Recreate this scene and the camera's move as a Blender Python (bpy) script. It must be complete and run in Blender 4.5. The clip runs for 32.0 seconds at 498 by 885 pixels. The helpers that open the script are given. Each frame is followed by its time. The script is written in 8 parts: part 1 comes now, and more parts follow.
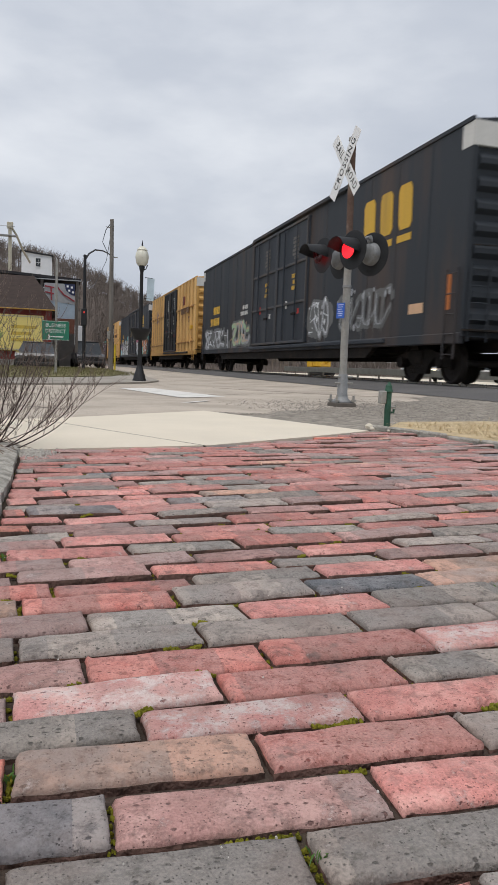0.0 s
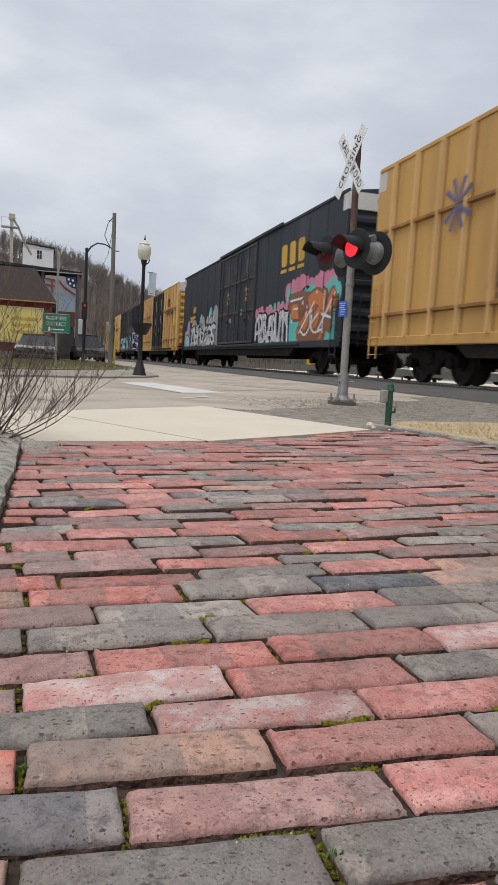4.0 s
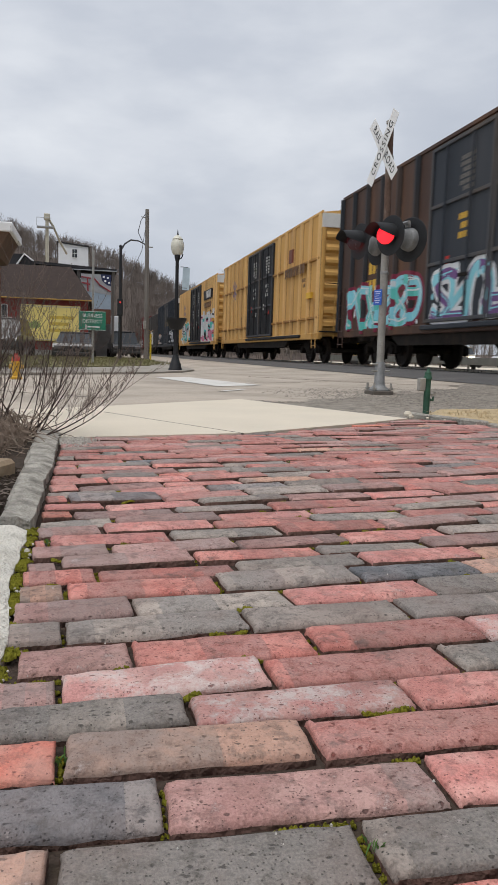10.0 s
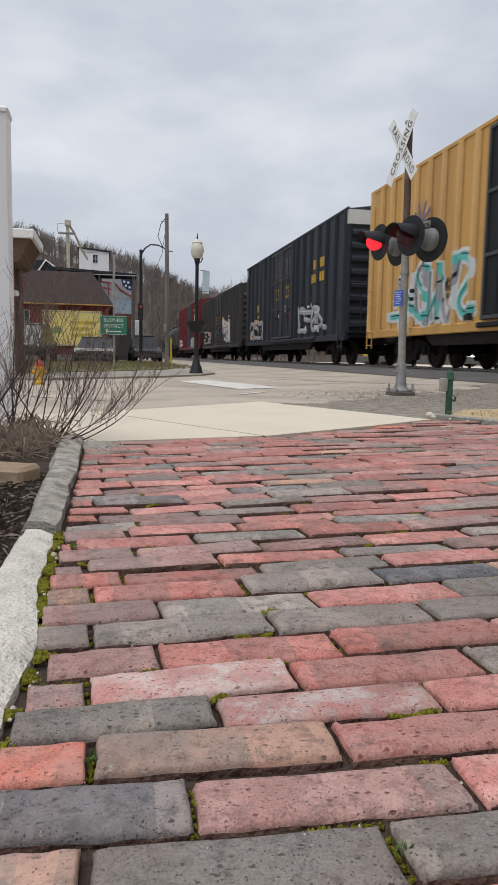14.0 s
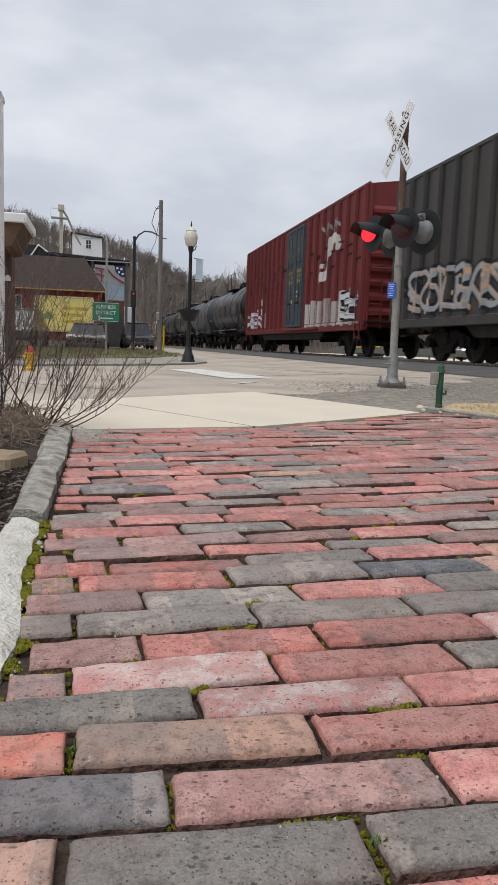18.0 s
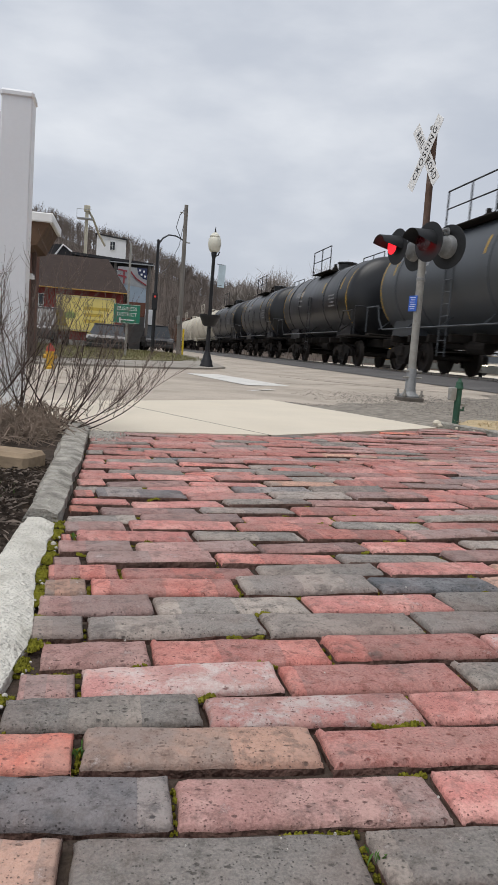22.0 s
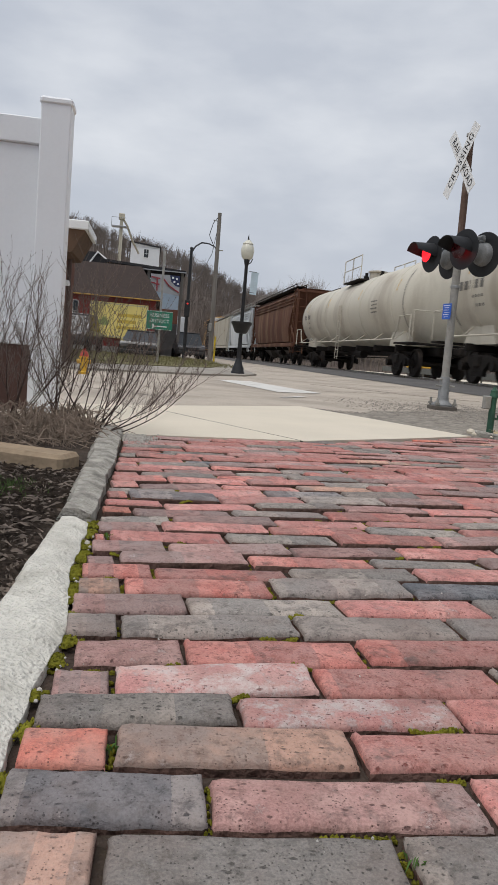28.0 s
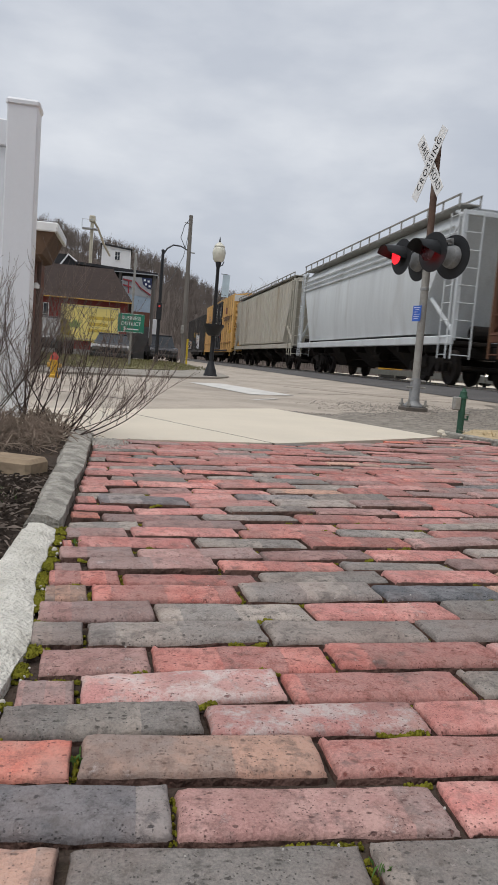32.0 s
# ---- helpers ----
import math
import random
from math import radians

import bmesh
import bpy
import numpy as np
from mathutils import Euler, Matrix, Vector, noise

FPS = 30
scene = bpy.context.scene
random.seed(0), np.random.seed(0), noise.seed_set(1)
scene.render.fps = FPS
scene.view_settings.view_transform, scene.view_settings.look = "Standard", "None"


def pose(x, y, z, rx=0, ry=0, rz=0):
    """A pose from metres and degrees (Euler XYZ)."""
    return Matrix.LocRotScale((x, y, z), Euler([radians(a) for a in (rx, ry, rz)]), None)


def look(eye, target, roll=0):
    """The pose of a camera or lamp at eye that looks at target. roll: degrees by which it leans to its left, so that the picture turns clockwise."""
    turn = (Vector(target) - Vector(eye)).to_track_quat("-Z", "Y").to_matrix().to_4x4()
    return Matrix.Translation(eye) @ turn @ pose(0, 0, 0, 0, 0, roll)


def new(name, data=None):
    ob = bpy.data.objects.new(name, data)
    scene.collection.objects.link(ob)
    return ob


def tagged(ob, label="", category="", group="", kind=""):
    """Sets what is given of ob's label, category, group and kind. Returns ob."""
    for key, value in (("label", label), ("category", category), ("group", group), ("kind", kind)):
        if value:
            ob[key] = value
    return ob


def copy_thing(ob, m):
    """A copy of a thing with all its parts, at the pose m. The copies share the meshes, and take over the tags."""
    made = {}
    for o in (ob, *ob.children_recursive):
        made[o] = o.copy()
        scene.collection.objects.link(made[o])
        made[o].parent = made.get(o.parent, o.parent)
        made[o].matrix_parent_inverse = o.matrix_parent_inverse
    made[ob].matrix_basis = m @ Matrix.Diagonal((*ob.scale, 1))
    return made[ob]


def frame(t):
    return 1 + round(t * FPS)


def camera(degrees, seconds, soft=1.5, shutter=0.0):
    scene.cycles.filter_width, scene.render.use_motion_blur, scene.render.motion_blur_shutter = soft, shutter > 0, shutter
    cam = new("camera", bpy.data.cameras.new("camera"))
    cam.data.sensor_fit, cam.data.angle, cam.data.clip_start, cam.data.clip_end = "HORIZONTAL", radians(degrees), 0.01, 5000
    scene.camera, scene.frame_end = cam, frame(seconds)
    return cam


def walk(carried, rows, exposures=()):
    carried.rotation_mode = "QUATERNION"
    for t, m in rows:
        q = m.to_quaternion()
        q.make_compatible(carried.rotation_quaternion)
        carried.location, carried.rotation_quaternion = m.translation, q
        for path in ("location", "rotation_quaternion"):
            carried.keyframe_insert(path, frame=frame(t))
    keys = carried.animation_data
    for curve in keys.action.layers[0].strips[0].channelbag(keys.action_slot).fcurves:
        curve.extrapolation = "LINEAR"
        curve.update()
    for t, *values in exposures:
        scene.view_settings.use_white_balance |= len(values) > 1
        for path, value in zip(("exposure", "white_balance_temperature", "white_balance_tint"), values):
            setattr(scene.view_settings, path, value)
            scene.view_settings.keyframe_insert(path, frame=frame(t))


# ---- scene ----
cam = camera(37.8, 32.0, soft=0.85, shutter=0.35)
PATH = [
    (0, (0.002, 0.013, 0.381), (0.529, 1.931, 0.177), 2.2),
    (0.5, (-0.001, 0.012, 0.381), (0.525, 1.93, 0.172), 2.2),
    (1, (0.003, 0.013, 0.379), (0.528, 1.93, 0.162), 2.3),
    (1.5, (-0.002, 0.015, 0.381), (0.525, 1.931, 0.153), 2.5),
    (2, (-0.001, 0.014, 0.378), (0.533, 1.927, 0.14), 2.8),
    (2.5, (-0.003, 0.014, 0.378), (0.539, 1.924, 0.132), 2.9),
    (4.5, (-0.018, 0.023, 0.377), (0.509, 1.941, 0.173), 3.5),
    (5, (-0.013, 0.021, 0.377), (0.494, 1.945, 0.173), 3.1),
    (5.5, (-0.01, 0.017, 0.378), (0.479, 1.946, 0.178), 2.6),
    (6, (-0.006, 0.022, 0.375), (0.473, 1.953, 0.17), 2.2),
    (6.5, (-0.006, 0.022, 0.374), (0.465, 1.955, 0.165), 1.9),
    (7, (-0.01, 0.023, 0.376), (0.452, 1.958, 0.165), 1.7),
    (7.5, (-0.009, 0.025, 0.374), (0.449, 1.96, 0.16), 1.5),
    (8, (-0.007, 0.026, 0.372), (0.451, 1.96, 0.156), 1.6),
    (8.5, (-0.008, 0.026, 0.372), (0.449, 1.96, 0.152), 1.5),
    (9, (-0.011, 0.027, 0.373), (0.441, 1.962, 0.146), 1.5),
    (9.5, (-0.006, 0.03, 0.372), (0.436, 1.966, 0.138), 1.6),
    (10, (-0.009, 0.029, 0.372), (0.425, 1.967, 0.135), 1.8),
    (10.5, (-0.017, 0.027, 0.374), (0.407, 1.967, 0.139), 2.1),
    (11, (-0.021, 0.019, 0.379), (0.395, 1.962, 0.151), 2.3),
    (11.5, (-0.022, 0.02, 0.378), (0.39, 1.965, 0.16), 2.4),
    (12, (-0.014, 0.019, 0.376), (0.382, 1.968, 0.16), 2.0),
    (12.5, (-0.015, 0.02, 0.377), (0.372, 1.97, 0.161), 1.5),
    (13, (-0.013, 0.023, 0.374), (0.367, 1.974, 0.154), 1.3),
    (13.5, (-0.015, 0.023, 0.374), (0.364, 1.973, 0.146), 1.1),
    (15.5, (-0.006, 0.022, 0.384), (0.357, 1.974, 0.15), 1.3),
    (16, (-0.008, 0.017, 0.389), (0.333, 1.977, 0.181), 1.7),
    (16.5, (-0.014, 0.019, 0.387), (0.336, 1.976, 0.173), 1.9),
    (17, (-0.012, 0.019, 0.382), (0.35, 1.973, 0.158), 1.9),
    (17.5, (-0.002, 0.016, 0.38), (0.382, 1.963, 0.135), 1.8),
    (18, (-0.007, 0.022, 0.379), (0.394, 1.964, 0.119), 2.1),
    (18.5, (0.0, 0.019, 0.38), (0.432, 1.954, 0.119), 2.8),
    (19, (-0.003, 0.016, 0.381), (0.457, 1.947, 0.135), 4.0),
    (19.5, (-0.006, 0.003, 0.396), (0.478, 1.934, 0.207), 4.8),
    (20, (-0.007, 0.004, 0.394), (0.462, 1.939, 0.206), 4.8),
    (20.5, (-0.002, 0.002, 0.396), (0.438, 1.943, 0.197), 4.7),
    (21, (-0.009, 0.004, 0.395), (0.402, 1.949, 0.181), 4.6),
    (21.5, (-0.01, 0.011, 0.388), (0.373, 1.961, 0.157), 4.6),
    (22, (-0.012, 0.012, 0.388), (0.349, 1.964, 0.143), 4.4),
    (22.5, (-0.011, 0.014, 0.386), (0.339, 1.966, 0.133), 4.1),
    (23, (-0.003, 0.01, 0.385), (0.345, 1.962, 0.126), 4.1),
    (23.5, (-0.002, 0.012, 0.383), (0.359, 1.961, 0.116), 4.5),
    (24, (-0.006, 0.015, 0.379), (0.372, 1.959, 0.101), 5.3),
    (24.5, (-0.022, 0.025, 0.373), (0.296, 1.972, 0.046), 5.8),
    (25, (-0.02, 0.026, 0.37), (0.296, 1.972, 0.03), 6.5),
    (25.5, (-0.019, 0.028, 0.369), (0.297, 1.974, 0.029), 6.8),
    (27.5, (-0.019, 0.018, 0.376), (0.277, 1.982, 0.137), 5.5),
    (28, (-0.019, 0.018, 0.376), (0.26, 1.985, 0.145), 4.9),
    (28.5, (-0.017, 0.016, 0.377), (0.253, 1.985, 0.151), 4.6),
    (29, (-0.016, 0.016, 0.376), (0.254, 1.986, 0.159), 4.4),
    (29.5, (-0.017, 0.016, 0.377), (0.258, 1.986, 0.165), 4.2),
    (30, (-0.012, 0.021, 0.373), (0.272, 1.99, 0.162), 4.1),
    (30.5, (-0.016, 0.021, 0.374), (0.28, 1.988, 0.16), 4.3),
    (31, (-0.013, 0.022, 0.375), (0.3, 1.985, 0.155), 4.5),
    (31.5, (-0.012, 0.022, 0.374), (0.317, 1.983, 0.153), 4.7),
    (32, (-0.009, 0.022, 0.379), (0.341, 1.979, 0.16), 4.6),
]
walk(cam, [(t, look(eye, target, roll)) for t, eye, target, roll in PATH],
     [(0.0, 0.03), (2.5, 0.05), (6.0, 0.0), (17.0, 0.0), (19.0, 0.08), (21.0, 0.0), (25.0, 0.02), (28.0, -0.08), (32.0, -0.06)])

# ---- world and light ----
world = bpy.data.worlds.new("overcast_sky")
scene.world = world
world.use_nodes = True
wn, wl = world.node_tree.nodes, world.node_tree.links
wn.clear()
w_out, w_bg = wn.new("ShaderNodeOutputWorld"), wn.new("ShaderNodeBackground")
w_sky = wn.new("ShaderNodeTexSky")
w_sky.sky_type, w_sky.sun_disc = "NISHITA", False
w_sky.sun_elevation, w_sky.sun_rotation = radians(70), radians(-54)
w_sky.dust_density = 3.0
w_tc, w_map = wn.new("ShaderNodeTexCoord"), wn.new("ShaderNodeMapping")
w_map.inputs["Scale"].default_value = (1.0, 1.0, 2.6)
w_n1, w_n2 = wn.new("ShaderNodeTexNoise"), wn.new("ShaderNodeTexNoise")
w_n1.inputs["Scale"].default_value, w_n1.inputs["Detail"].default_value = 2.3, 6.0
w_n2.inputs["Scale"].default_value, w_n2.inputs["Detail"].default_value = 6.5, 5.0
w_add, w_ramp = wn.new("ShaderNodeMath"), wn.new("ShaderNodeValToRGB")
w_add.operation = "MULTIPLY_ADD"
w_add.inputs[1].default_value = 0.3
w_ramp.color_ramp.elements[0].position, w_ramp.color_ramp.elements[0].color = 0.42, (0.50, 0.545, 0.63, 1)
w_ramp.color_ramp.elements[1].position, w_ramp.color_ramp.elements[1].color = 0.88, (0.80, 0.83, 0.88, 1)
w_mid = w_ramp.color_ramp.elements.new(0.64)
w_mid.color = (0.585, 0.625, 0.70, 1)
w_scale, w_mix = wn.new("ShaderNodeMix"), wn.new("ShaderNodeMix")
for m_ in (w_scale, w_mix):
    m_.data_type = "RGBA"
w_scale.blend_type = "MULTIPLY"
w_scale.inputs["Factor"].default_value = 1.0
w_scale.inputs["B"].default_value = (0.10, 0.10, 0.10, 1)
w_mix.inputs["Factor"].default_value = 0.94
wl.new(w_tc.outputs["Generated"], w_map.inputs["Vector"])
for n_ in (w_n1, w_n2):
    wl.new(w_map.outputs["Vector"], n_.inputs["Vector"])
wl.new(w_n2.outputs["Fac"], w_add.inputs[0])
wl.new(w_n1.outputs["Fac"], w_add.inputs[2])
wl.new(w_add.outputs["Value"], w_ramp.inputs["Fac"])
wl.new(w_sky.outputs["Color"], w_scale.inputs["A"])
wl.new(w_scale.outputs["Result"], w_mix.inputs["A"])
wl.new(w_ramp.outputs["Color"], w_mix.inputs["B"])
wl.new(w_mix.outputs["Result"], w_bg.inputs["Color"])
wl.new(w_bg.outputs["Background"], w_out.inputs["Surface"])
w_bg.inputs["Strength"].default_value = 1.0

sun = new("sun", bpy.data.lights.new("sun", "SUN"))
sun.data.energy, sun.data.angle, sun.data.color = 1.7, radians(40), (1.0, 0.97, 0.93)
sun.matrix_world = look((-7, -6, 24), (0, 0, 0))


# ---- materials ----
def mat(name, color, rough=0.7, metal=0.0, var=0.25, scale=6.0, bump=0.15, fine=60.0, dirt=None, dirt_amt=0.0, streak=0.0,
        specks=0.0, obj_random=0.0, coat=0.0):
    """A surface with colour variation at two scales, stains, relief, and tone that differs from object to object."""
    m = bpy.data.materials.new(name)
    m.use_nodes = True
    nt = m.node_tree
    n, l = nt.nodes, nt.links
    bsdf = n["Principled BSDF"]
    bsdf.inputs["Metallic"].default_value = metal
    bsdf.inputs["Specular IOR Level"].default_value = 0.15 if rough > 0.8 else 0.3 if rough > 0.5 else 0.5
    tc = n.new("ShaderNodeTexCoord")
    mp = n.new("ShaderNodeMapping")
    l.new(tc.outputs["Object"], mp.inputs["Vector"])
    if streak:
        mp.inputs["Scale"].default_value = (1, 1, streak)
    a, b = n.new("ShaderNodeTexNoise"), n.new("ShaderNodeTexNoise")
    a.inputs["Scale"].default_value, a.inputs["Detail"].default_value = scale, 5
    b.inputs["Scale"].default_value, b.inputs["Detail"].default_value = fine, 3
    l.new(mp.outputs["Vector"], a.inputs["Vector"])
    l.new(tc.outputs["Object"], b.inputs["Vector"])
    s = n.new("ShaderNodeMath")
    s.operation = "MULTIPLY_ADD"
    s.inputs[1].default_value = 0.45
    l.new(b.outputs["Fac"], s.inputs[0])
    l.new(a.outputs["Fac"], s.inputs[2])
    ramp = n.new("ShaderNodeMapRange")
    ramp.inputs["From Min"].default_value, ramp.inputs["From Max"].default_value = 0.4, 1.05
    ramp.inputs["To Min"].default_value, ramp.inputs["To Max"].default_value = 1 - var, 1 + var
    l.new(s.outputs["Value"], ramp.inputs["Value"])
    last = ramp.outputs["Result"]
    if obj_random:
        oi = n.new("ShaderNodeObjectInfo")
        r2 = n.new("ShaderNodeMapRange")
        r2.inputs["To Min"].default_value, r2.inputs["To Max"].default_value = 1 - obj_random, 1 + obj_random
        l.new(oi.outputs["Random"], r2.inputs["Value"])
        mm = n.new("ShaderNodeMath")
        mm.operation = "MULTIPLY"
        l.new(last, mm.inputs[0])
        l.new(r2.outputs["Result"], mm.inputs[1])
        last = mm.outputs["Value"]
    mul = n.new("ShaderNodeVectorMath")
    mul.operation = "SCALE"
    mul.inputs[0].default_value = color
    l.new(last, mul.inputs["Scale"])
    col = mul.outputs["Vector"]
    if dirt:
        d = n.new("ShaderNodeTexNoise")
        d.inputs["Scale"].default_value, d.inputs["Detail"].default_value, d.inputs["Roughness"].default_value = scale * 0.45, 8, 0.65
        l.new(mp.outputs["Vector"], d.inputs["Vector"])
        dr = n.new("ShaderNodeMapRange")
        dr.inputs["From Min"].default_value, dr.inputs["From Max"].default_value = 0.62 - 0.3 * dirt_amt, 0.78 - 0.2 * dirt_amt
        dr.inputs["To Max"].default_value = min(1.0, 0.35 + dirt_amt)
        l.new(d.outputs["Fac"], dr.inputs["Value"])
        mx = n.new("ShaderNodeMix")
        mx.data_type = "RGBA"
        mx.inputs["B"].default_value = (*dirt, 1)
        l.new(dr.outputs["Result"], mx.inputs["Factor"])
        l.new(col, mx.inputs["A"])
        col = mx.outputs["Result"]
    if specks:
        v = n.new("ShaderNodeTexVoronoi")
        v.inputs["Scale"].default_value = fine * 1.6
        l.new(tc.outputs["Object"], v.inputs["Vector"])
        vr = n.new("ShaderNodeMapRange")
        vr.inputs["From Min"].default_value, vr.inputs["From Max"].default_value = 0.10, 0.26
        vr.inputs["To Min"].default_value, vr.inputs["To Max"].default_value = 1 - specks, 1.0
        l.new(v.outputs["Distance"], vr.inputs["Value"])
        m2 = n.new("ShaderNodeVectorMath")
        m2.operation = "SCALE"
        l.new(col, m2.inputs[0])
        l.new(vr.outputs["Result"], m2.inputs["Scale"])
        col = m2.outputs["Vector"]
    l.new(col, bsdf.inputs["Base Color"])
    rr = n.new("ShaderNodeMapRange")
    rr.inputs["To Min"].default_value, rr.inputs["To Max"].default_value = max(0.05, rough - 0.12), min(1, rough + 0.12)
    l.new(a.outputs["Fac"], rr.inputs["Value"])
    l.new(rr.outputs["Result"], bsdf.inputs["Roughness"])
    if coat:
        bsdf.inputs["Coat Weight"].default_value = coat
    if bump:
        bp = n.new("ShaderNodeBump")
        bp.inputs["Strength"].default_value, bp.inputs["Distance"].default_value = bump, 0.02
        l.new(s.outputs["Value"], bp.inputs["Height"])
        l.new(bp.outputs["Normal"], bsdf.inputs["Normal"])
    return m


def glow(name, color, power):
    m = bpy.data.materials.new(name)
    m.use_nodes = True
    b = m.node_tree.nodes["Principled BSDF"]
    b.inputs["Base Color"].default_value = (*color, 1)
    b.inputs["Emission Color"].default_value = (*color, 1)
    b.inputs["Emission Strength"].default_value = power
    b.inputs["Roughness"].default_value = 0.3
    return m


def glass(name, color, rough=0.05):
    m = bpy.data.materials.new(name)
    m.use_nodes = True
    b = m.node_tree.nodes["Principled BSDF"]
    b.inputs["Base Color"].default_value = (*color, 1)
    b.inputs["Roughness"].default_value = rough
    b.inputs["IOR"].default_value = 1.5
    b.inputs["Transmission Weight"].default_value = 0.85
    return m


STEEL = mat("galvanised_steel", (0.33, 0.32, 0.295), 0.55, 0.3, 0.25, 9, 0.15, dirt=(0.20, 0.15, 0.11), dirt_amt=0.25)
RUST = mat("rusted_steel", (0.13, 0.085, 0.066), 0.85, 0.1, 0.4, 7, 0.4, dirt=(0.36, 0.31, 0.27), dirt_amt=0.3)
BLACK_IRON = mat("black_painted_iron", (0.018, 0.018, 0.02), 0.5, 0.2, 0.3, 8, 0.1)
UNDER = mat("grimy_undercarriage", (0.022, 0.019, 0.017), 0.85, 0.1, 0.5, 5, 0.3, dirt=(0.055, 0.038, 0.027), dirt_amt=0.3)
WHEEL = mat("dark_wheel_steel", (0.032, 0.027, 0.024), 0.65, 0.3, 0.4, 6, 0.2, dirt=(0.085, 0.058, 0.04), dirt_amt=0.3)
TREAD = mat("bright_rail_steel", (0.55, 0.53, 0.50), 0.3, 0.9, 0.15, 14, 0.05)
WHITE_PAINT = mat("white_paint", (0.80, 0.80, 0.79), 0.5, 0, 0.07, 3, 0.03, dirt=(0.5, 0.48, 0.44), dirt_amt=0.12)
VINYL = mat("white_vinyl", (0.80, 0.81, 0.83), 0.45, 0, 0.04, 1.2, 0.015, dirt=(0.62, 0.61, 0.58), dirt_amt=0.1)
SIGN_BLACK = mat("black_letter_paint", (0.015, 0.015, 0.015), 0.6, 0, 0.2)
ASPHALT = mat("worn_street_asphalt", (0.46, 0.40, 0.335), 0.92, 0, 0.26, 1.3, 0.6, 45, dirt=(0.29, 0.25, 0.21), dirt_amt=0.48, specks=0.4)
ASPHALT_DARK = mat("dark_crossing_asphalt", (0.115, 0.11, 0.108), 0.9, 0, 0.2, 0.9, 0.5, 60, dirt=(0.17, 0.16, 0.15), dirt_amt=0.3)
CONCRETE = mat("pale_concrete", (0.67, 0.60, 0.49), 0.85, 0, 0.07, 2.0, 0.2, 90, dirt=(0.56, 0.49, 0.39), dirt_amt=0.2)
CURB_STONE = mat("weathered_curb_stone", (0.41, 0.385, 0.34), 0.9, 0, 0.6, 22, 1.0, 160, dirt=(0.15, 0.14, 0.115), dirt_amt=0.45, specks=0.4)
CURB_WHITE = mat("flaking_white_curb_paint", (0.70, 0.67, 0.60), 0.9, 0, 0.2, 16, 1.0, 150, dirt=(0.42, 0.39, 0.33), dirt_amt=0.42, specks=0.3)
SOIL = mat("dark_soil_and_mulch", (0.062, 0.048, 0.039), 1.0, 0, 0.6, 20, 1.0, 90, dirt=(0.12, 0.085, 0.06), dirt_amt=0.3)
JOINT = mat("joint_dirt", (0.072, 0.053, 0.043), 1.0, 0, 0.5, 14, 1.0, 120, dirt=(0.07, 0.06, 0.03), dirt_amt=0.3)
GRASS_GROUND = mat("thin_grass", (0.16, 0.15, 0.07), 1.0, 0, 0.4, 3, 1.0, 60, dirt=(0.25, 0.20, 0.12), dirt_amt=0.45)
DRY_GROUND = mat("dry_straw_ground", (0.50, 0.39, 0.24), 1.0, 0, 0.35, 8, 1.0, 80, dirt=(0.24, 0.17, 0.09), dirt_amt=0.3)
BALLAST = mat("ballast", (0.27, 0.25, 0.23), 1.0, 0, 0.5, 18, 1.2, 30, dirt=(0.16, 0.12, 0.09), dirt_amt=0.3)
GROUND = mat("bare_ground", (0.21, 0.185, 0.15), 1.0, 0, 0.3, 0.4, 0.6, 30, dirt=(0.15, 0.15, 0.08), dirt_amt=0.4)
TIMBER = mat("landscape_timber", (0.33, 0.25, 0.17), 0.9, 0, 0.3, 6, 0.5, 50)
STRAW = mat("dry_grass_blades", (0.62, 0.50, 0.32), 0.9, 0, 0.35, 9, 0.0, obj_random=0.2)
TWIG = mat("bare_twigs", (0.155, 0.12, 0.105), 0.85, 0, 0.3, 12, 0.1)
BUD = mat("grey_buds", (0.19, 0.155, 0.125), 0.9, 0, 0.2)
DEAD_LEAF = mat("dead_stalks", (0.24, 0.185, 0.145), 0.95, 0, 0.4, 14)
MOSS = mat("green_moss", (0.20, 0.19, 0.022), 1.0, 0, 0.45, 40, 1.0, 150)
WEED = mat("small_weeds", (0.10, 0.19, 0.05), 0.9, 0, 0.35, 30)
WOOD_POLE = mat("grey_weathered_wood", (0.205, 0.187, 0.168), 0.95, 0, 0.3, 4, 0.5, 40, streak=0.15)


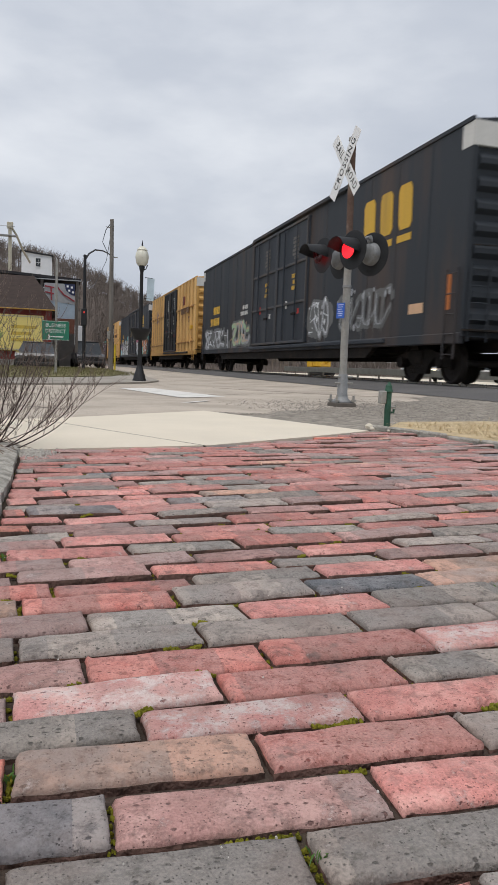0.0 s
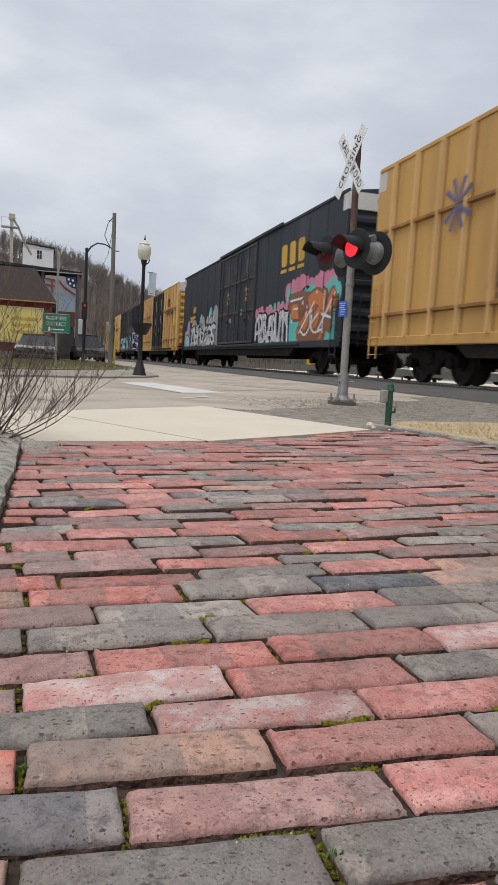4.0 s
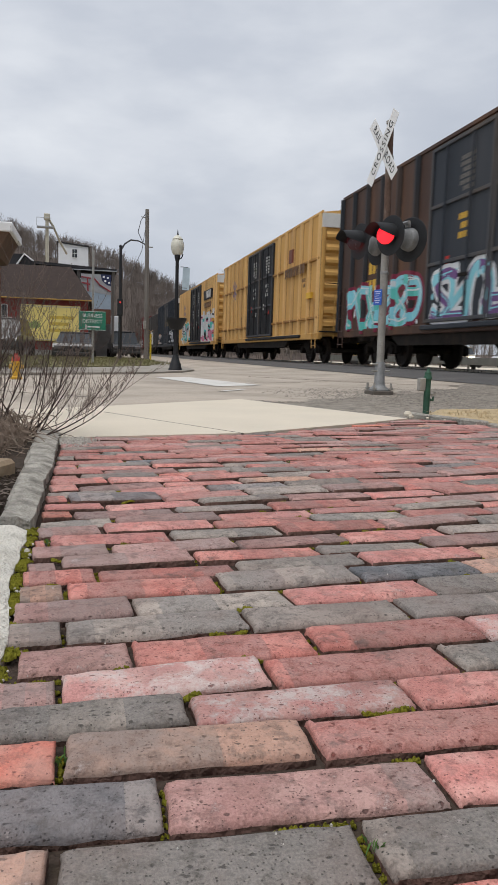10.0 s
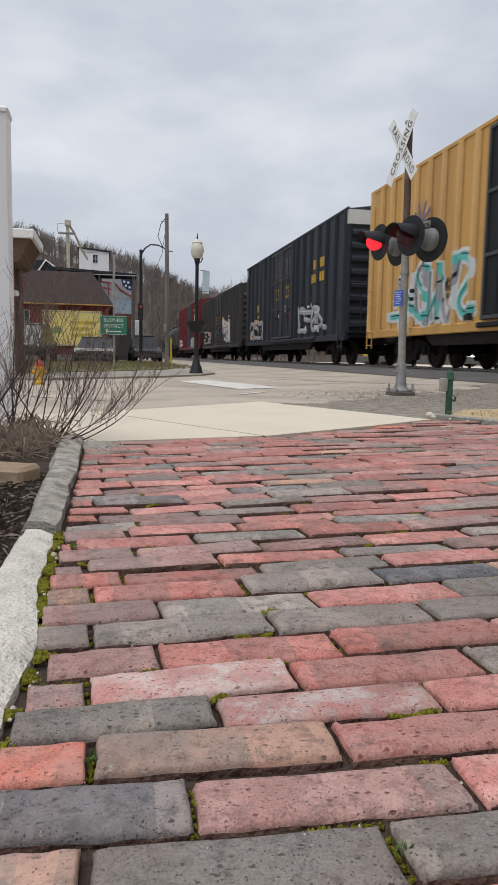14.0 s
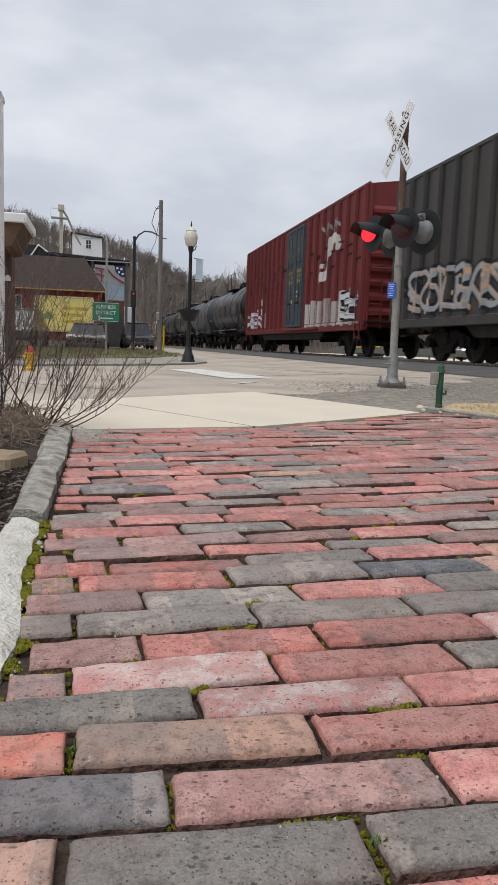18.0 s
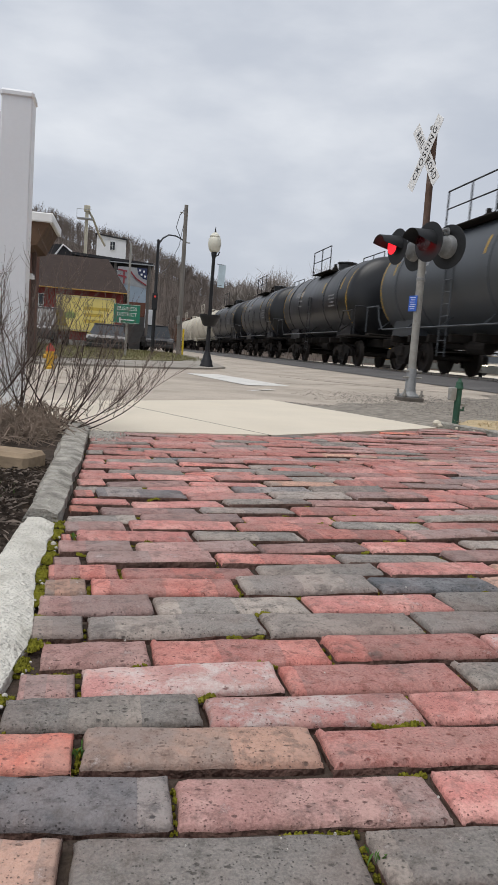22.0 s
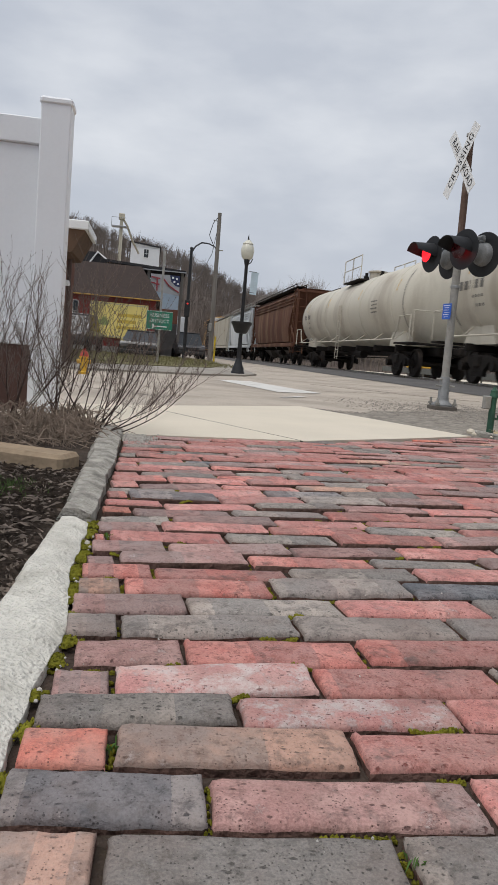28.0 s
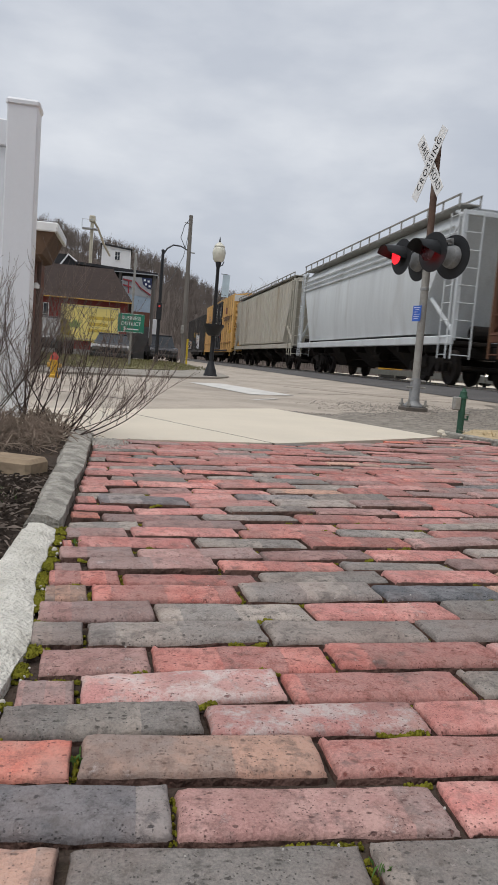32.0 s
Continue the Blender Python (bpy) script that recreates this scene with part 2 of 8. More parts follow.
# ---- mesh building ----
class Form:
    """A mesh in the making: points and faces, with a material slot for each face."""

    def __init__(self):
        self.v, self.f, self.s = [], [], []

    def add(self, verts, faces, slot=0):
        k = len(self.v)
        self.v += [tuple(p) for p in verts]
        self.f += [tuple(i + k for i in f) for f in faces]
        self.s += [slot] * len(faces)
        return self

    def box(self, x0, x1, y0, y1, z0, z1, c=0.0, slot=0):
        """A block with chamfered edges."""
        if c <= 0:
            p = [(x, y, z) for x in (x0, x1) for y in (y0, y1) for z in (z0, z1)]
            return self.add(p, [(0, 1, 3, 2), (4, 6, 7, 5), (0, 4, 5, 1), (2, 3, 7, 6), (0, 2, 6, 4), (1, 5, 7, 3)], slot)
        c = min(c, 0.45 * min(x1 - x0, y1 - y0, z1 - z0))
        p, at = [], {}
        for i, x in enumerate((x0, x1)):
            for j, y in enumerate((y0, y1)):
                for k, z in enumerate((z0, z1)):
                    dx, dy, dz = c * (1 - 2 * i), c * (1 - 2 * j), c * (1 - 2 * k)
                    for a, q in enumerate(((x, y + dy, z + dz), (x + dx, y, z + dz), (x + dx, y + dy, z))):
                        at[i, j, k, a] = len(p)
                        p.append(q)
        f = []
        for i in (0, 1):
            q = [at[i, 0, 0, 0], at[i, 0, 1, 0], at[i, 1, 1, 0], at[i, 1, 0, 0]]
            f.append(q if i == 0 else q[::-1])
            q = [at[0, i, 0, 1], at[1, i, 0, 1], at[1, i, 1, 1], at[0, i, 1, 1]]
            f.append(q if i == 0 else q[::-1])
            q = [at[0, 0, i, 2], at[0, 1, i, 2], at[1, 1, i, 2], at[1, 0, i, 2]]
            f.append(q if i == 0 else q[::-1])
        for i in (0, 1):
            for j in (0, 1):
                f.append([at[i, j, 0, 0], at[i, j, 0, 1], at[i, j, 1, 1], at[i, j, 1, 0]])
                f.append([at[i, 0, j, 0], at[i, 0, j, 2], at[i, 1, j, 2], at[i, 1, j, 0]])
                f.append([at[0, i, j, 1], at[0, i, j, 2], at[1, i, j, 2], at[1, i, j, 1]])
                for k in (0, 1):
                    f.append([at[i, j, k, a] for a in range(3)])
        return self.add(p, f, slot)

    def ring(self, a, b, ra, rb=None, n=12, caps=True, slot=0):
        """A round bar, cone or disc from point a to point b."""
        a, b = Vector(a), Vector(b)
        rb = ra if rb is None else rb
        d = (b - a).normalized()
        u = d.orthogonal().normalized()
        w = d.cross(u)
        p = []
        for c, r in ((a, ra), (b, rb)):
            p += [c + (u * math.cos(2 * math.pi * i / n) + w * math.sin(2 * math.pi * i / n)) * r for i in range(n)]
        f = [(i, (i + 1) % n, n + (i + 1) % n, n + i) for i in range(n)]
        if caps:
            f += [tuple(range(n))[::-1], tuple(range(n, 2 * n))]
        return self.add(p, f, slot)

    def tube(self, pts, r, n=6, r_end=None, slot=0):
        """A bar that follows points, tapering to r_end."""
        pts = [Vector(p) for p in pts]
        r_end = r if r_end is None else r_end
        p, m = [], len(pts)
        u = None
        for i, c in enumerate(pts):
            d = (pts[min(i + 1, m - 1)] - pts[max(i - 1, 0)]).normalized()
            u = d.orthogonal().normalized() if u is None else (u - d * u.dot(d)).normalized()
            w = d.cross(u)
            k = r + (r_end - r) * i / (m - 1)
            p += [c + (u * math.cos(2 * math.pi * j / n) + w * math.sin(2 * math.pi * j / n)) * k for j in range(n)]
        f = [(i * n + j, i * n + (j + 1) % n, (i + 1) * n + (j + 1) % n, (i + 1) * n + j) for i in range(m - 1) for j in range(n)]
        f += [tuple(range(n))[::-1], tuple(range((m - 1) * n, m * n))]
        return self.add(p, f, slot)

    def lathe(self, centre, profile, n=16, axis="z", slot=0):
        """A turned shape: profile of (radius, height) pairs round an axis through centre."""
        p = []
        for r, h in profile:
            for j in range(n):
                c, s = r * math.cos(2 * math.pi * j / n), r * math.sin(2 * math.pi * j / n)
                q = {"z": (c, s, h), "y": (s, h, c), "x": (h, c, s)}[axis]
                p.append(tuple(q[k] + centre[k] for k in range(3)))
        m = len(profile)
        f = [(i * n + j, i * n + (j + 1) % n, (i + 1) * n + (j + 1) % n, (i + 1) * n + j) for i in range(m - 1) for j in range(n)]
        f += [tuple(range(n))[::-1], tuple(range((m - 1) * n, m * n))]
        return self.add(p, f, slot)

    def slab(self, outline, z0, z1, slot=0):
        """An upright prism over a plan outline of (x, y)."""
        n = len(outline)
        p = [(x, y, z0) for x, y in outline] + [(x, y, z1) for x, y in outline]
        f = [tuple(range(n))[::-1], tuple(range(n, 2 * n))] + [(i, (i + 1) % n, n + (i + 1) % n, n + i) for i in range(n)]
        return self.add(p, f, slot)

    def side(self, outline, x0, x1, slot=0):
        """A prism along x over an outline of (y, z)."""
        n = len(outline)
        p = [(x0, y, z) for y, z in outline] + [(x1, y, z) for y, z in outline]
        f = [tuple(range(n)), tuple(range(n, 2 * n))[::-1]] + [(i, n + i, n + (i + 1) % n, (i + 1) % n) for i in range(n)]
        return self.add(p, f, slot)

    def section(self, outline, y0, y1, slot=0):
        """A prism along y over an outline of (x, z)."""
        n = len(outline)
        p = [(x, y0, z) for x, z in outline] + [(x, y1, z) for x, z in outline]
        f = [tuple(range(n))[::-1], tuple(range(n, 2 * n))] + [(i, (i + 1) % n, n + (i + 1) % n, n + i) for i in range(n)]
        return self.add(p, f, slot)

    def mesh(self, name, mats, smooth=False):
        me = bpy.data.meshes.new(name)
        me.from_pydata(self.v, [], self.f)
        for m in mats if isinstance(mats, (list, tuple)) else [mats]:
            me.materials.append(m)
        if any(self.s):
            me.polygons.foreach_set("material_index", self.s)
        bm = bmesh.new()
        bm.from_mesh(me)
        bmesh.ops.recalc_face_normals(bm, faces=bm.faces)
        bm.to_mesh(me)
        bm.free()
        if smooth:
            me.polygons.foreach_set("use_smooth", [True] * len(me.polygons))
            me.set_sharp_from_angle(angle=radians(40))
        me.update()
        return me


def part(name, form, mats, parent, label="", smooth=False, at=None):
    ob = new(name, form.mesh(name, mats, smooth))
    ob.parent = parent
    if at is not None:
        ob.matrix_basis = at
    return tagged(ob, label) if label else ob


def thing(name, label, category, at=None, group="", kind=""):
    ob = new(name)
    ob.empty_display_size = 0.2
    if at is not None:
        ob.matrix_basis = at
    return tagged(ob, label, category, group, kind)


def solid(name, form, mats, label, category, at=None, kind="", group="", smooth=False):
    ob = new(name, form.mesh(name, mats, smooth))
    if at is not None:
        ob.matrix_basis = at
    return tagged(ob, label, category, group, kind)


def letters(name, text, size, material, parent, at, label="", depth=0.002, width=1.0, gap=1.0):
    """Raised lettering as a mesh of its own."""
    cu = bpy.data.curves.new(name, "FONT")
    cu.body, cu.size, cu.extrude, cu.align_x, cu.align_y = text, size, depth, "CENTER", "CENTER"
    cu.resolution_u, cu.space_character = 3, gap
    tmp = bpy.data.objects.new(name, cu)
    me = bpy.data.meshes.new_from_object(tmp)
    bpy.data.objects.remove(tmp)
    me.materials.clear()
    me.materials.append(material)
    ob = new(name, me)
    ob.parent = parent
    ob.matrix_basis = at @ Matrix.Diagonal((width, 1, 1, 1))
    return tagged(ob, label) if label else ob


# ---- ground, streets and track ----
TRACK_X, RAIL_Z = 9.22, 0.20


def ground_z(x, y):
    """The street climbs gently to the rails and falls away behind them."""
    def step(a, b, v):
        k = max(0.0, min(1.0, (v - a) / (b - a)))
        return k * k * (3 - 2 * k)
    dip = 0.04 * math.exp(-((x - 3.6) / 1.1) ** 2 - ((y - 8.6) / 2.2) ** 2)
    return 0.17 * step(4.6, 7.8, x) - 0.25 * step(11.0, 16.0, x) - dip


def sheet(name, xs, ys, lift, material, label, category, inside=None):
    f = Form()
    at = {}
    for i, x in enumerate(xs):
        for j, y in enumerate(ys):
            at[i, j] = len(f.v)
            f.v.append((x, y, ground_z(x, y) + lift))
    for i in range(len(xs) - 1):
        for j in range(len(ys) - 1):
            if inside is None or inside(0.5 * (xs[i] + xs[i + 1]), 0.5 * (ys[j] + ys[j + 1])):
                f.f.append((at[i, j], at[i + 1, j], at[i + 1, j + 1], at[i, j + 1]))
                f.s.append(0)
    return solid(name, f, material, label, category, kind="structure")


def span(a, b, n):
    return [a + (b - a) * i / n for i in range(n + 1)]


XS = [-900, -300, -100, -40] + span(-20, 4, 8) + span(4.4, 8, 9) + [10, 11, 12, 13, 14, 15, 16, 20, 40, 100, 300, 900]
YS = [-900, -300, -100, -30, -10, 0, 10, 20, 40, 80, 150, 300, 600, 1500]
sheet("ground", XS, YS, -0.06, GROUND, "bare brown earth reaching to the horizon", "ground")
sheet("road", [-30, -15, -8, -4, -2, -1, 0] + span(0.5, 7.75, 29), [-6, 0, 3] + span(4, 14, 20) + [16, 20, 40, 70, 120, 200], -0.022, ASPHALT, "worn tan-grey asphalt street with patches", "road", lambda x, y: not (-0.6 < x < 2.9 and y < 4.2))
sheet("road_crossing", span(5.9, 8.42, 6), [-20, 0, 10, 20, 40, 80, 160, 300], -0.012, ASPHALT_DARK, "dark asphalt strip beside the rails", "road")

# track: ballast, ties, rails
f = Form()
f.section([(-2.6, -0.30), (2.6, -0.30), (1.75, -0.13), (-1.75, -0.13)], -60, 620)
solid("ballast_bed", f, BALLAST, "grey stone ballast under the rails", "ballast", pose(TRACK_X, 0, RAIL_Z - 0.02), kind="structure")
for sx in (-0.75, 0.75):
    f = Form()
    f.section([(-0.07, -0.17), (0.07, -0.17), (0.07, -0.155), (0.012, -0.14), (0.012, -0.045), (0.036, -0.035), (0.036, -0.004), (0.028, 0),
               (-0.028, 0), (-0.036, -0.004), (-0.036, -0.035), (-0.012, -0.045), (-0.012, -0.14), (-0.07, -0.155)], -60, 620)
    solid("rail", f, [TREAD], "steel rail with a bright worn head", "rail", pose(TRACK_X + sx, 0, RAIL_Z), kind="structure")
f = Form()
for i in range(240):
    y = -10 + i * 0.55
    f.box(-1.3, 1.3, y - 0.11, y + 0.11, -0.16, -0.135, 0.01)
tagged(part("ties", f, WOOD_POLE, None), "weathered wooden crossties", "ties", kind="stuff").matrix_basis = pose(TRACK_X, 0, RAIL_Z)
# asphalt filling of the crossing, between and beside the rails
f = Form()
f.box(-0.66, 0.66, -6, 14, -0.12, -0.012, 0.01)
f.box(0.84, 2.4, -6, 14, -0.12, -0.012, 0.01)
solid("crossing_panel", f, ASPHALT_DARK, "asphalt infill of the level crossing", "crossing", pose(TRACK_X, 0, RAIL_Z), kind="structure")

# pale concrete ramp slab and its joints
f = Form()
f.slab([(-0.75, 3.05), (-0.02, 3.19), (0.74, 3.40), (1.40, 3.87), (1.99, 4.33), (1.25, 6.06), (0.04, 4.95), (-0.75, 4.4)], -0.08, 0.006)
slab = solid("pavement_slab", f, CONCRETE, "pale concrete kerb ramp with hairline joints", "pavement", kind="structure")
f = Form()
f.tube([(0.713, 3.38, 0.003), (0.52, 3.73, 0.003), (0.331, 4.07, 0.003), (0.14, 4.42, 0.003), (-0.05, 4.76, 0.003)], 0.0045, 6)
part("joint", f, mat("joint_filler", (0.13, 0.115, 0.095), 1.0), slab, "dark joint line")

# road markings
def marking(outline, label):
    f = Form()
    f.v = [(x, y, ground_z(x, y) - 0.016) for x, y in outline]
    f.f, f.s = [tuple(range(len(outline)))], [0]
    solid("road_marking", f, WORN_WHITE, label, "marking", kind="structure")


WORN_WHITE = mat("worn_white_marking", (0.66, 0.64, 0.60), 0.85, 0, 0.1, 5, 0.2, dirt=(0.36, 0.33, 0.30), dirt_amt=0.3)
marking([(1.56, 8.97), (2.32, 9.74), (1.64, 12.23), (1.03, 11.71)], "worn white stop line")
marking([(1.35, 7.75), (1.42, 7.74), (1.80, 8.32), (1.74, 8.36)], "faded white arrow remnant")
GRAVEL = mat("loose_gravel", (0.30, 0.268, 0.228), 1.0, 0, 0.55, 16, 1.2, 60, dirt=(0.17, 0.15, 0.13), dirt_amt=0.5, specks=0.5)
f, g = Form(), Form()
rg = random.Random(5)
for i in range(14000):
    x, y = 1.75 + 4.6 * rg.random() ** 0.8, rg.uniform(4.9, 10.6)
    edge = (x - 4.3) ** 2 / 6.0 + (y - 7.4) ** 2 / 7.5
    if edge > rg.uniform(0.35, 1.1) or y < 4.75 + 0.25 * (x - 2.0):
        continue
    r = rg.uniform(0.004, 0.012) * (1.5 if rg.random() < 0.06 else 1.0)
    z = ground_z(x, y) - 0.018
    a = rg.uniform(0, 6.3)
    p = [(x + r * math.cos(a + k * 1.5708) * rg.uniform(0.7, 1.3), y + r * math.sin(a + k * 1.5708) * rg.uniform(0.7, 1.3), z) for k in range(4)]
    (f if i % 3 else g).add(p + [(x + r * 0.2, y, z + r * rg.uniform(0.5, 0.9))], [(0, 1, 4), (1, 2, 4), (2, 3, 4), (3, 0, 4)])

for i in range(1500):
    k = rg.random()
    x, y = 1.35 + 2.0 * k + rg.gauss(0, 0.06), 6.25 - 0.35 * k + rg.gauss(0, 0.07)
    r, z = rg.uniform(0.004, 0.010), ground_z(x, y) - 0.024
    p = [(x + r * math.cos(q * 1.5708 + i), y + r * math.sin(q * 1.5708 + i), z) for q in range(4)]
    g.add(p + [(x, y, z + r * 0.8)], [(0, 1, 4), (1, 2, 4), (2, 3, 4), (3, 0, 4)])
tagged(part("gravel", f, GRAVEL, None), "loose grey gravel round the signal base", "gravel", kind="stuff")
tagged(part("dark_gravel", g, mat("dark_gravel_stone", (0.20, 0.18, 0.16), 1.0, 0, 0.4, 20), None), "loose dark gravel round the signal base", "gravel", kind="stuff")
# broken, gravelly apron between slab, verge and signal
ax, ay = span(1.2, 6.4, 65), span(4.4, 12.0, 95)


def on_apron(x, y):
    ragged = 0.16 * math.sin(x * 5.1 + y * 2.3) + 0.10 * math.sin(x * 13.0 - y * 9.0) + 0.06 * math.sin(y * 27.0 + x * 19.0)
    return y < 5.9 + 1.05 * (x - 1.4) + ragged and y < 11.0 + ragged and x < 6.0 + ragged and x > 1.25 + 0.30 * abs(y - 6.1) - 0.1 + ragged * 0.5


sheet("gravel_apron", ax, ay, -0.0175, GRAVEL, "broken grey-brown gravelly asphalt by the signal", "road", on_apron)
CRACK = mat("crack_filler", (0.19, 0.165, 0.14), 1.0, 0, 0.3, 10)
for (xa, ya), (xb, yb), r in (((0.1, 6.3), (-2.6, 8.8), 0.006), ((1.3, 6.15), (3.3, 5.75), 0.007), ((2.2, 10.4), (4.0, 12.0), 0.005), ((3.0, 13.5), (5.2, 11.0), 0.006)):
    pts = []
    for q in range(13):
        x, y = xa + (xb - xa) * q / 12 + rg.gauss(0, 0.03), ya + (yb - ya) * q / 12 + rg.gauss(0, 0.05)
        pts.append((x, y, ground_z(x, y) - 0.0235))
    solid("road_crack", Form().tube(pts, r, 5), CRACK, "dark filled crack in the street asphalt", "crack", kind="structure")

# dry grass verge with its stone edging
f = Form()
f.slab([(2.24, 4.55), (2.55, 5.0), (3.4, 5.22), (6.0, 5.4), (6.0, -2.6), (2.95, -2.6), (2.95, 1.2), (2.62, 2.6), (2.44, 3.5)], -0.05, 0.02)
solid("verge", f, DRY_GROUND, "dry straw-coloured grass verge", "grass", kind="structure")
f = Form()
rg = random.Random(8)
for i in range(16000):
    x, y = rg.uniform(2.3, 6), rg.uniform(1.6, 5.3)
    if x < 2.30 + (4.5 - y) * 0.2 + 0.06 or y > 4.7 + 0.22 * (x - 2.2):
        continue
    h, a = rg.uniform(0.008, 0.04) * (1.8 if rg.random() < 0.08 else 1.0), rg.uniform(0, 6.3)
    lx, ly = rg.gauss(0, 0.035), rg.gauss(0, 0.035)
    dx, dy = 0.0042 * math.cos(a), 0.0042 * math.sin(a)
    f.add([(x - dx, y - dy, 0.015), (x + dx, y + dy, 0.015), (x + lx, y + ly, 0.015 + h)], [(0, 1, 2)])
tagged(part("dry_grass", f, STRAW, None), "short dry straw-coloured grass", "grass", kind="stuff")
edging = thing("stone_edging", "low row of weathered edging stones", "edging", kind="structure")
for i in range(12):
    k = i / 11
    x, y = 2.19 + 0.62 * k, 4.60 - 2.9 * k
    f = Form()
    f.box(-0.022, 0.022, -0.12, 0.12, -0.05, 0.020 + 0.004 * (i % 3), 0.010)
    part("stone", f, CURB_STONE, edging, at=pose(x, y, 0, 0, 0, 12 + 4 * (i % 2)))

for k, (x, y, r) in enumerate(((2.12, 4.62, 0.030), (2.09, 4.50, 0.018), (2.16, 4.40, 0.012), (2.22, 4.28, 0.010), (2.30, 4.02, 0.012), (2.20, 4.80, 0.016))):
    solid("white_stone", Form().lathe((0, 0, -0.004), [(r * 0.8, 0), (r, r * 0.5), (r * 0.75, r * 1.0), (r * 0.2, r * 1.2)], 8), CONCRETE, "pale broken stone lying by the edging", "stone", pose(x, y, 0.0, 4 * k, 6, 40 * k))

# kerbs beside the brick walk
def rough_bar(f, y0, y1, x_left, x_right, z0, z1, n, seed, wob=0.006, bulge=0.0, taper=0.0):
    """A worn kerb bar along y with an uneven top and edges."""
    rg = random.Random(seed)
    rows = []
    o = [0.0] * 6
    for i in range(n + 1):
        y = y0 + (y1 - y0) * i / n
        o = [0.62 * q + rg.uniform(-wob, wob) for q in o]
        xl = x_left + taper * max(0.0, (y - y1 + 1.46) / 1.46)
        xr = x_right + bulge * math.exp(-((y - 0.95) / 0.13) ** 2)
        rows.append([(xl, y, z0), (xl + o[0], y, z1 - 0.03 + o[1]), (xl + 0.018 + o[0], y, z1 + o[2] * 0.6), (0.5 * (xl + xr), y, z1 + o[3] * 0.4),
                     (xr - 0.030 + o[4], y, z1 + o[5] * 0.6), (xr - 0.003 + o[4], y, z1 - 0.013), (xr, y, z0)])
    p = [q for r in rows for q in r]
    fs = [(i * 7 + j, i * 7 + j + 1, (i + 1) * 7 + j + 1, (i + 1) * 7 + j) for i in range(n) for j in range(6)]
    fs += [tuple(range(7))[::-1], tuple(range(n * 7, n * 7 + 7))]
    f.add(p, fs)


f = Form()
rough_bar(f, -2.6, 1.56, -0.25, -0.124, -0.12, 0.012, 256, 3, 0.0024, 0.02, 0.045)
solid("kerb_white", f, CURB_WHITE, "flaking white-painted concrete kerb", "kerb", kind="structure", smooth=True)
f = Form()
rough_bar(f, 1.58, 3.28, -0.200, -0.119, -0.12, 0.026, 60, 4, 0.004, 0.0, -0.03)
solid("kerb_stone", f, CURB_STONE, "worn grey stone kerb beside the brick walk", "kerb", kind="structure", smooth=True)

# planting bed
f = Form()
f.slab([(-3.2, -2.6), (-0.16, -2.6), (-0.16, 3.3), (-0.75, 3.6), (-1.2, 4.6), (-3.2, 4.6)], -0.05, -0.012)
solid("planting_bed", f, SOIL, "dark mulch bed behind the kerb", "soil", kind="structure")
f = Form()
rg = random.Random(11)
for i in range(13000):
    x, y = rg.uniform(-1.0, -0.205), rg.uniform(0.5, 2.35)
    a, b, l, w = rg.uniform(0, 6.3), rg.uniform(-0.5, 0.5), rg.uniform(0.005, 0.024), rg.uniform(0.0008, 0.0026)
    c, s = math.cos(a), math.sin(a)
    z = -0.012 + rg.uniform(0, 0.015)
    f.add([(x - c * l - s * w, y - s * l + c * w, z), (x - c * l + s * w, y - s * l - c * w, z), (x + c * l, y + s * l, z + l * abs(b)),
           (x, y, z + 0.008)], [(0, 1, 2), (0, 3, 2), (1, 3, 2)], (0, 0, 0, 1)[i % 4])
tagged(part("mulch_chips", f, [SOIL, mat("pale_bark", (0.30, 0.245, 0.205), 1.0, 0, 0.4, 20)], None), "dark shredded bark mulch", "mulch", kind="stuff")
f = Form()
f.box(-1.6, -0.02, -0.06, 0.06, -0.05, 0.045, 0.012)
solid("landscape_timber", f, TIMBER, "tan landscape timber edging the bed", "timber", pose(-0.22, 2.22, 0, 0, 0, -24))
f = Form()
rg = random.Random(77)
for i in range(420):
    x, y = -0.06 + rg.gauss(0, 0.035), 3.08 + rg.gauss(0, 0.07)
    if x < -0.115 or y > 3.19:
        continue
    r = rg.uniform(0.002, 0.006)
    f.ring((x, y, 0.002), (x + rg.uniform(-r, r) * 0.3, y, 0.003 + r), r, r * 0.5, 5)
tagged(part("grit_heap", f, mat("pale_grit", (0.45, 0.42, 0.38), 0.95, 0, 0.4, 60), None), "scatter of pale grit by the slab corner", "gravel", kind="stuff")


# ---- the railway cars ----
def paint(name, c, amt=0.35, dirt=(0.10, 0.075, 0.055), var=0.16, rough=0.6):
    return mat(name, c, rough, 0, var, 1.6, 0.06, 24, dirt=dirt, dirt_amt=amt, streak=0.14)


CAR_BLACK = paint("dark_grey_car_paint", (0.027, 0.033, 0.043), 0.4, (0.062, 0.064, 0.070))
CAR_RUSTY = paint("rust_streaked_black_paint", (0.029, 0.034, 0.041), 0.50, (0.085, 0.056, 0.042))
CAR_YELLOW = paint("golden_yellow_car_paint", (0.60, 0.345, 0.105), 0.35, (0.38, 0.22, 0.09), 0.12)
# paler than the body: light catching the post ridges is put into the colour
POST_YELLOW = paint("pale_lit_yellow_post", (0.72, 0.47, 0.20), 0.4, (0.34, 0.19, 0.08), 0.18)
BELT_YELLOW = paint("grimy_yellow_rail", (0.40, 0.205, 0.055), 0.55, (0.16, 0.085, 0.04), 0.2)
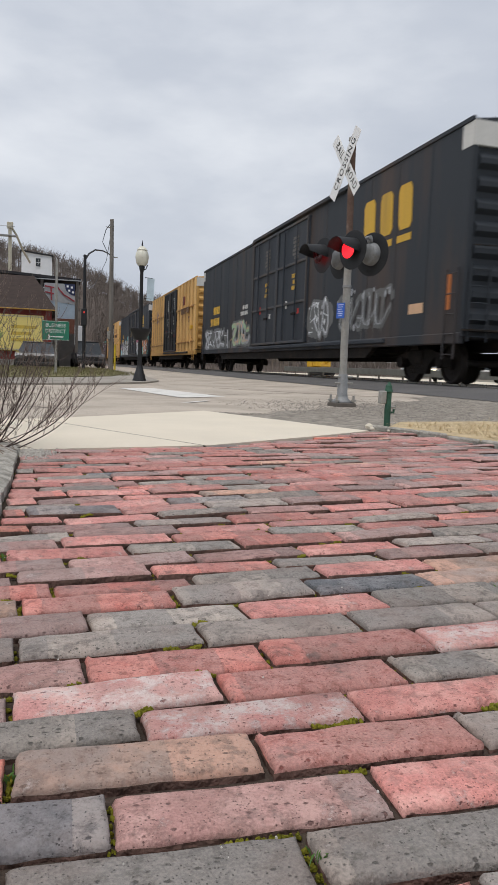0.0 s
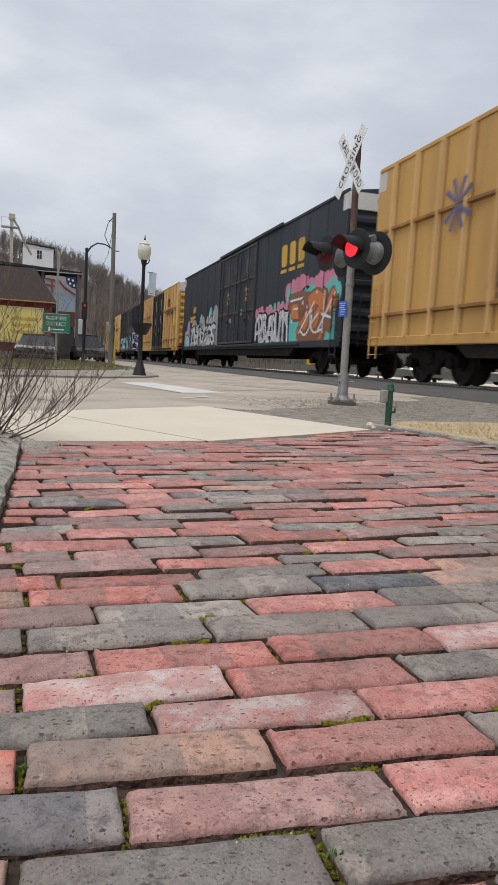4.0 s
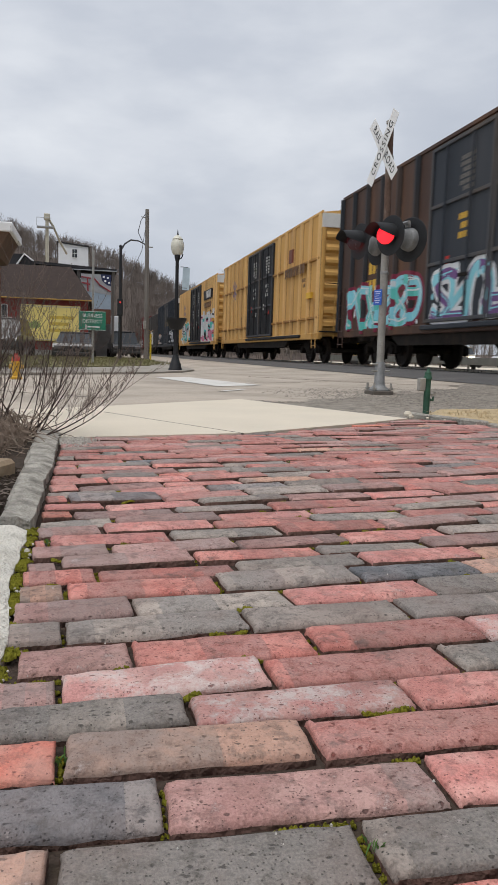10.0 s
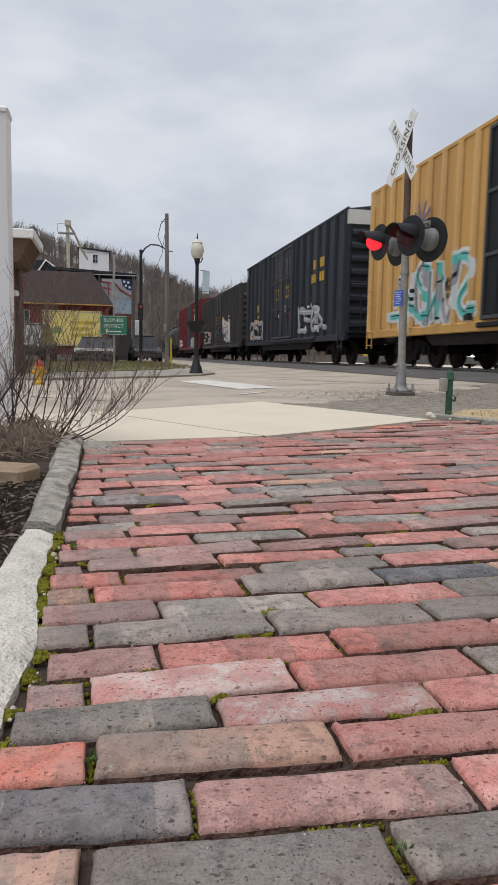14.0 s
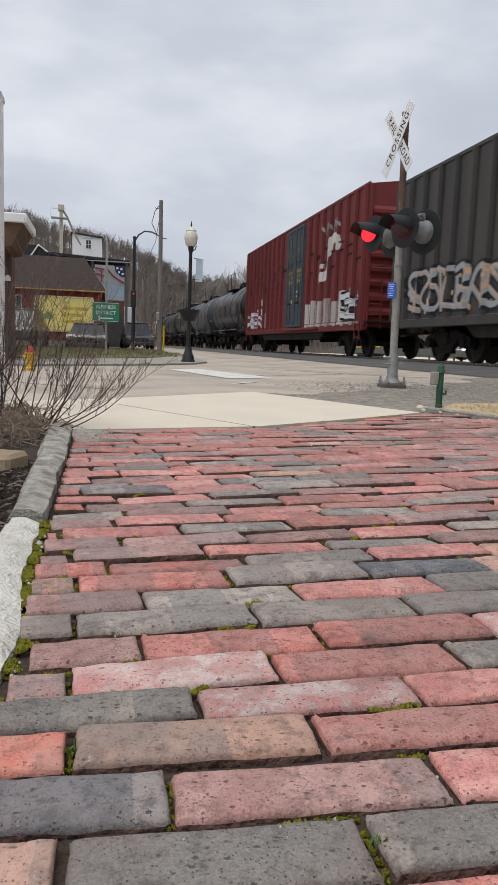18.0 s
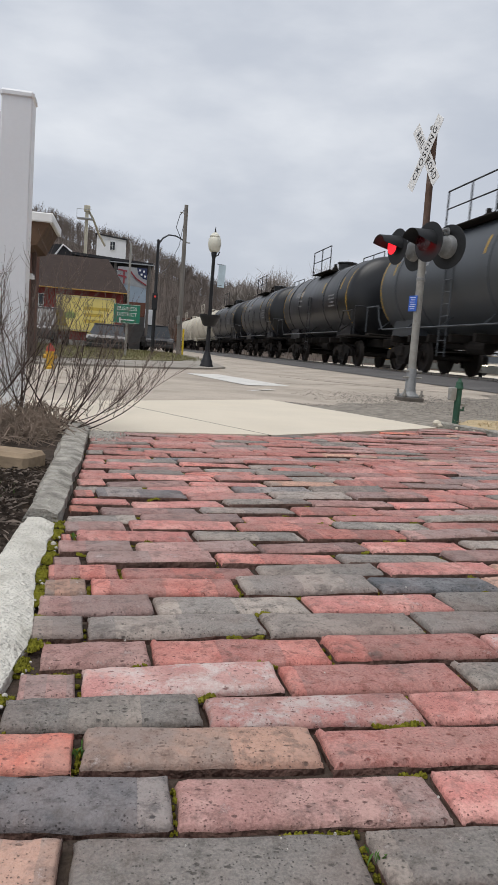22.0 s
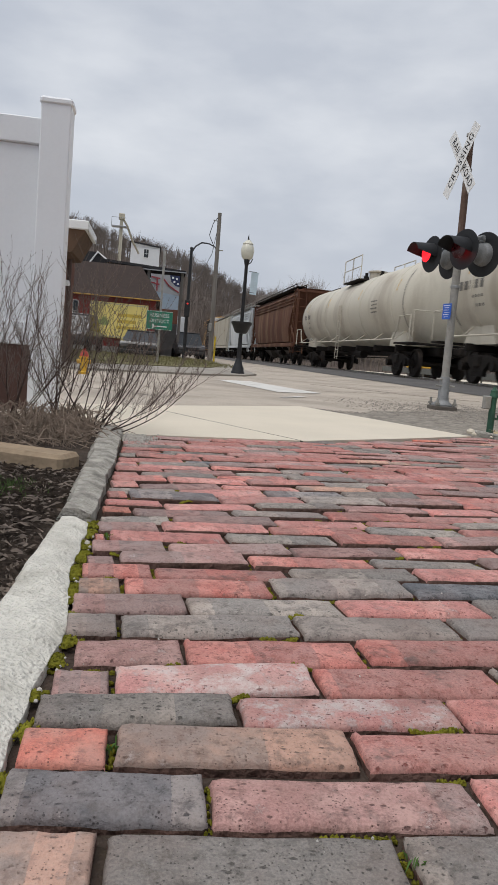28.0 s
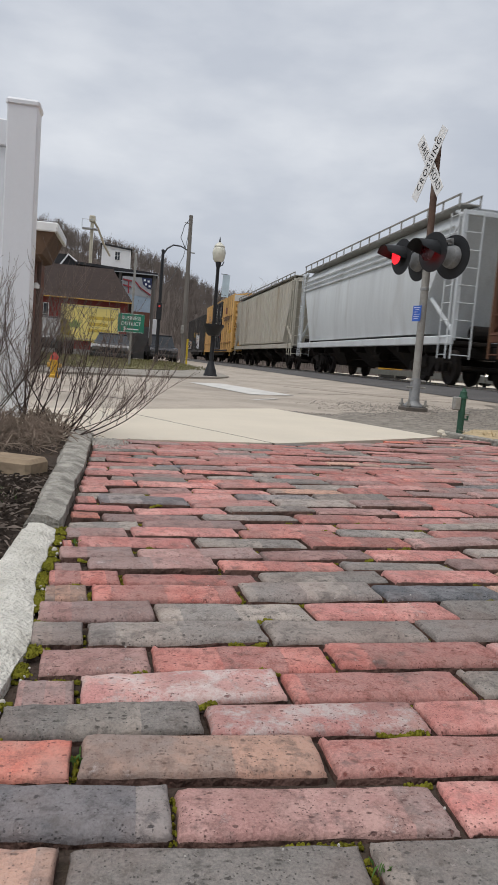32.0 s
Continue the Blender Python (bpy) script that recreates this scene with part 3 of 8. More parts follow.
# dark tones for weld grime and the painted-on shade of the side posts
SEAM_SHADE_YELLOW = paint("grimy_shade_on_yellow", (0.27, 0.145, 0.05), 0.4, (0.12, 0.07, 0.04), 0.25)
SEAM_SHADE_RED = paint("grimy_shade_on_red", (0.05, 0.014, 0.014), 0.4, (0.03, 0.015, 0.013), 0.25)
SEAM_SHADE_DARK = paint("grimy_shade_on_dark_paint", (0.011, 0.010, 0.010), 0.3, (0.03, 0.022, 0.017), 0.25)
CAR_CHARCOAL = paint("warm_charcoal_car_paint", (0.056, 0.052, 0.050), 0.4, (0.085, 0.072, 0.062))
CAR_BROWN = paint("dark_brown_car_paint", (0.062, 0.034, 0.025), 0.45, (0.15, 0.075, 0.04))
CAR_RED = paint("faded_red_car_paint", (0.16, 0.026, 0.026), 0.35, (0.085, 0.030, 0.028))
CAR_RUST = mat("rust_brown_hopper_paint", (0.120, 0.050, 0.030), 0.8, 0, 0.4, 2.2, 0.1, 30, dirt=(0.34, 0.21, 0.12), dirt_amt=0.40, streak=0.12)
CAR_GREY = paint("light_grey_hopper_paint", (0.60, 0.625, 0.635), 0.2, (0.27, 0.25, 0.22))
CAR_CREAM = paint("cream_hopper_paint", (0.50, 0.47, 0.40), 0.35, (0.32, 0.25, 0.17))
TANK_BLACK = paint("black_tank_paint", (0.0095, 0.010, 0.012), 0.3, (0.025, 0.024, 0.023), 0.2, 0.36)
TANK_GREY = paint("slate_grey_tank_paint", (0.052, 0.059, 0.067), 0.3, (0.05, 0.05, 0.05), 0.2, 0.45)
TANK_WHITE = paint("cream_white_tank_paint", (0.60, 0.555, 0.46), 0.40, (0.30, 0.24, 0.175), 0.10, 0.5)
POST_RUST = paint("worn_post_rust", (0.33, 0.17, 0.09), 0.4, (0.36, 0.24, 0.14))
# lighter than the doors: edge highlights of the frames painted in
DOOR_EDGE = paint("highlit_dark_door_frame", (0.058, 0.063, 0.072), 0.5, (0.11, 0.085, 0.065))
BAY_GREY = paint("grimy_grey_bay_paint", (0.16, 0.145, 0.13), 0.4, (0.07, 0.055, 0.045))
DOOR_BLACK = paint("black_door_paint", (0.010, 0.011, 0.013), 0.2, (0.028, 0.025, 0.022))
DOOR_BLUE = paint("blue_grey_door_paint", (0.060, 0.080, 0.095), 0.4, (0.10, 0.085, 0.075))
LOGO_YELLOW = paint("yellow_marking_paint", (0.66, 0.40, 0.05), 0.15)
STENCIL_PALE = paint("pale_stencil_paint", (0.33, 0.33, 0.33), 0.3)
STENCIL_GREY = paint("grey_stencil_paint", (0.16, 0.15, 0.135), 0.3)
LOGO_WHITE = paint("white_marking_paint", (0.62, 0.61, 0.58), 0.2, (0.4, 0.38, 0.35))
G_COL = dict(
    red=paint("red_tag_paint", (0.45, 0.04, 0.03), 0.1),
    dim=paint("dulled_spray_paint", (0.15, 0.155, 0.155), 0.3),
    pink=paint("pink_spray_paint", (0.62, 0.22, 0.32), 0.1), teal=paint("teal_spray_paint", (0.13, 0.52, 0.48), 0.1),
    white=paint("white_spray_paint", (0.66, 0.68, 0.70), 0.15), grey=paint("silver_spray_paint", (0.36, 0.37, 0.39), 0.15),
    black=paint("black_spray_paint", (0.02, 0.02, 0.022), 0.1), peach=paint("peach_spray_paint", (0.66, 0.42, 0.26), 0.1),
    lilac=paint("lilac_spray_paint", (0.40, 0.30, 0.52), 0.1), cyan=paint("cyan_spray_paint", (0.26, 0.60, 0.68), 0.1),
    maroon=paint("maroon_spray_paint", (0.22, 0.03, 0.06), 0.1), orange=paint("orange_spray_paint", (0.60, 0.20, 0.06), 0.1),
    brown=paint("brown_spray_paint", (0.25, 0.11, 0.06), 0.1), navy=paint("navy_spray_paint", (0.05, 0.05, 0.14), 0.1),
    purple=paint("purple_spray_paint", (0.16, 0.08, 0.22), 0.1), lime=paint("pale_green_spray_paint", (0.36, 0.50, 0.32), 0.1))
HW = 1.52  # half width of a car body

wheelset_form = Form()
for sx in (-1, 1):
    a, b = sx * 0.685, sx * 0.82
    wheelset_form.lathe((0, 0, 0), [(0.02, min(a, b)), (0.485, min(a, b)), (0.485, min(a, b) + 0.02), (0.457, min(a, b) + 0.035), (0.455, max(a, b) - 0.012),
                                     (0.445, max(a, b)), (0.395, max(a, b)), (0.385, max(a, b) - 0.045), (0.17, max(a, b) - 0.03), (0.16, max(a, b) + 0.03), (0.02, max(a, b) + 0.03)] if sx > 0 else
                         [(0.02, -0.85), (0.16, -0.85), (0.17, -0.79), (0.385, -0.775), (0.395, -0.82), (0.445, -0.82), (0.455, -0.808), (0.457, -0.72), (0.485, -0.705), (0.485, -0.685), (0.02, -0.685)], 24, "x")
wheelset_form.ring((-1.02, 0, 0), (1.02, 0, 0), 0.075, n=10)
for k in range(3):
    c, s = math.cos(2.1 * k), math.sin(2.1 * k)
    for sx in (-0.865, 0.865):
        wheelset_form.box(sx - 0.015, sx + 0.015, c * 0.27 - 0.03, c * 0.27 + 0.03, s * 0.27 - 0.03, s * 0.27 + 0.03, 0.008)
WHEELSET = wheelset_form.mesh("wheelset", [WHEEL], True)
frame_form = Form()
frame_form.side([(-1.16, 0.36), (-1.16, 0.56), (-0.95, 0.64), (-0.45, 0.74), (0.45, 0.74), (0.95, 0.64), (1.16, 0.56), (1.16, 0.36), (0.98, 0.36), (0.92, 0.50), (0.62, 0.56),
                 (0.34, 0.34), (0.30, 0.20), (-0.30, 0.20), (-0.34, 0.34), (-0.62, 0.56), (-0.92, 0.50), (-0.98, 0.36)], -0.06, 0.06)
for y in (-0.89, 0.89):
    frame_form.ring((-0.12, y, 0.457), (0.1, y, 0.457), 0.13, 0.11, 12)
for y in (-0.17, 0, 0.17):
    frame_form.ring((-0.02, y, 0.30), (-0.02, y, 0.56), 0.065, n=8)
SIDE_FRAME = frame_form.mesh("side_frame", [UNDER])


def add_truck(parent, y):
    tr = new("truck")
    tr.parent = parent
    tr.matrix_basis = pose(0, y, 0)
    for sx in (-1, 1):
        o = new("side_frame", SIDE_FRAME)
        o.parent = tr
        o.matrix_basis = pose(sx * 1.02, 0, 0, 0, 0, 0 if sx < 0 else 180)
    part("bolster", Form().box(-1.15, 1.15, -0.17, 0.17, 0.42, 0.72, 0.03), UNDER, tr)
    for dy in (-0.89, 0.89):
        o = new("wheelset", WHEELSET)
        o.parent = tr
        o.matrix_basis = pose(0, dy, 0.457)
    return tr


def coupler(car, y, s):
    f = Form()
    f.box(-0.09, 0.09, min(y, y + s * 0.55), max(y, y + s * 0.55), 0.78, 0.96, 0.02)
    f.box(-0.16, 0.16, min(y + s * 0.5, y + s * 0.8), max(y + s * 0.5, y + s * 0.8), 0.74, 1.0, 0.04)
    part("coupler", f, UNDER, car)
    part("brake_hose", Form().tube([(0.3, y, 0.72), (0.34, y + s * 0.3, 0.5), (0.3, y + s * 0.55, 0.38), (0.2, y + s * 0.8, 0.42)], 0.022, 6), BLACK_IRON, car)


def ladder(car, x, y, z0, z1, n, along, width=0.42, material=None, label=""):
    """A ladder on a side (along 'y') or an end (along 'x')."""
    f = Form()
    for k in range(n):
        z = z0 + (z1 - z0) * k / (n - 1)
        if along == "y":
            f.tube([(x, y, z), (x, y + width, z)], 0.013, 5)
        else:
            f.tube([(x, y, z), (x + width, y, z)], 0.013, 5)
    for k in (0, width):
        if along == "y":
            f.box(x - 0.012, x + 0.012, y + k - 0.02, y + k + 0.02, z0 - 0.1, z1 + 0.1, 0.004)
        else:
            f.box(x + k - 0.02, x + k + 0.02, y - 0.012, y + 0.012, z0 - 0.1, z1 + 0.1, 0.004)
    return part("ladder", f, material or UNDER, car, label)


def underframe(car, L, material=None):
    m = material or UNDER
    part("centre_sill", Form().box(-0.32, 0.32, 0.1, L - 0.1, 0.72, 1.0, 0.02), UNDER, car)
    for k in range(7):
        y = 2.0 + (L - 4.0) * k / 6
        part("crossbearer", Form().box(-1.3, 1.3, y - 0.07, y + 0.07, 0.82, 1.02, 0.01), UNDER, car)
    part("brake_cylinder", Form().ring((-0.7, L * 0.42, 0.72), (-0.7, L * 0.42 + 0.9, 0.72), 0.17, n=12), UNDER, car)
    part("brake_rod", Form().tube([(-0.45, 2.2, 0.62), (-0.5, L * 0.5, 0.6), (-0.45, L - 2.2, 0.62)], 0.02, 5), UNDER, car)
    coupler(car, 0.1, -1)
    coupler(car, L - 0.1, 1)
    add_truck(car, 2.35)
    add_truck(car, L - 2.35)


RIBS = {}
RIB = 0.105  # how far a side post stands out


def side_surface(y, ribs):
    """How far the outer face of a ribbed side stands out at y."""
    step, L, d0, d1 = ribs
    if d0 <= y <= d1:
        return 0.052
    if not step or d0 - 0.2 < y - (y - 0.05) % step < d1 + 0.12:
        return 0.0
    u = (y - 0.05) % step
    return RIB * max(0.0, min(u / 0.025, 1.0, (0.12 - u) / 0.025))


def drape(form, pts, off, ribs):
    """Lays a convex patch of (y, z) points as paint over a side, following its posts."""
    step, L, d0, d1 = ribs
    lo, hi = min(p[0] for p in pts), max(p[0] for p in pts)
    cuts = [lo, hi, d0 - 0.001, d0, d1, d1 + 0.001]
    if step:
        k = int((lo - 0.05) / step)
        while 0.05 + k * step < hi:
            cuts += [0.05 + k * step + d for d in (0, 0.025, 0.095, 0.12)]
            k += 1
    cuts = sorted(c for c in cuts if lo <= c <= hi)
    for a, b in zip(cuts, cuts[1:]):
        if b - a < 1e-4:
            continue
        poly = pts
        for lim, sgn in ((a, 1), (b, -1)):
            out = []
            for (y0, z0), (y1, z1) in zip(poly, poly[1:] + poly[:1]):
                i0, i1 = sgn * (y0 - lim) >= -1e-9, sgn * (y1 - lim) >= -1e-9
                if i0:
                    out.append((y0, z0))
                if i0 != i1:
                    t = (lim - y0) / (y1 - y0)
                    out.append((lim, z0 + t * (z1 - z0)))
            poly = out
            if len(poly) < 3:
                break
        if len(poly) >= 3:
            form.add([(-HW - side_surface(min(max(y, a + 1e-5), b - 1e-5), ribs) - off, y, z) for y, z in poly], [tuple(range(len(poly)))])


def ribbon(form, line, w, off, ribs, lift, ends=0.4):
    """A painted stroke along a line, each length of it a little above the one before."""
    for k, ((y0, z0), (y1, z1)) in enumerate(zip(line, line[1:])):
        d = math.hypot(y1 - y0, z1 - z0) or 1
        uy, uz = (y1 - y0) / d, (z1 - z0) / d
        a, b = w * 0.5, w * ends
        pts = [(y0 - uy * b - uz * a * 0.8, z0 - uz * b + uy * a * 0.8), (y0 - uy * b + uz * a * 0.8, z0 - uz * b - uy * a * 0.8),
               (y0 + uz * a, z0 - uy * a), (y1 + uz * a, z1 - uy * a), (y1 + uy * b + uz * a * 0.7, z1 + uz * b - uy * a * 0.7),
               (y1 + uy * b - uz * a * 0.7, z1 + uz * b + uy * a * 0.7), (y1 - uz * a, z1 + uy * a), (y0 - uz * a, z0 + uy * a)]
        drape(form, pts, off + lift + 0.0004 * k, ribs)


# letter-like shapes of heavy strokes, each stroke a line of (along, up) points
SHAPES_OF_STROKES = ((((0.12, 0.0), (0.28, 1.0)), ((0.28, 0.92), (0.72, 0.98), (0.92, 0.70)), ((0.25, 0.48), (0.82, 0.38))),
                     (((0.85, 0.80), (0.45, 1.0), (0.12, 0.62), (0.20, 0.14), (0.60, 0.02), (0.95, 0.22)),),
                     (((0.10, 0.94), (0.95, 0.86)), ((0.90, 0.86), (0.12, 0.12)), ((0.12, 0.08), (1.0, 0.10))),
                     (((0.15, 0.0), (0.10, 0.96)), ((0.14, 0.5), (0.88, 1.0)), ((0.20, 0.5), (0.95, 0.02))),
                     (((0.05, 0.02), (0.42, 1.0), (0.62, 0.95), (0.95, 0.0)), ((0.28, 0.34), (0.74, 0.32))),
                     (((0.86, 0.88), (0.40, 0.98), (0.16, 0.72), (0.70, 0.46), (0.84, 0.18), (0.45, 0.02), (0.08, 0.14)),),
                     (((0.14, 0.98), (0.10, 0.30), (0.40, 0.02), (0.78, 0.14), (0.90, 0.98)),))


def graffiti(car, y0, y1, z0, z1, n, seed, fill, line, hi, x=-HW, fat=0.22, back=None, second=None, over=0.0):
    rg = random.Random(seed)
    ribs = RIBS[car.name]
    if back:
        f = Form()
        for q in range(int((y1 - y0) * 5)):
            cy, r = y0 - 0.1 + (y1 - y0 + 0.2) * q / int((y1 - y0) * 5), rg.uniform(0.2, 0.34)
            cz = z1 - 0.12 + 0.3 * math.sin(q * 0.7) * rg.uniform(0.3, 1)
            pts = [(cy + r * math.cos(u * 0.6283) * rg.uniform(0.85, 1.1), cz + r * math.sin(u * 0.6283) * rg.uniform(0.85, 1.1)) for u in range(10)]
            drape(f, pts, 0.002 + 0.0004 * (q % 6), ribs)
        drape(f, [(y0, z0 - 0.02), (y1, z0 - 0.02), (y1 - 0.1, z1), (y0 + 0.1, z1 + 0.05)], 0.0016, ribs)
        tagged(part("graffiti_cloud", f, G_COL[back], car, f"{back} spray-painted cloud behind letters"), kind="stuff")
    fills, fills2, lines, shine = Form(), Form(), Form(), Form()
    w = (y1 - y0) / n * 1.5
    for i in range(n):
        # a tangle of strokes taken from different shapes, some turned over
        sh = []
        for q in range(rg.randrange(2, 4)):
            flip, tip = rg.random() < 0.5, rg.random() < 0.5
            sh.append([(1 - u if flip else u, 1 - v if tip else v) for u, v in rg.choice(rg.choice(SHAPES_OF_STROKES))])
        ya, lean, base = y0 + i * (y1 - y0 - w) / max(1, n - 1) + rg.uniform(-0.06, 0.06) * w, rg.uniform(-0.22, 0.22), rg.uniform(0, 0.12)
        top = rg.uniform(0.80, 1.0)
        pen = max(0.07, min(fat * 1.1 * w, 0.30 * (z1 - z0)) * rg.uniform(0.9, 1.15))
        edge = min(0.10, 0.05 + pen * 0.2)
        for q, stroke in enumerate(sh):
            pts = [(ya + ((1 - u) * 0.9 + lean * (v - 0.5)) * w, z0 + (z1 - z0) * (base + v * (top - base))) for u, v in stroke]
            if len(pts) > 2:
                for turn in range(2):
                    pts = [pts[0]] + [((1 - g) * a[0] + g * b[0], (1 - g) * a[1] + g * b[1]) for a, b in zip(pts, pts[1:]) for g in (0.25, 0.75)] + [pts[-1]]
            lift = over + 0.002 + 0.0022 * (i % 3) + 0.0003 * q
            ribbon(lines, pts, pen + 2 * edge, 0.003, ribs, lift, 0.25)
            ribbon(fills2 if second and (i + q) % 2 else fills, pts, pen, 0.012, ribs, lift, 0.25)
            ribbon(shine, [(a - pen * 0.22, b + pen * 0.18) for a, b in pts[:max(2, len(pts) // 2)]], max(0.03, pen * 0.16), 0.021, ribs, lift, 0.1)
        for q in range(2):
            cy, cz, r = ya + rg.random() * w, z0 + (z1 - z0) * rg.uniform(0.05, 1.05), rg.uniform(0.03, 0.08)
            drape(shine, [(cy + r * math.cos(u), cz + r * math.sin(u) * 1.3) for u in (0, 1.05, 2.1, 3.14, 4.2, 5.2)], 0.029 + 0.0005 * q, ribs)
        for q in range(rg.randrange(1, 4)):
            cy, cz, dl = ya + rg.random() * w, z0 + (z1 - z0) * rg.uniform(0.0, 0.35), rg.uniform(0.12, 0.4)
            drape(lines, [(cy, cz), (cy + 0.025, cz), (cy + 0.015, cz - dl), (cy + 0.005, cz - dl)], 0.0015, ribs)
    for nm, fm, cl in (("graffiti_outline", lines, line), ("graffiti_fill", fills, fill), ("graffiti_fill", fills2, second), ("graffiti_highlight", shine, hi)):
        if fm.v:
            tagged(part(nm, fm, G_COL[cl], car, f"{cl} spray-painted graffiti"), kind="stuff")


def puffs(car, y0, y1, z, r, n, seed, colour):
    """A row of overlapping sprayed puffs."""
    rg, f = random.Random(seed), Form()
    for q in range(n):
        cy, k = y0 + (y1 - y0) * (q + 0.5) / n, r * rg.uniform(0.7, 1.2)
        cz = z + rg.uniform(-0.3, 0.3) * r
        drape(f, [(cy + k * math.cos(u * 0.6283) * rg.uniform(0.85, 1.1), cz + k * math.sin(u * 0.6283) * rg.uniform(0.85, 1.1)) for u in range(10)], 0.0016 + 0.0004 * (q % 4), RIBS[car.name])
    tagged(part("graffiti_puff", f, G_COL[colour], car, f"{colour} sprayed puffs"), kind="stuff")


def domes(car, rows, line="black"):
    """Outlined round-topped sprayed shapes: middle, half width, foot, top, colour."""
    rg = random.Random(len(rows))
    inks, edge = {"white": Form()}, Form()
    for k, (y, w, z0, z1, colour) in enumerate(rows):
        lean, h = rg.uniform(-0.6, 0.6) * w, z1 - z0
        def ring(g):
            a, b = w + g, min(h * 0.6, 1.5 * w)
            arch = [(y + lean * 0.6 + a * math.cos(u * 0.3927), z1 - b + (b + g) * math.sin(u * 0.3927)) for u in range(9)]
            return [(y + a * 0.86, z0)] + arch + [(y - a * 0.86, z0)]
        lift = 0.002 + 0.0009 * k
        drape(edge, ring(0.07), lift, RIBS[car.name])
        drape(inks.setdefault(colour, Form()), ring(0.0), lift + 0.0004, RIBS[car.name])
        if w > 0.42:
            ribbon(inks["white"], [(y + 0.6 * w, z0 + 0.25 * h), (y + 0.62 * w + lean * 0.4, z0 + 0.6 * h), (y + 0.42 * w + lean * 0.6, z1 - 0.14 * h)], 0.12, lift + 0.0005, RIBS[car.name], 0.0, 0.4)
    tagged(part("graffiti_outline", edge, G_COL[line], car, f"{line} sprayed outlines"), kind="stuff")
    for colour, f in inks.items():
        tagged(part("graffiti_fill", f, G_COL[colour], car, f"{colour} sprayed round-topped shapes"), kind="stuff")


def bars(car, y, z, rows, size, material, x=-HW, seed=0, name="marking"):
    """Unreadable small lettering as plain bars on a side."""
    rg = random.Random(seed)
    f = Form()
    for r, n in enumerate(rows):
        yy = y
        for k in range(n):
            w = size * rg.uniform(0.45, 0.8)
            f.box(x - 0.005, x, yy, yy + w, z - r * size * 1.5 - size, z - r * size * 1.5, 0)
            yy += w + size * 0.25
    tagged(part(name, f, material, car, "small painted markings"), kind="stuff")


def plug_door(car, y0, y1, z0, z1, material, panels=2, x=-HW, rows=3):
    d = part("door", Form().box(x - 0.05, x + 0.05, y0, y1, z0, z1, 0.015), material, car, "dark plug door with locking bars" if material is DOOR_BLACK else "")
    w = (y1 - y0) / panels
    for k in range(panels):
        a, b = y0 + k * w, y0 + (k + 1) * w
        f = Form()
        for yy in (a + 0.03, b - 0.11):
            f.box(x - 0.10, x - 0.05, yy, yy + 0.08, z0, z1, 0.012)
        for r in range(rows + 1):
            zz = z0 + (z1 - z0 - 0.08) * r / rows
            f.box(x - 0.095, x - 0.05, a + 0.11, b - 0.11, zz, zz + 0.08, 0.012)
        # frames of dark doors get the tone with painted highlights
        part("door_frame", f, DOOR_EDGE if material in (CAR_BLACK, DOOR_BLACK) else material, d)
        f = Form()
        for t in (0.3, 0.7):
            yy = a + w * t
            f.tube([(x - 0.12, yy, z0 + 0.1), (x - 0.12, yy, z1 - 0.1)], 0.024, 6)
        part("locking_bar", f, material, d)
        f = Form()
        f.box(x - 0.15, x - 0.10, a + w * 0.3 - 0.08, a + w * 0.3 + 0.30, z0 + 0.9, z0 + 0.98, 0.01)
        part("handle", f, UNDER, d)
        for q, (u, v, hh) in enumerate(((0.62, 0.30, 0.26), (0.22, 0.24, 0.16))):
            part("door_tag", Form().box(x - 0.056, x - 0.05, a + w * u, a + w * u + 0.16, z0 + (z1 - z0) * v, z0 + (z1 - z0) * v + hh), LOGO_WHITE if (q + k) % 2 == 0 else G_COL["red"], d, "small painted tag on the door")
        bars(car, a + w * 0.30, z1 - 0.45, (8, 8, 7, 8, 8, 6), 0.085, LOGO_WHITE if material is DOOR_BLACK else STENCIL_GREY, x - 0.052, k + 40)
        bars(car, a + w * 0.34, z0 + (z1 - z0) * 0.58, (4, 3, 4), 0.13, LOGO_WHITE if material is DOOR_BLACK else LOGO_YELLOW, x - 0.052, k)
    f = Form()
    f.box(x - 0.12, x, y0 - (y1 - y0) * 0.9, y1 + 0.1, z0 - 0.16, z0 - 0.05, 0.02)
    part("door_track", f, CAR_RED if material is DOOR_BLUE else material, car)
    return d


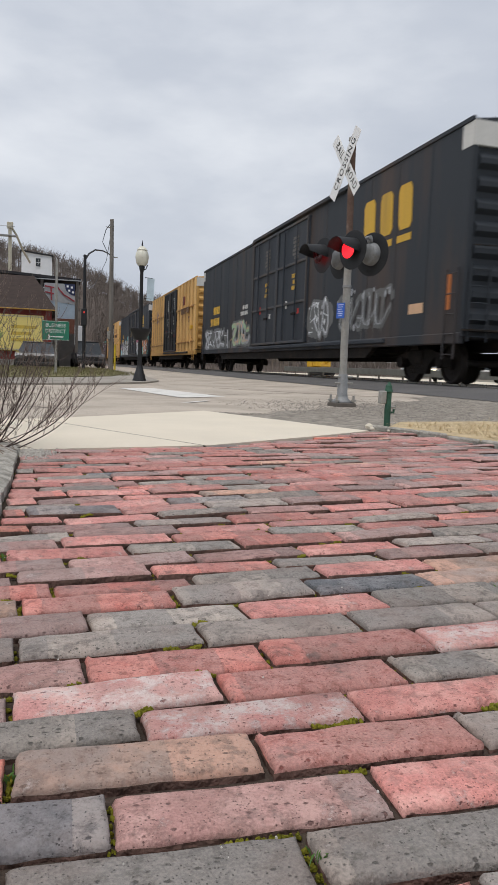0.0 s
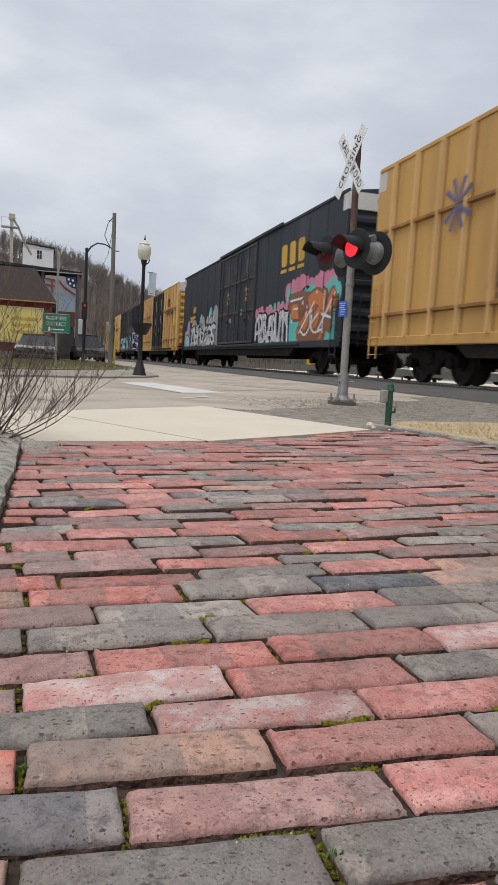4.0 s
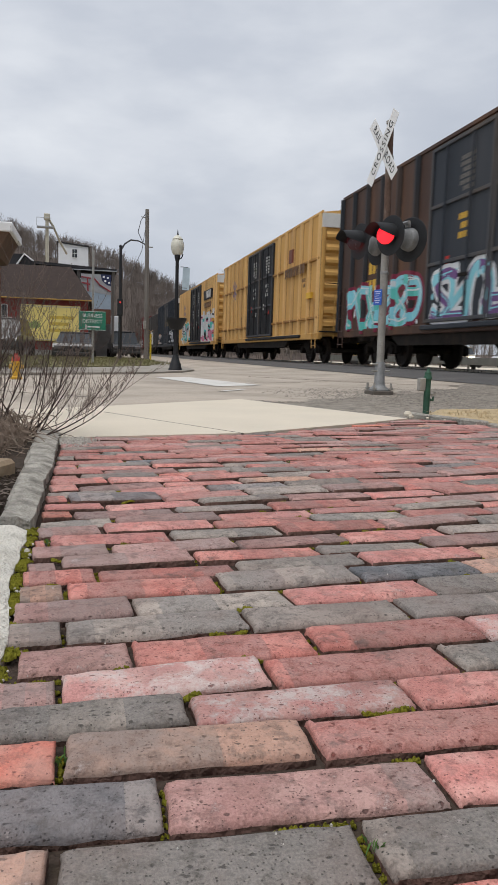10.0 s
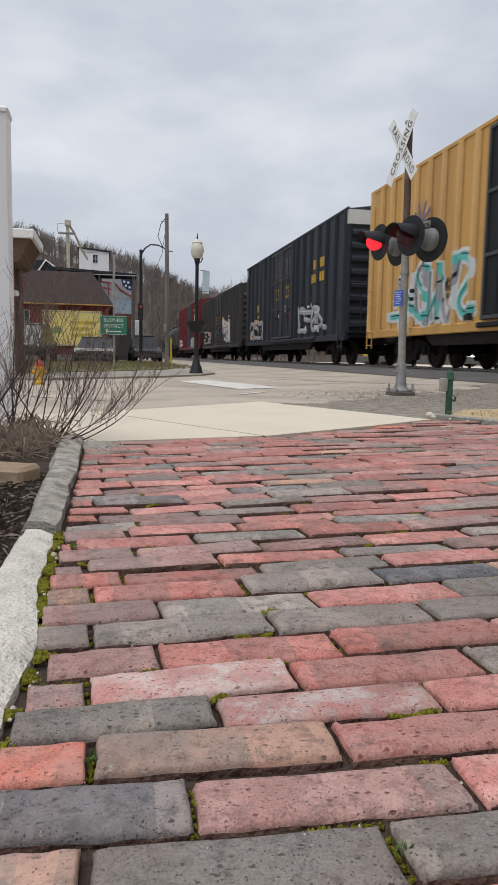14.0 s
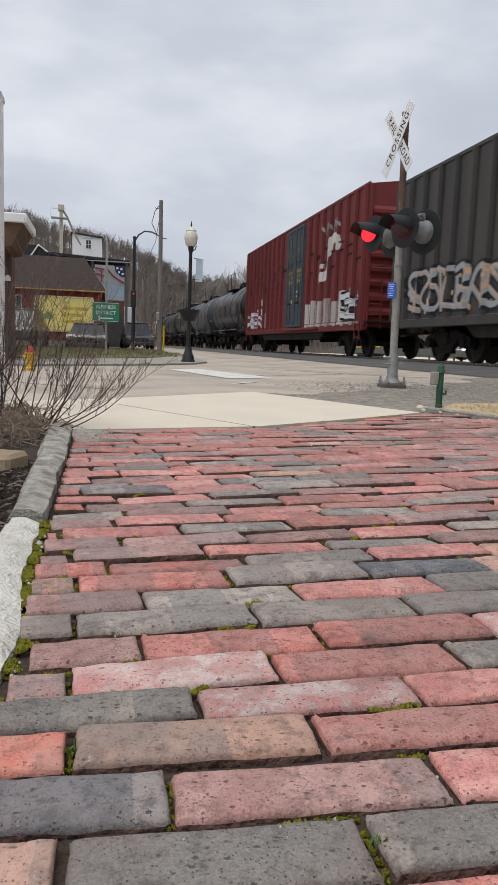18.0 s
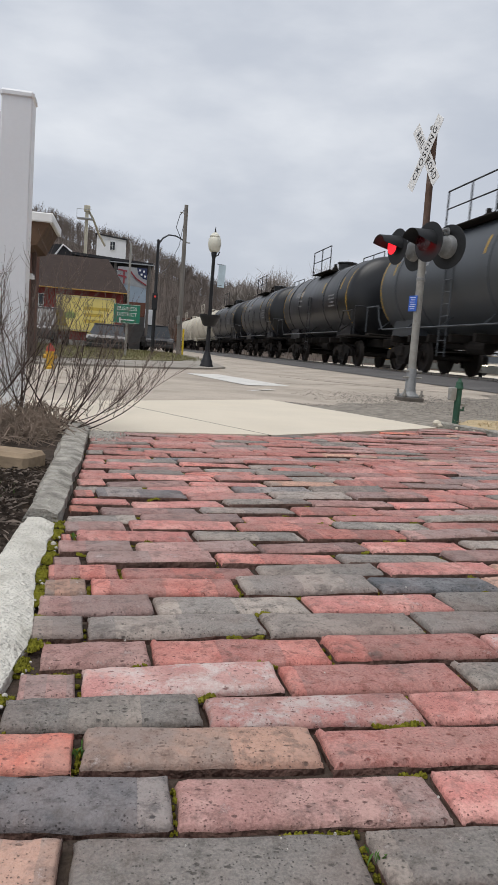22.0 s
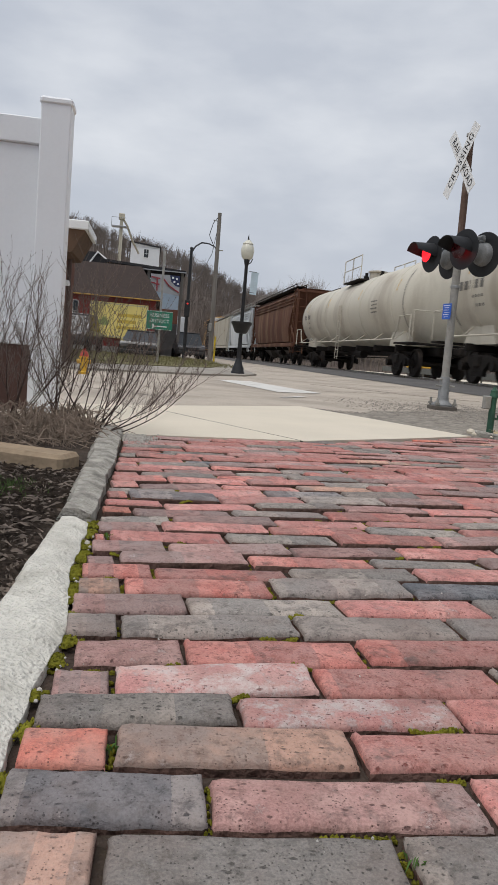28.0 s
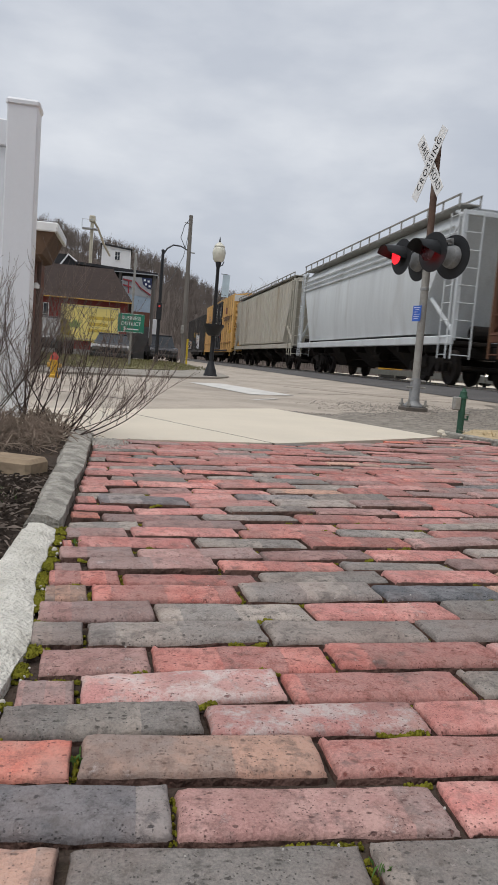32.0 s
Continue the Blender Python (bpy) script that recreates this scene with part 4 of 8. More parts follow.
def boxcar(name, label, L, body, door, door_y, z_top=5.22, ribs=0.0, belt=0.0, white_top=True, z_bot=0.95, smooth_door_rows=3, group="freight cars in the train", end_white=0.5, roof=None, posts=None):
    car = thing(name, label, "boxcar", group=group)
    z_side = z_top - 0.16
    part("body", Form().section([(-HW, z_bot), (HW, z_bot), (HW, z_side), (0.55, z_top - 0.02), (-0.55, z_top - 0.02), (-HW, z_side)], 0, L), body, car)
    f = Form()
    n = int(L / 0.9)
    f.box(-HW - 0.03, -HW + 0.04, -0.02, L + 0.02, z_side - 0.04, z_side + 0.05, 0.01)
    f.box(HW - 0.04, HW + 0.03, -0.02, L + 0.02, z_side - 0.04, z_side + 0.05, 0.01)
    for k in range(n):
        y = (k + 0.5) * L / n
        f.section([(-HW, z_side + 0.02), (HW, z_side + 0.02), (0.55, z_top + 0.03), (-0.55, z_top + 0.03)], y - 0.04, y + 0.04)
    part("roof", f, roof or body, car, "ribbed sheet-metal roof")
    for sx in (-1, 1):
        part("side_sill", Form().box(min(sx * (HW - 0.1), sx * (HW + 0.04)), max(sx * (HW - 0.1), sx * (HW + 0.04)), 0.0, L, z_bot - 0.14, z_bot + 0.08, 0.02), body, car)
    for sx in (-1, 1):
        x0, x1 = sorted((sx * (HW - 0.16), sx * (HW - 0.04)))
        part("fishbelly_sill", Form().side([(3.9, z_bot - 0.08), (L - 3.9, z_bot - 0.08), (L - 4.5, z_bot - 0.40), (4.5, z_bot - 0.40)], x0, x1), UNDER, car, "deep sill between the trucks")
    # corrugated ends
    for y, s in ((0, -1), (L, 1)):
        nr = 8
        for k in range(nr):
            z = z_bot + 0.25 + k * (z_side - z_bot - 0.75) / nr
            part("end_rib", Form().side([(y, z), (y + s * 0.11, z + 0.09), (y + s * 0.11, z + 0.19), (y, z + 0.31)], -HW + 0.14, HW - 0.14), body, car)
        for x in (-HW, HW - 0.12):
            part("corner_post", Form().box(x, x + 0.12, min(y, y + s * 0.06), max(y, y + s * 0.06), z_bot, z_side, 0.01), body, car)
        if white_top:
            part("top_band", Form().box(-HW - 0.006, HW + 0.006, min(y, y + s * 0.07), max(y, y + s * 0.07), z_side - end_white, z_side - 0.04, 0.004).box(-HW - 0.006, -HW, min(y, y - s * 0.35), max(y, y - s * 0.35), z_side - end_white, z_side - 0.05), LOGO_WHITE, car, "white painted band with height warning")
            if s < 0:
                letters("height_warning", "EXCESS HEIGHT CAR", 0.15, SIGN_BLACK, car, pose(0, y - 0.075, z_side - end_white * 0.45, 90, 0, 0), "black warning lettering")
        ladder(car, -HW + 0.08, y + s * 0.13, z_bot, z_bot + 1.3, 5, "x", material=body)
        part("grab_iron", Form().tube([(-HW + 0.1, y + s * 0.14, z_bot + 1.75), (0.9, y + s * 0.2, z_bot + 1.75)], 0.014, 5), UNDER, car)
        part("end_platform", Form().box(-HW, HW, min(y, y + s * 0.22), max(y, y + s * 0.22), z_bot + 0.1, z_bot + 0.14, 0.005), UNDER, car)
    for y in (0.12, L - 0.56):
        ladder(car, -HW - 0.06, y, z_bot - 0.35, z_bot + 1.25, 5, "y", material=body)
    d0, d1 = door_y
    if ribs:
        k = 0
        y = 0.05
        while y < L - 0.05:
            if not (d0 - 0.2 < y < d1 + 0.12):
                # slot 1: a thin dark strip each side of the post paints its shade
                part("side_post", Form().slab([(-HW, y), (-HW - RIB, y + 0.025), (-HW - RIB, y + 0.095), (-HW, y + 0.12)], z_bot + 0.06, z_side - 0.03).box(-HW - 0.005, -HW, y - 0.05, y, z_bot + 0.08, z_side - 0.05, 0, 1).box(-HW - 0.005, -HW, y + 0.12, y + 0.17, z_bot + 0.08, z_side - 0.05, 0, 1), [posts or body, SEAM_SHADE_YELLOW if body is CAR_YELLOW else SEAM_SHADE_RED if body is CAR_RED else SEAM_SHADE_DARK], car)
            y += ribs
    if body is CAR_RED:
        y = 0.05
        k = 0
        while y < L - ribs:
            if not (d0 - ribs < y < d1):
                for zz in (z_bot + 2.05 + 0.22 * (k % 3), z_bot + 2.75 - 0.2 * (k % 2)):
                    # ledges share the dark red that shades the post feet
                    part("side_ledge", Form().section([(-HW, zz), (-HW - 0.05, zz + 0.01), (-HW - 0.05, zz + 0.04), (-HW, zz + 0.06)], y + 0.17, y + ribs - 0.05), SEAM_SHADE_RED, car)
            y += ribs
            k += 1
    if belt:
        for a, b in ((0.06, d0 - 0.1), (d1 + 0.1, L - 0.06)):
            for zz in (z_bot + (z_side - z_bot) * belt, z_bot + 0.55):
                part("belt_rail", Form().section([(-HW, zz), (-HW - 0.09, zz + 0.02), (-HW - 0.09, zz + 0.08), (-HW, zz + 0.10)], a, b), BELT_YELLOW if body is CAR_YELLOW else body, car)
    if not ribs:
        for k in range(1, int(L / 1.52)):
            y = k * 1.52
            if not d0 - 0.2 < y < d1 + 0.2:
                part("side_seam", Form().box(-HW - 0.008, -HW, y - 0.03, y + 0.03, z_bot + 0.08, z_side - 0.05, 0.003), body, car)
    if not ribs:
        part("upper_track", Form().box(-HW - 0.10, -HW, d0 - (d1 - d0) * 0.5, d1 + 0.15, z_side - 0.02, z_side + 0.10, 0.02), body, car, "door track along the eaves")
    plug_door(car, d0, d1, z_bot + 0.1, z_side - 0.12, door, 2, rows=smooth_door_rows)
    RIBS[car.name] = (ribs, L, d0, d1)
    underframe(car, L)
    return car


def tank_car(name, label, L, body, radius=1.48, axis_z=2.45, stripes=None, seed=0, band=None):
    car = thing(name, label, "tank car", group="freight cars in the train")
    prof = []
    for k in range(7):
        a = k / 6 * math.pi / 2
        prof.append((max(0.02, radius * math.sin(a)), 0.55 + 0.55 * (1 - math.cos(a))))
    prof += [(radius, L * 0.33), (radius, L * 0.66)]
    for k in range(7):
        a = (1 - k / 6) * math.pi / 2
        prof.append((max(0.02, radius * math.sin(a)), L - 0.55 - 0.55 * (1 - math.cos(a))))
    part("tank", Form().lathe((0, 0, axis_z), prof, 40, "y"), body, car, smooth=True)
    for y in (2.35, L * 0.34, L * 0.66, L - 2.35):
        part("tank_band", Form().lathe((0, y, axis_z), [(radius + 0.002, -0.06), (radius + 0.02, -0.05), (radius + 0.02, 0.05), (radius + 0.002, 0.06)], 40, "y"), body, car)
    for y in (2.35, L - 2.35):
        f = Form()
        f.side([(y - 0.9, 1.0), (y + 0.9, 1.0), (y + 0.55, 1.75), (y - 0.55, 1.75)], -1.1, 1.1)
        part("saddle", f, body, car)
    for x0 in (-HW, HW - 0.5):
        part("side_step", Form().box(x0, x0 + 0.5, 0.62, 1.6, 1.02, 1.08, 0.01), UNDER, car)
    for y0 in (0.15, L - 0.6):
        part("walkway", Form().box(-HW, HW, y0, y0 + 0.45, 1.02, 1.08, 0.01), UNDER, car)
    rail = Form()
    rail.tube([(-HW, 0.2, 1.12), (-HW, 0.2, 1.9), (-HW, 1.2, 1.9), (-HW, 1.35, 1.5), (-HW, 1.7, 1.18), (-HW, L - 1.7, 1.18), (-HW, L - 1.35, 1.5), (-HW, L - 1.2, 1.9), (-HW, L - 0.2, 1.9), (-HW, L - 0.2, 1.12)], 0.022, 6)
    part("handrail", rail, body, car, "long side handrail")
    part("end_railing", Form().tube([(-HW + 0.1, 0.2, 1.08), (-HW + 0.1, 0.2, 2.05), (HW - 0.1, 0.2, 2.05), (HW - 0.1, 0.2, 1.08)], 0.02, 6), body, car)
    for k in range(int(L / 2.2)):
        y = 1.6 + k * 2.2
        part("rail_stay", Form().tube([(-HW, y, 1.18), (-0.95, y + 0.35, 1.55)], 0.02, 5), body, car)
    yc = L * 0.5
    ladder(car, -HW + 0.02, yc - 0.22, 0.55, 2.6, 8, "y", material=body)
    part("manway", Form().lathe((0, yc, axis_z + radius - 0.05), [(0.36, 0), (0.36, 0.28), (0.42, 0.30), (0.42, 0.36), (0.05, 0.42)], 18), body, car)
    for dx, dy in ((-0.35, 0.55), (0.3, 0.6), (0.0, -0.6)):
        part("valve", Form().lathe((dx, yc + dy, axis_z + radius - 0.12), [(0.12, 0), (0.12, 0.25), (0.07, 0.28), (0.07, 0.4)], 10), UNDER, car)
    zt = axis_z + radius
    for x in (-0.85, 0.85):
        part("platform", Form().box(x - 0.3, x + 0.3, yc - 1.3, yc + 1.3, zt - 0.22, zt - 0.18, 0.008), UNDER, car, "grated top platform")
    for x in (-1.12, 1.12):
        f = Form()
        f.tube([(x, yc - 1.3, zt - 0.2), (x, yc - 1.3, zt + 0.75), (x, yc + 1.3, zt + 0.75), (x, yc + 1.3, zt - 0.2)], 0.022, 6)
        f.tube([(x, yc, zt - 0.2), (x, yc, zt + 0.75)], 0.022, 6)
        f.tube([(x, yc - 1.3, zt + 0.3), (x, yc + 1.3, zt + 0.3)], 0.018, 6)
        part("platform_rail", f, body if body is TANK_WHITE else BLACK_IRON, car, "top platform guard rail")
    marks = LOGO_YELLOW if body is not TANK_WHITE else SIGN_BLACK
    f = Form()

    def on_shell(y, h, w, z):
        n = 4
        pts = []
        for k in range(n + 1):
            a = math.asin(max(-0.95, min(0.95, (z + h * k / n - axis_z) / (radius + 0.004))))
            pts.append((-(radius + 0.006) * math.cos(a), axis_z + (radius + 0.006) * math.sin(a)))
        for k in range(n):
            f.add([(pts[k][0], y, pts[k][1]), (pts[k][0], y + w, pts[k][1]), (pts[k + 1][0], y + w, pts[k + 1][1]), (pts[k + 1][0], y, pts[k + 1][1])], [(0, 1, 2, 3)])
    for y in (2.0, L * 0.36, L * 0.64, L - 2.1):
        f = Form()
        on_shell(y, 0.42, 0.06, axis_z + 0.3)
        part("reflective_stripe", f, LOGO_YELLOW, car, "yellow reflective stripe")
    for y in (1.16, L - 1.22):
        f = Form()
        for k in range(6):
            on_shell(y, 0.32, 0.05, axis_z - 0.95 + 0.32 * k)
        part("head_stripe", f, LOGO_YELLOW if body is not TANK_WHITE else STENCIL_GREY, car, "thin painted stripe round the tank end")
    f = Form()
    rg = random.Random(seed)
    for r in range(3):
        y = L - 3.0 if body is TANK_WHITE else L * 0.62
        for k in range(5 - r):
            w = rg.uniform(0.12, 0.2) * (1.3 if r == 0 else 0.7)
            on_shell(y, 0.22 if r == 0 else 0.07, w * 0.8, axis_z + (-0.1 if body is TANK_WHITE else 0.35) - r * 0.22)
            y += w + 0.06
    for r in range(4):
        y = L * 0.22
        for k in range(4):
            w = rg.uniform(0.08, 0.2)
            on_shell(y, 0.05, w, axis_z + 0.1 - r * 0.13)
            y += w + 0.04
    tagged(part("stencil_marks", f, STENCIL_PALE if body is not TANK_WHITE else STENCIL_GREY, car, "stencilled markings"), kind="stuff")
    underframe(car, L)
    return car


def hopper(name, label, L, body, ribs=0.0, z_top=4.62, curved=False):
    car = thing(name, label, "hopper car", group="freight cars in the train")
    w = HW
    a, b = 1.55, L - 1.55
    z0, z1 = 1.15, z_top - (0.42 if body is CAR_RUST else 0.52 if curved else 0.44)
    sec = [(-w, z0 + 0.15), (-w, z1), (-w + 0.25, z1 + 0.22), (w - 0.25, z1 + 0.22), (w, z1), (w, z0 + 0.15), (0.5, z0 - 0.1), (-0.5, z0 - 0.1)]
    if curved:
        sec = [(-w + 0.10, z0 + 0.15), (-w - 0.02, z0 + 0.9), (-w - 0.02, z1 - 0.9), (-w + 0.12, z1 - 0.1), (-w + 0.4, z1 + 0.22), (w - 0.4, z1 + 0.22), (w - 0.12, z1 - 0.1), (w + 0.02, z1 - 0.9), (w + 0.02, z0 + 0.9), (w - 0.10, z0 + 0.15)]
    # body with slanting ends
    n = len(sec)
    p = []
    for y, push in ((0.35, -1), (L - 0.35, 1)):
        for x, z in sec:
            k = max(0.0, min(1.0, (z - 1.9) / (z1 - 1.9)))
            p.append((x, y - push * (1 - k) * 1.5, z))
    fs = [tuple(range(n)), tuple(range(n, 2 * n))[::-1]] + [(i, (i + 1) % n, n + (i + 1) % n, n + i) for i in range(n)]
    part("body", Form().add(p, fs), body, car, smooth=curved)
    if ribs:
        y = 0.9
        while y < L - 0.9:
            k = min(1.0, min(y - 0.35, L - 0.35 - y) / 1.5)
            zb = max(z0 + 0.2, z1 - (z1 - 1.9) * k - 0.2) if k < 1 else z0 + 0.2
            part("side_post", Form().slab([(-w, y), (-w - 0.07, y + 0.025), (-w - 0.07, y + 0.085), (-w, y + 0.11)], zb, z1), POST_RUST if body is CAR_RUST else body, car)
            y += ribs
    if curved:
        for zz, xx in ((z1 - 0.62, 0.012), (z1 - 0.42, -0.012), (z1 - 0.22, -0.05)):
            part("roof_bead", Form().tube([(-w - xx, 0.6, zz), (-w - xx, L - 0.6, zz)], 0.035, 6), body, car)
    for sx in (-1, 1):
        part("side_sill", Form().box(min(sx * (w - 0.14), sx * (w + 0.02)), max(sx * (w - 0.14), sx * (w + 0.02)), 0.1, L - 0.1, 1.0, 1.22, 0.02), body, car)
    nb = 3
    for k in range(nb):
        yc = L * (0.27 + 0.23 * k)
        f = Form()
        t, bt = L * 0.105, 0.5
        p = [(-1.25, yc - t, 1.25), (1.25, yc - t, 1.25), (1.25, yc + t, 1.25), (-1.25, yc + t, 1.25), (-0.55, yc - bt, 0.36), (0.55, yc - bt, 0.36), (0.55, yc + bt, 0.36), (-0.55, yc + bt, 0.36)]
        f.add(p, [(0, 1, 2, 3), (4, 7, 6, 5), (0, 4, 5, 1), (1, 5, 6, 2), (2, 6, 7, 3), (3, 7, 4, 0)])
        part("hopper_bay", f, BAY_GREY if body is CAR_RUST else UNDER, car, "tapering discharge bay")
    for y, s in ((0.12, 1), (L - 0.12, -1)):
        f = Form()
        for x in (-w + 0.1, w - 0.1):
            f.box(x - 0.06, x + 0.06, y - 0.05, y + 0.05, 1.1, z1 + 0.1, 0.01)
            f.tube([(x, y, 1.3), (x, y + s * 1.5, 2.2)], 0.05, 6)
            f.tube([(x, y + s * 0.1, z1), (x, y + s * 0.5, z1 + 0.15)], 0.05, 6)
        f.box(-w + 0.1, w - 0.1, y - 0.05, y + 0.05, z1 - 0.02, z1 + 0.1, 0.01)
        part("end_frame", f, body, car)
        part("end_platform", Form().box(-w, w, min(y, y + s * 0.9), max(y, y + s * 0.9), 1.02, 1.1, 0.01), UNDER, car)
        ladder(car, -w + 0.05, y - s * 0.06, 0.75, z1, 9, "x", 0.5, material=body)
        ladder(car, -w - 0.03, y + (0.05 if s > 0 else -0.5), 0.75, z1, 9, "y", 0.45, material=body)
        part("reservoir", Form().ring((-0.6, y + s * 0.7, 1.35), (0.6, y + s * 0.7, 1.35), 0.2, n=12), UNDER, car)
    f = Form()
    for x in (-w + 0.28, w - 0.28):
        f.box(x - 0.26, x + 0.26, 0.3, L - 0.3, z1 + 0.25, z1 + 0.29, 0.005)
        for e in (x - 0.27, x + 0.27):
            f.box(e - 0.018, e + 0.018, 0.3, L - 0.3, z_top - 0.045, z_top, 0.004)
            k = 0.32
            while k < L - 0.3:
                f.box(e - 0.018, e + 0.018, k, k + 0.036, z1 + 0.2, z_top - 0.02, 0)
                k += 0.95
    part("roof_walk", f, STEEL if body is not CAR_RUST else UNDER, car, "roof running boards")
    part("hatches", Form().box(-0.35, 0.35, 1.2, L - 1.2, z1 + 0.2, z1 + 0.32, 0.03), body, car)
    underframe(car, L)
    return car


TRAIN = []


def couple(car, y0):
    """Stands a car in the train: y0 is where its front end is at the clip's start."""
    car.matrix_basis = pose(TRACK_X, y0, RAIL_Z)
    TRAIN.append((car, y0))
    return car


# ---- crossing signal ----
LENS_ON = glow("lit_red_lens", (1.0, 0.015, 0.025), 1.7)
LENS_OFF = mat("dark_red_lens", (0.055, 0.006, 0.008), 0.25, 0, 0.2, 20, 0.05)
DISC = mat("matt_black_disc", (0.022, 0.023, 0.025), 0.6, 0, 0.35, 8, 0.05)
ALU = mat("dull_cast_aluminium", (0.27, 0.275, 0.275), 0.55, 0.35, 0.3, 10, 0.15, dirt=(0.12, 0.11, 0.10), dirt_amt=0.35)
BLUE_SIGN = mat("blue_notice", (0.03, 0.12, 0.52), 0.5, 0, 0.12, 8, 0.0)
LENSES = []
SIG = (3.55, 8.58)
SIG_Z = -0.045
signal = thing("crossing_signal", "railway crossing signal with white crossbuck and red flashing lamps", "signal", pose(SIG[0], SIG[1], SIG_Z))
part("mast", Form().tube([(0, 0, 0.06), (0.0, 0.03, 2.1)], 0.048, 14), STEEL, signal, "grey galvanised mast", True)
part("upper_mast", Form().tube([(0.0, 0.03, 2.05), (0.0, 0.07, 3.26)], 0.042, 14), RUST, signal, "rusty upper mast", True)
part("mast_cap", Form().lathe((0.0, 0.07, 3.25), [(0.052, 0), (0.052, 0.03), (0.02, 0.05)], 12), STEEL, signal)
part("base_casting", Form().lathe((0, 0, 0.03), [(0.13, 0), (0.13, 0.02), (0.08, 0.06), (0.066, 0.09), (0.062, 0.34), (0.055, 0.36)], 16), ALU, signal, smooth=True)
part("base_plate", Form().box(-0.14, 0.14, -0.14, 0.14, -0.02, 0.035, 0.01), mat("dull_iron_plate", (0.13, 0.115, 0.10), 0.8, 0.2, 0.3, 9), signal)
for sx in (-0.11, 0.11):
    for sy in (-0.11, 0.11):
        part("anchor_bolt", Form().ring((sx, sy, 0.03), (sx, sy, 0.13), 0.014, n=6).ring((sx, sy, 0.05), (sx, sy, 0.075), 0.03, n=6), STEEL, signal)
for z in (0.28, 0.36):
    part("clamp_bolt", Form().ring((-0.12, -0.03, z), (0.12, -0.03, z), 0.012, n=6), STEEL, signal)
part("clamp_band", Form().lathe((0, 0.02, 1.46), [(0.05, 0), (0.055, 0.006), (0.055, 0.03), (0.05, 0.036)], 14), ALU, signal)
part("clamp_band", Form().lathe((0.0, 0.055, 2.82), [(0.044, 0), (0.052, 0.01), (0.052, 0.05), (0.044, 0.06)], 14), STEEL, signal)


def blade(text, z_off, ang, spread, name, half):
    f = Form()
    f.box(-half, half, -0.078, 0.078, -0.002, 0.002)
    at = pose(-0.065 - z_off, 0.10, 2.965, 90, 0, -80) @ pose(0, 0, 0, 0, 0, ang)
    b = part(name, f, WHITE_PAINT, signal, "white reflective board with black lettering", at=at)
    for word, off in text:
        letters("lettering", word, 0.128, SIGN_BLACK, b, pose(off, 0, 0.003), depth=0.001, width=spread, gap=1.22)
    return b


# the crossed boards
blade((("RAIL", -0.25), ("ROAD", 0.25)), 0.0, -53, 0.80, "crossbuck_board", 0.46)
blade((("CROSSING", 0.0),), 0.012, 54, 0.94, "crossbuck_board", 0.455)
f = Form()
f.tube([(0, -0.62, 1.98), (0, 0.55, 2.05)], 0.022, 8)
part("lamp_arm", f, ALU, signal)
part("junction_box", Form().box(-0.09, 0.09, -0.10, 0.10, 1.80, 2.08, 0.03), ALU, signal, "grey cast junction box")
for dy, z in ((0.42, 1.90), (-0.56, 1.83)):
    lamp = new("flasher_unit")
    lamp.parent = signal
    lamp.matrix_basis = pose(-0.19, dy, z, 0, 0, 11 if dy > 0 else 20) @ Matrix.Scale(0.82, 4)
    part("background_disc", Form().lathe((0, 0, 0), [(0.270, -0.004), (0.275, 0.0), (0.270, 0.004)], 36, "x"), DISC, lamp, "matt black round background")
    part("housing", Form().lathe((0, 0, 0), [(0.17, 0.0), (0.16, 0.07), (0.10, 0.11), (0.04, 0.12)], 20, "x"), ALU, lamp, smooth=True)
    f = Form()
    n, rows = 16, []
    for i, (x, r, open_) in enumerate(((0.0, 0.165, 0.25), (-0.12, 0.168, 0.32), (-0.24, 0.170, 0.40), (-0.34, 0.172, 0.50))):
        row = []
        for k in range(n + 1):
            a = math.pi * (-0.10 + 0.07 * i + (1.20 - 0.14 * i) * k / n)
            row.append((x, r * math.cos(a), r * math.sin(a) - 0.02 * i * 0.5))
        rows.append(row)
    p = [q for r in rows for q in r]
    fs = [(i * (n + 1) + k, i * (n + 1) + k + 1, (i + 1) * (n + 1) + k + 1, (i + 1) * (n + 1) + k) for i in range(3) for k in range(n)]
    m = len(p)
    p += [(x, y * 0.965, z_ * 0.965) for x, y, z_ in p]
    fs += [tuple(m + q for q in reversed(g)) for g in fs]
    part("hood", f.add(p, fs), DISC, lamp, "long black visor over the lens", True)
    ln = part("lens", Form().lathe((0, 0, 0), [(0.02, -0.016), (0.09, -0.013), (0.128, -0.004)], 28, "x", 0).lathe((0, 0, 0), [(0.134, -0.003), (0.134, 0.003), (0.09, 0.013), (0.02, 0.016)], 28, "x", 1), [LENS_ON, LENS_OFF], lamp, "round red flashing lens", True, at=pose(-0.09, 0, 0))
    LENSES.append((ln, dy > 0))
    back = new("flasher_unit")
    back.parent = signal
    back.matrix_basis = pose(0.06, dy + 0.02, z - 0.03, 0, 0, 10 if dy > 0 else 24) @ Matrix.Scale(0.84, 4)
    part("background_disc", Form().lathe((0, 0, 0), [(0.295, -0.004), (0.30, 0.0), (0.295, 0.004)], 36, "x"), DISC, back, "matt black round background")
    part("housing", Form().lathe((0, 0, 0), [(0.04, -0.11), (0.09, -0.105), (0.135, -0.085), (0.155, -0.04), (0.16, 0.0)], 28, "x"), ALU, back, "grey domed lamp housing", True)
    part("hinge", Form().box(-0.09, -0.02, -0.03, 0.03, 0.15, 0.22, 0.01), ALU, back)
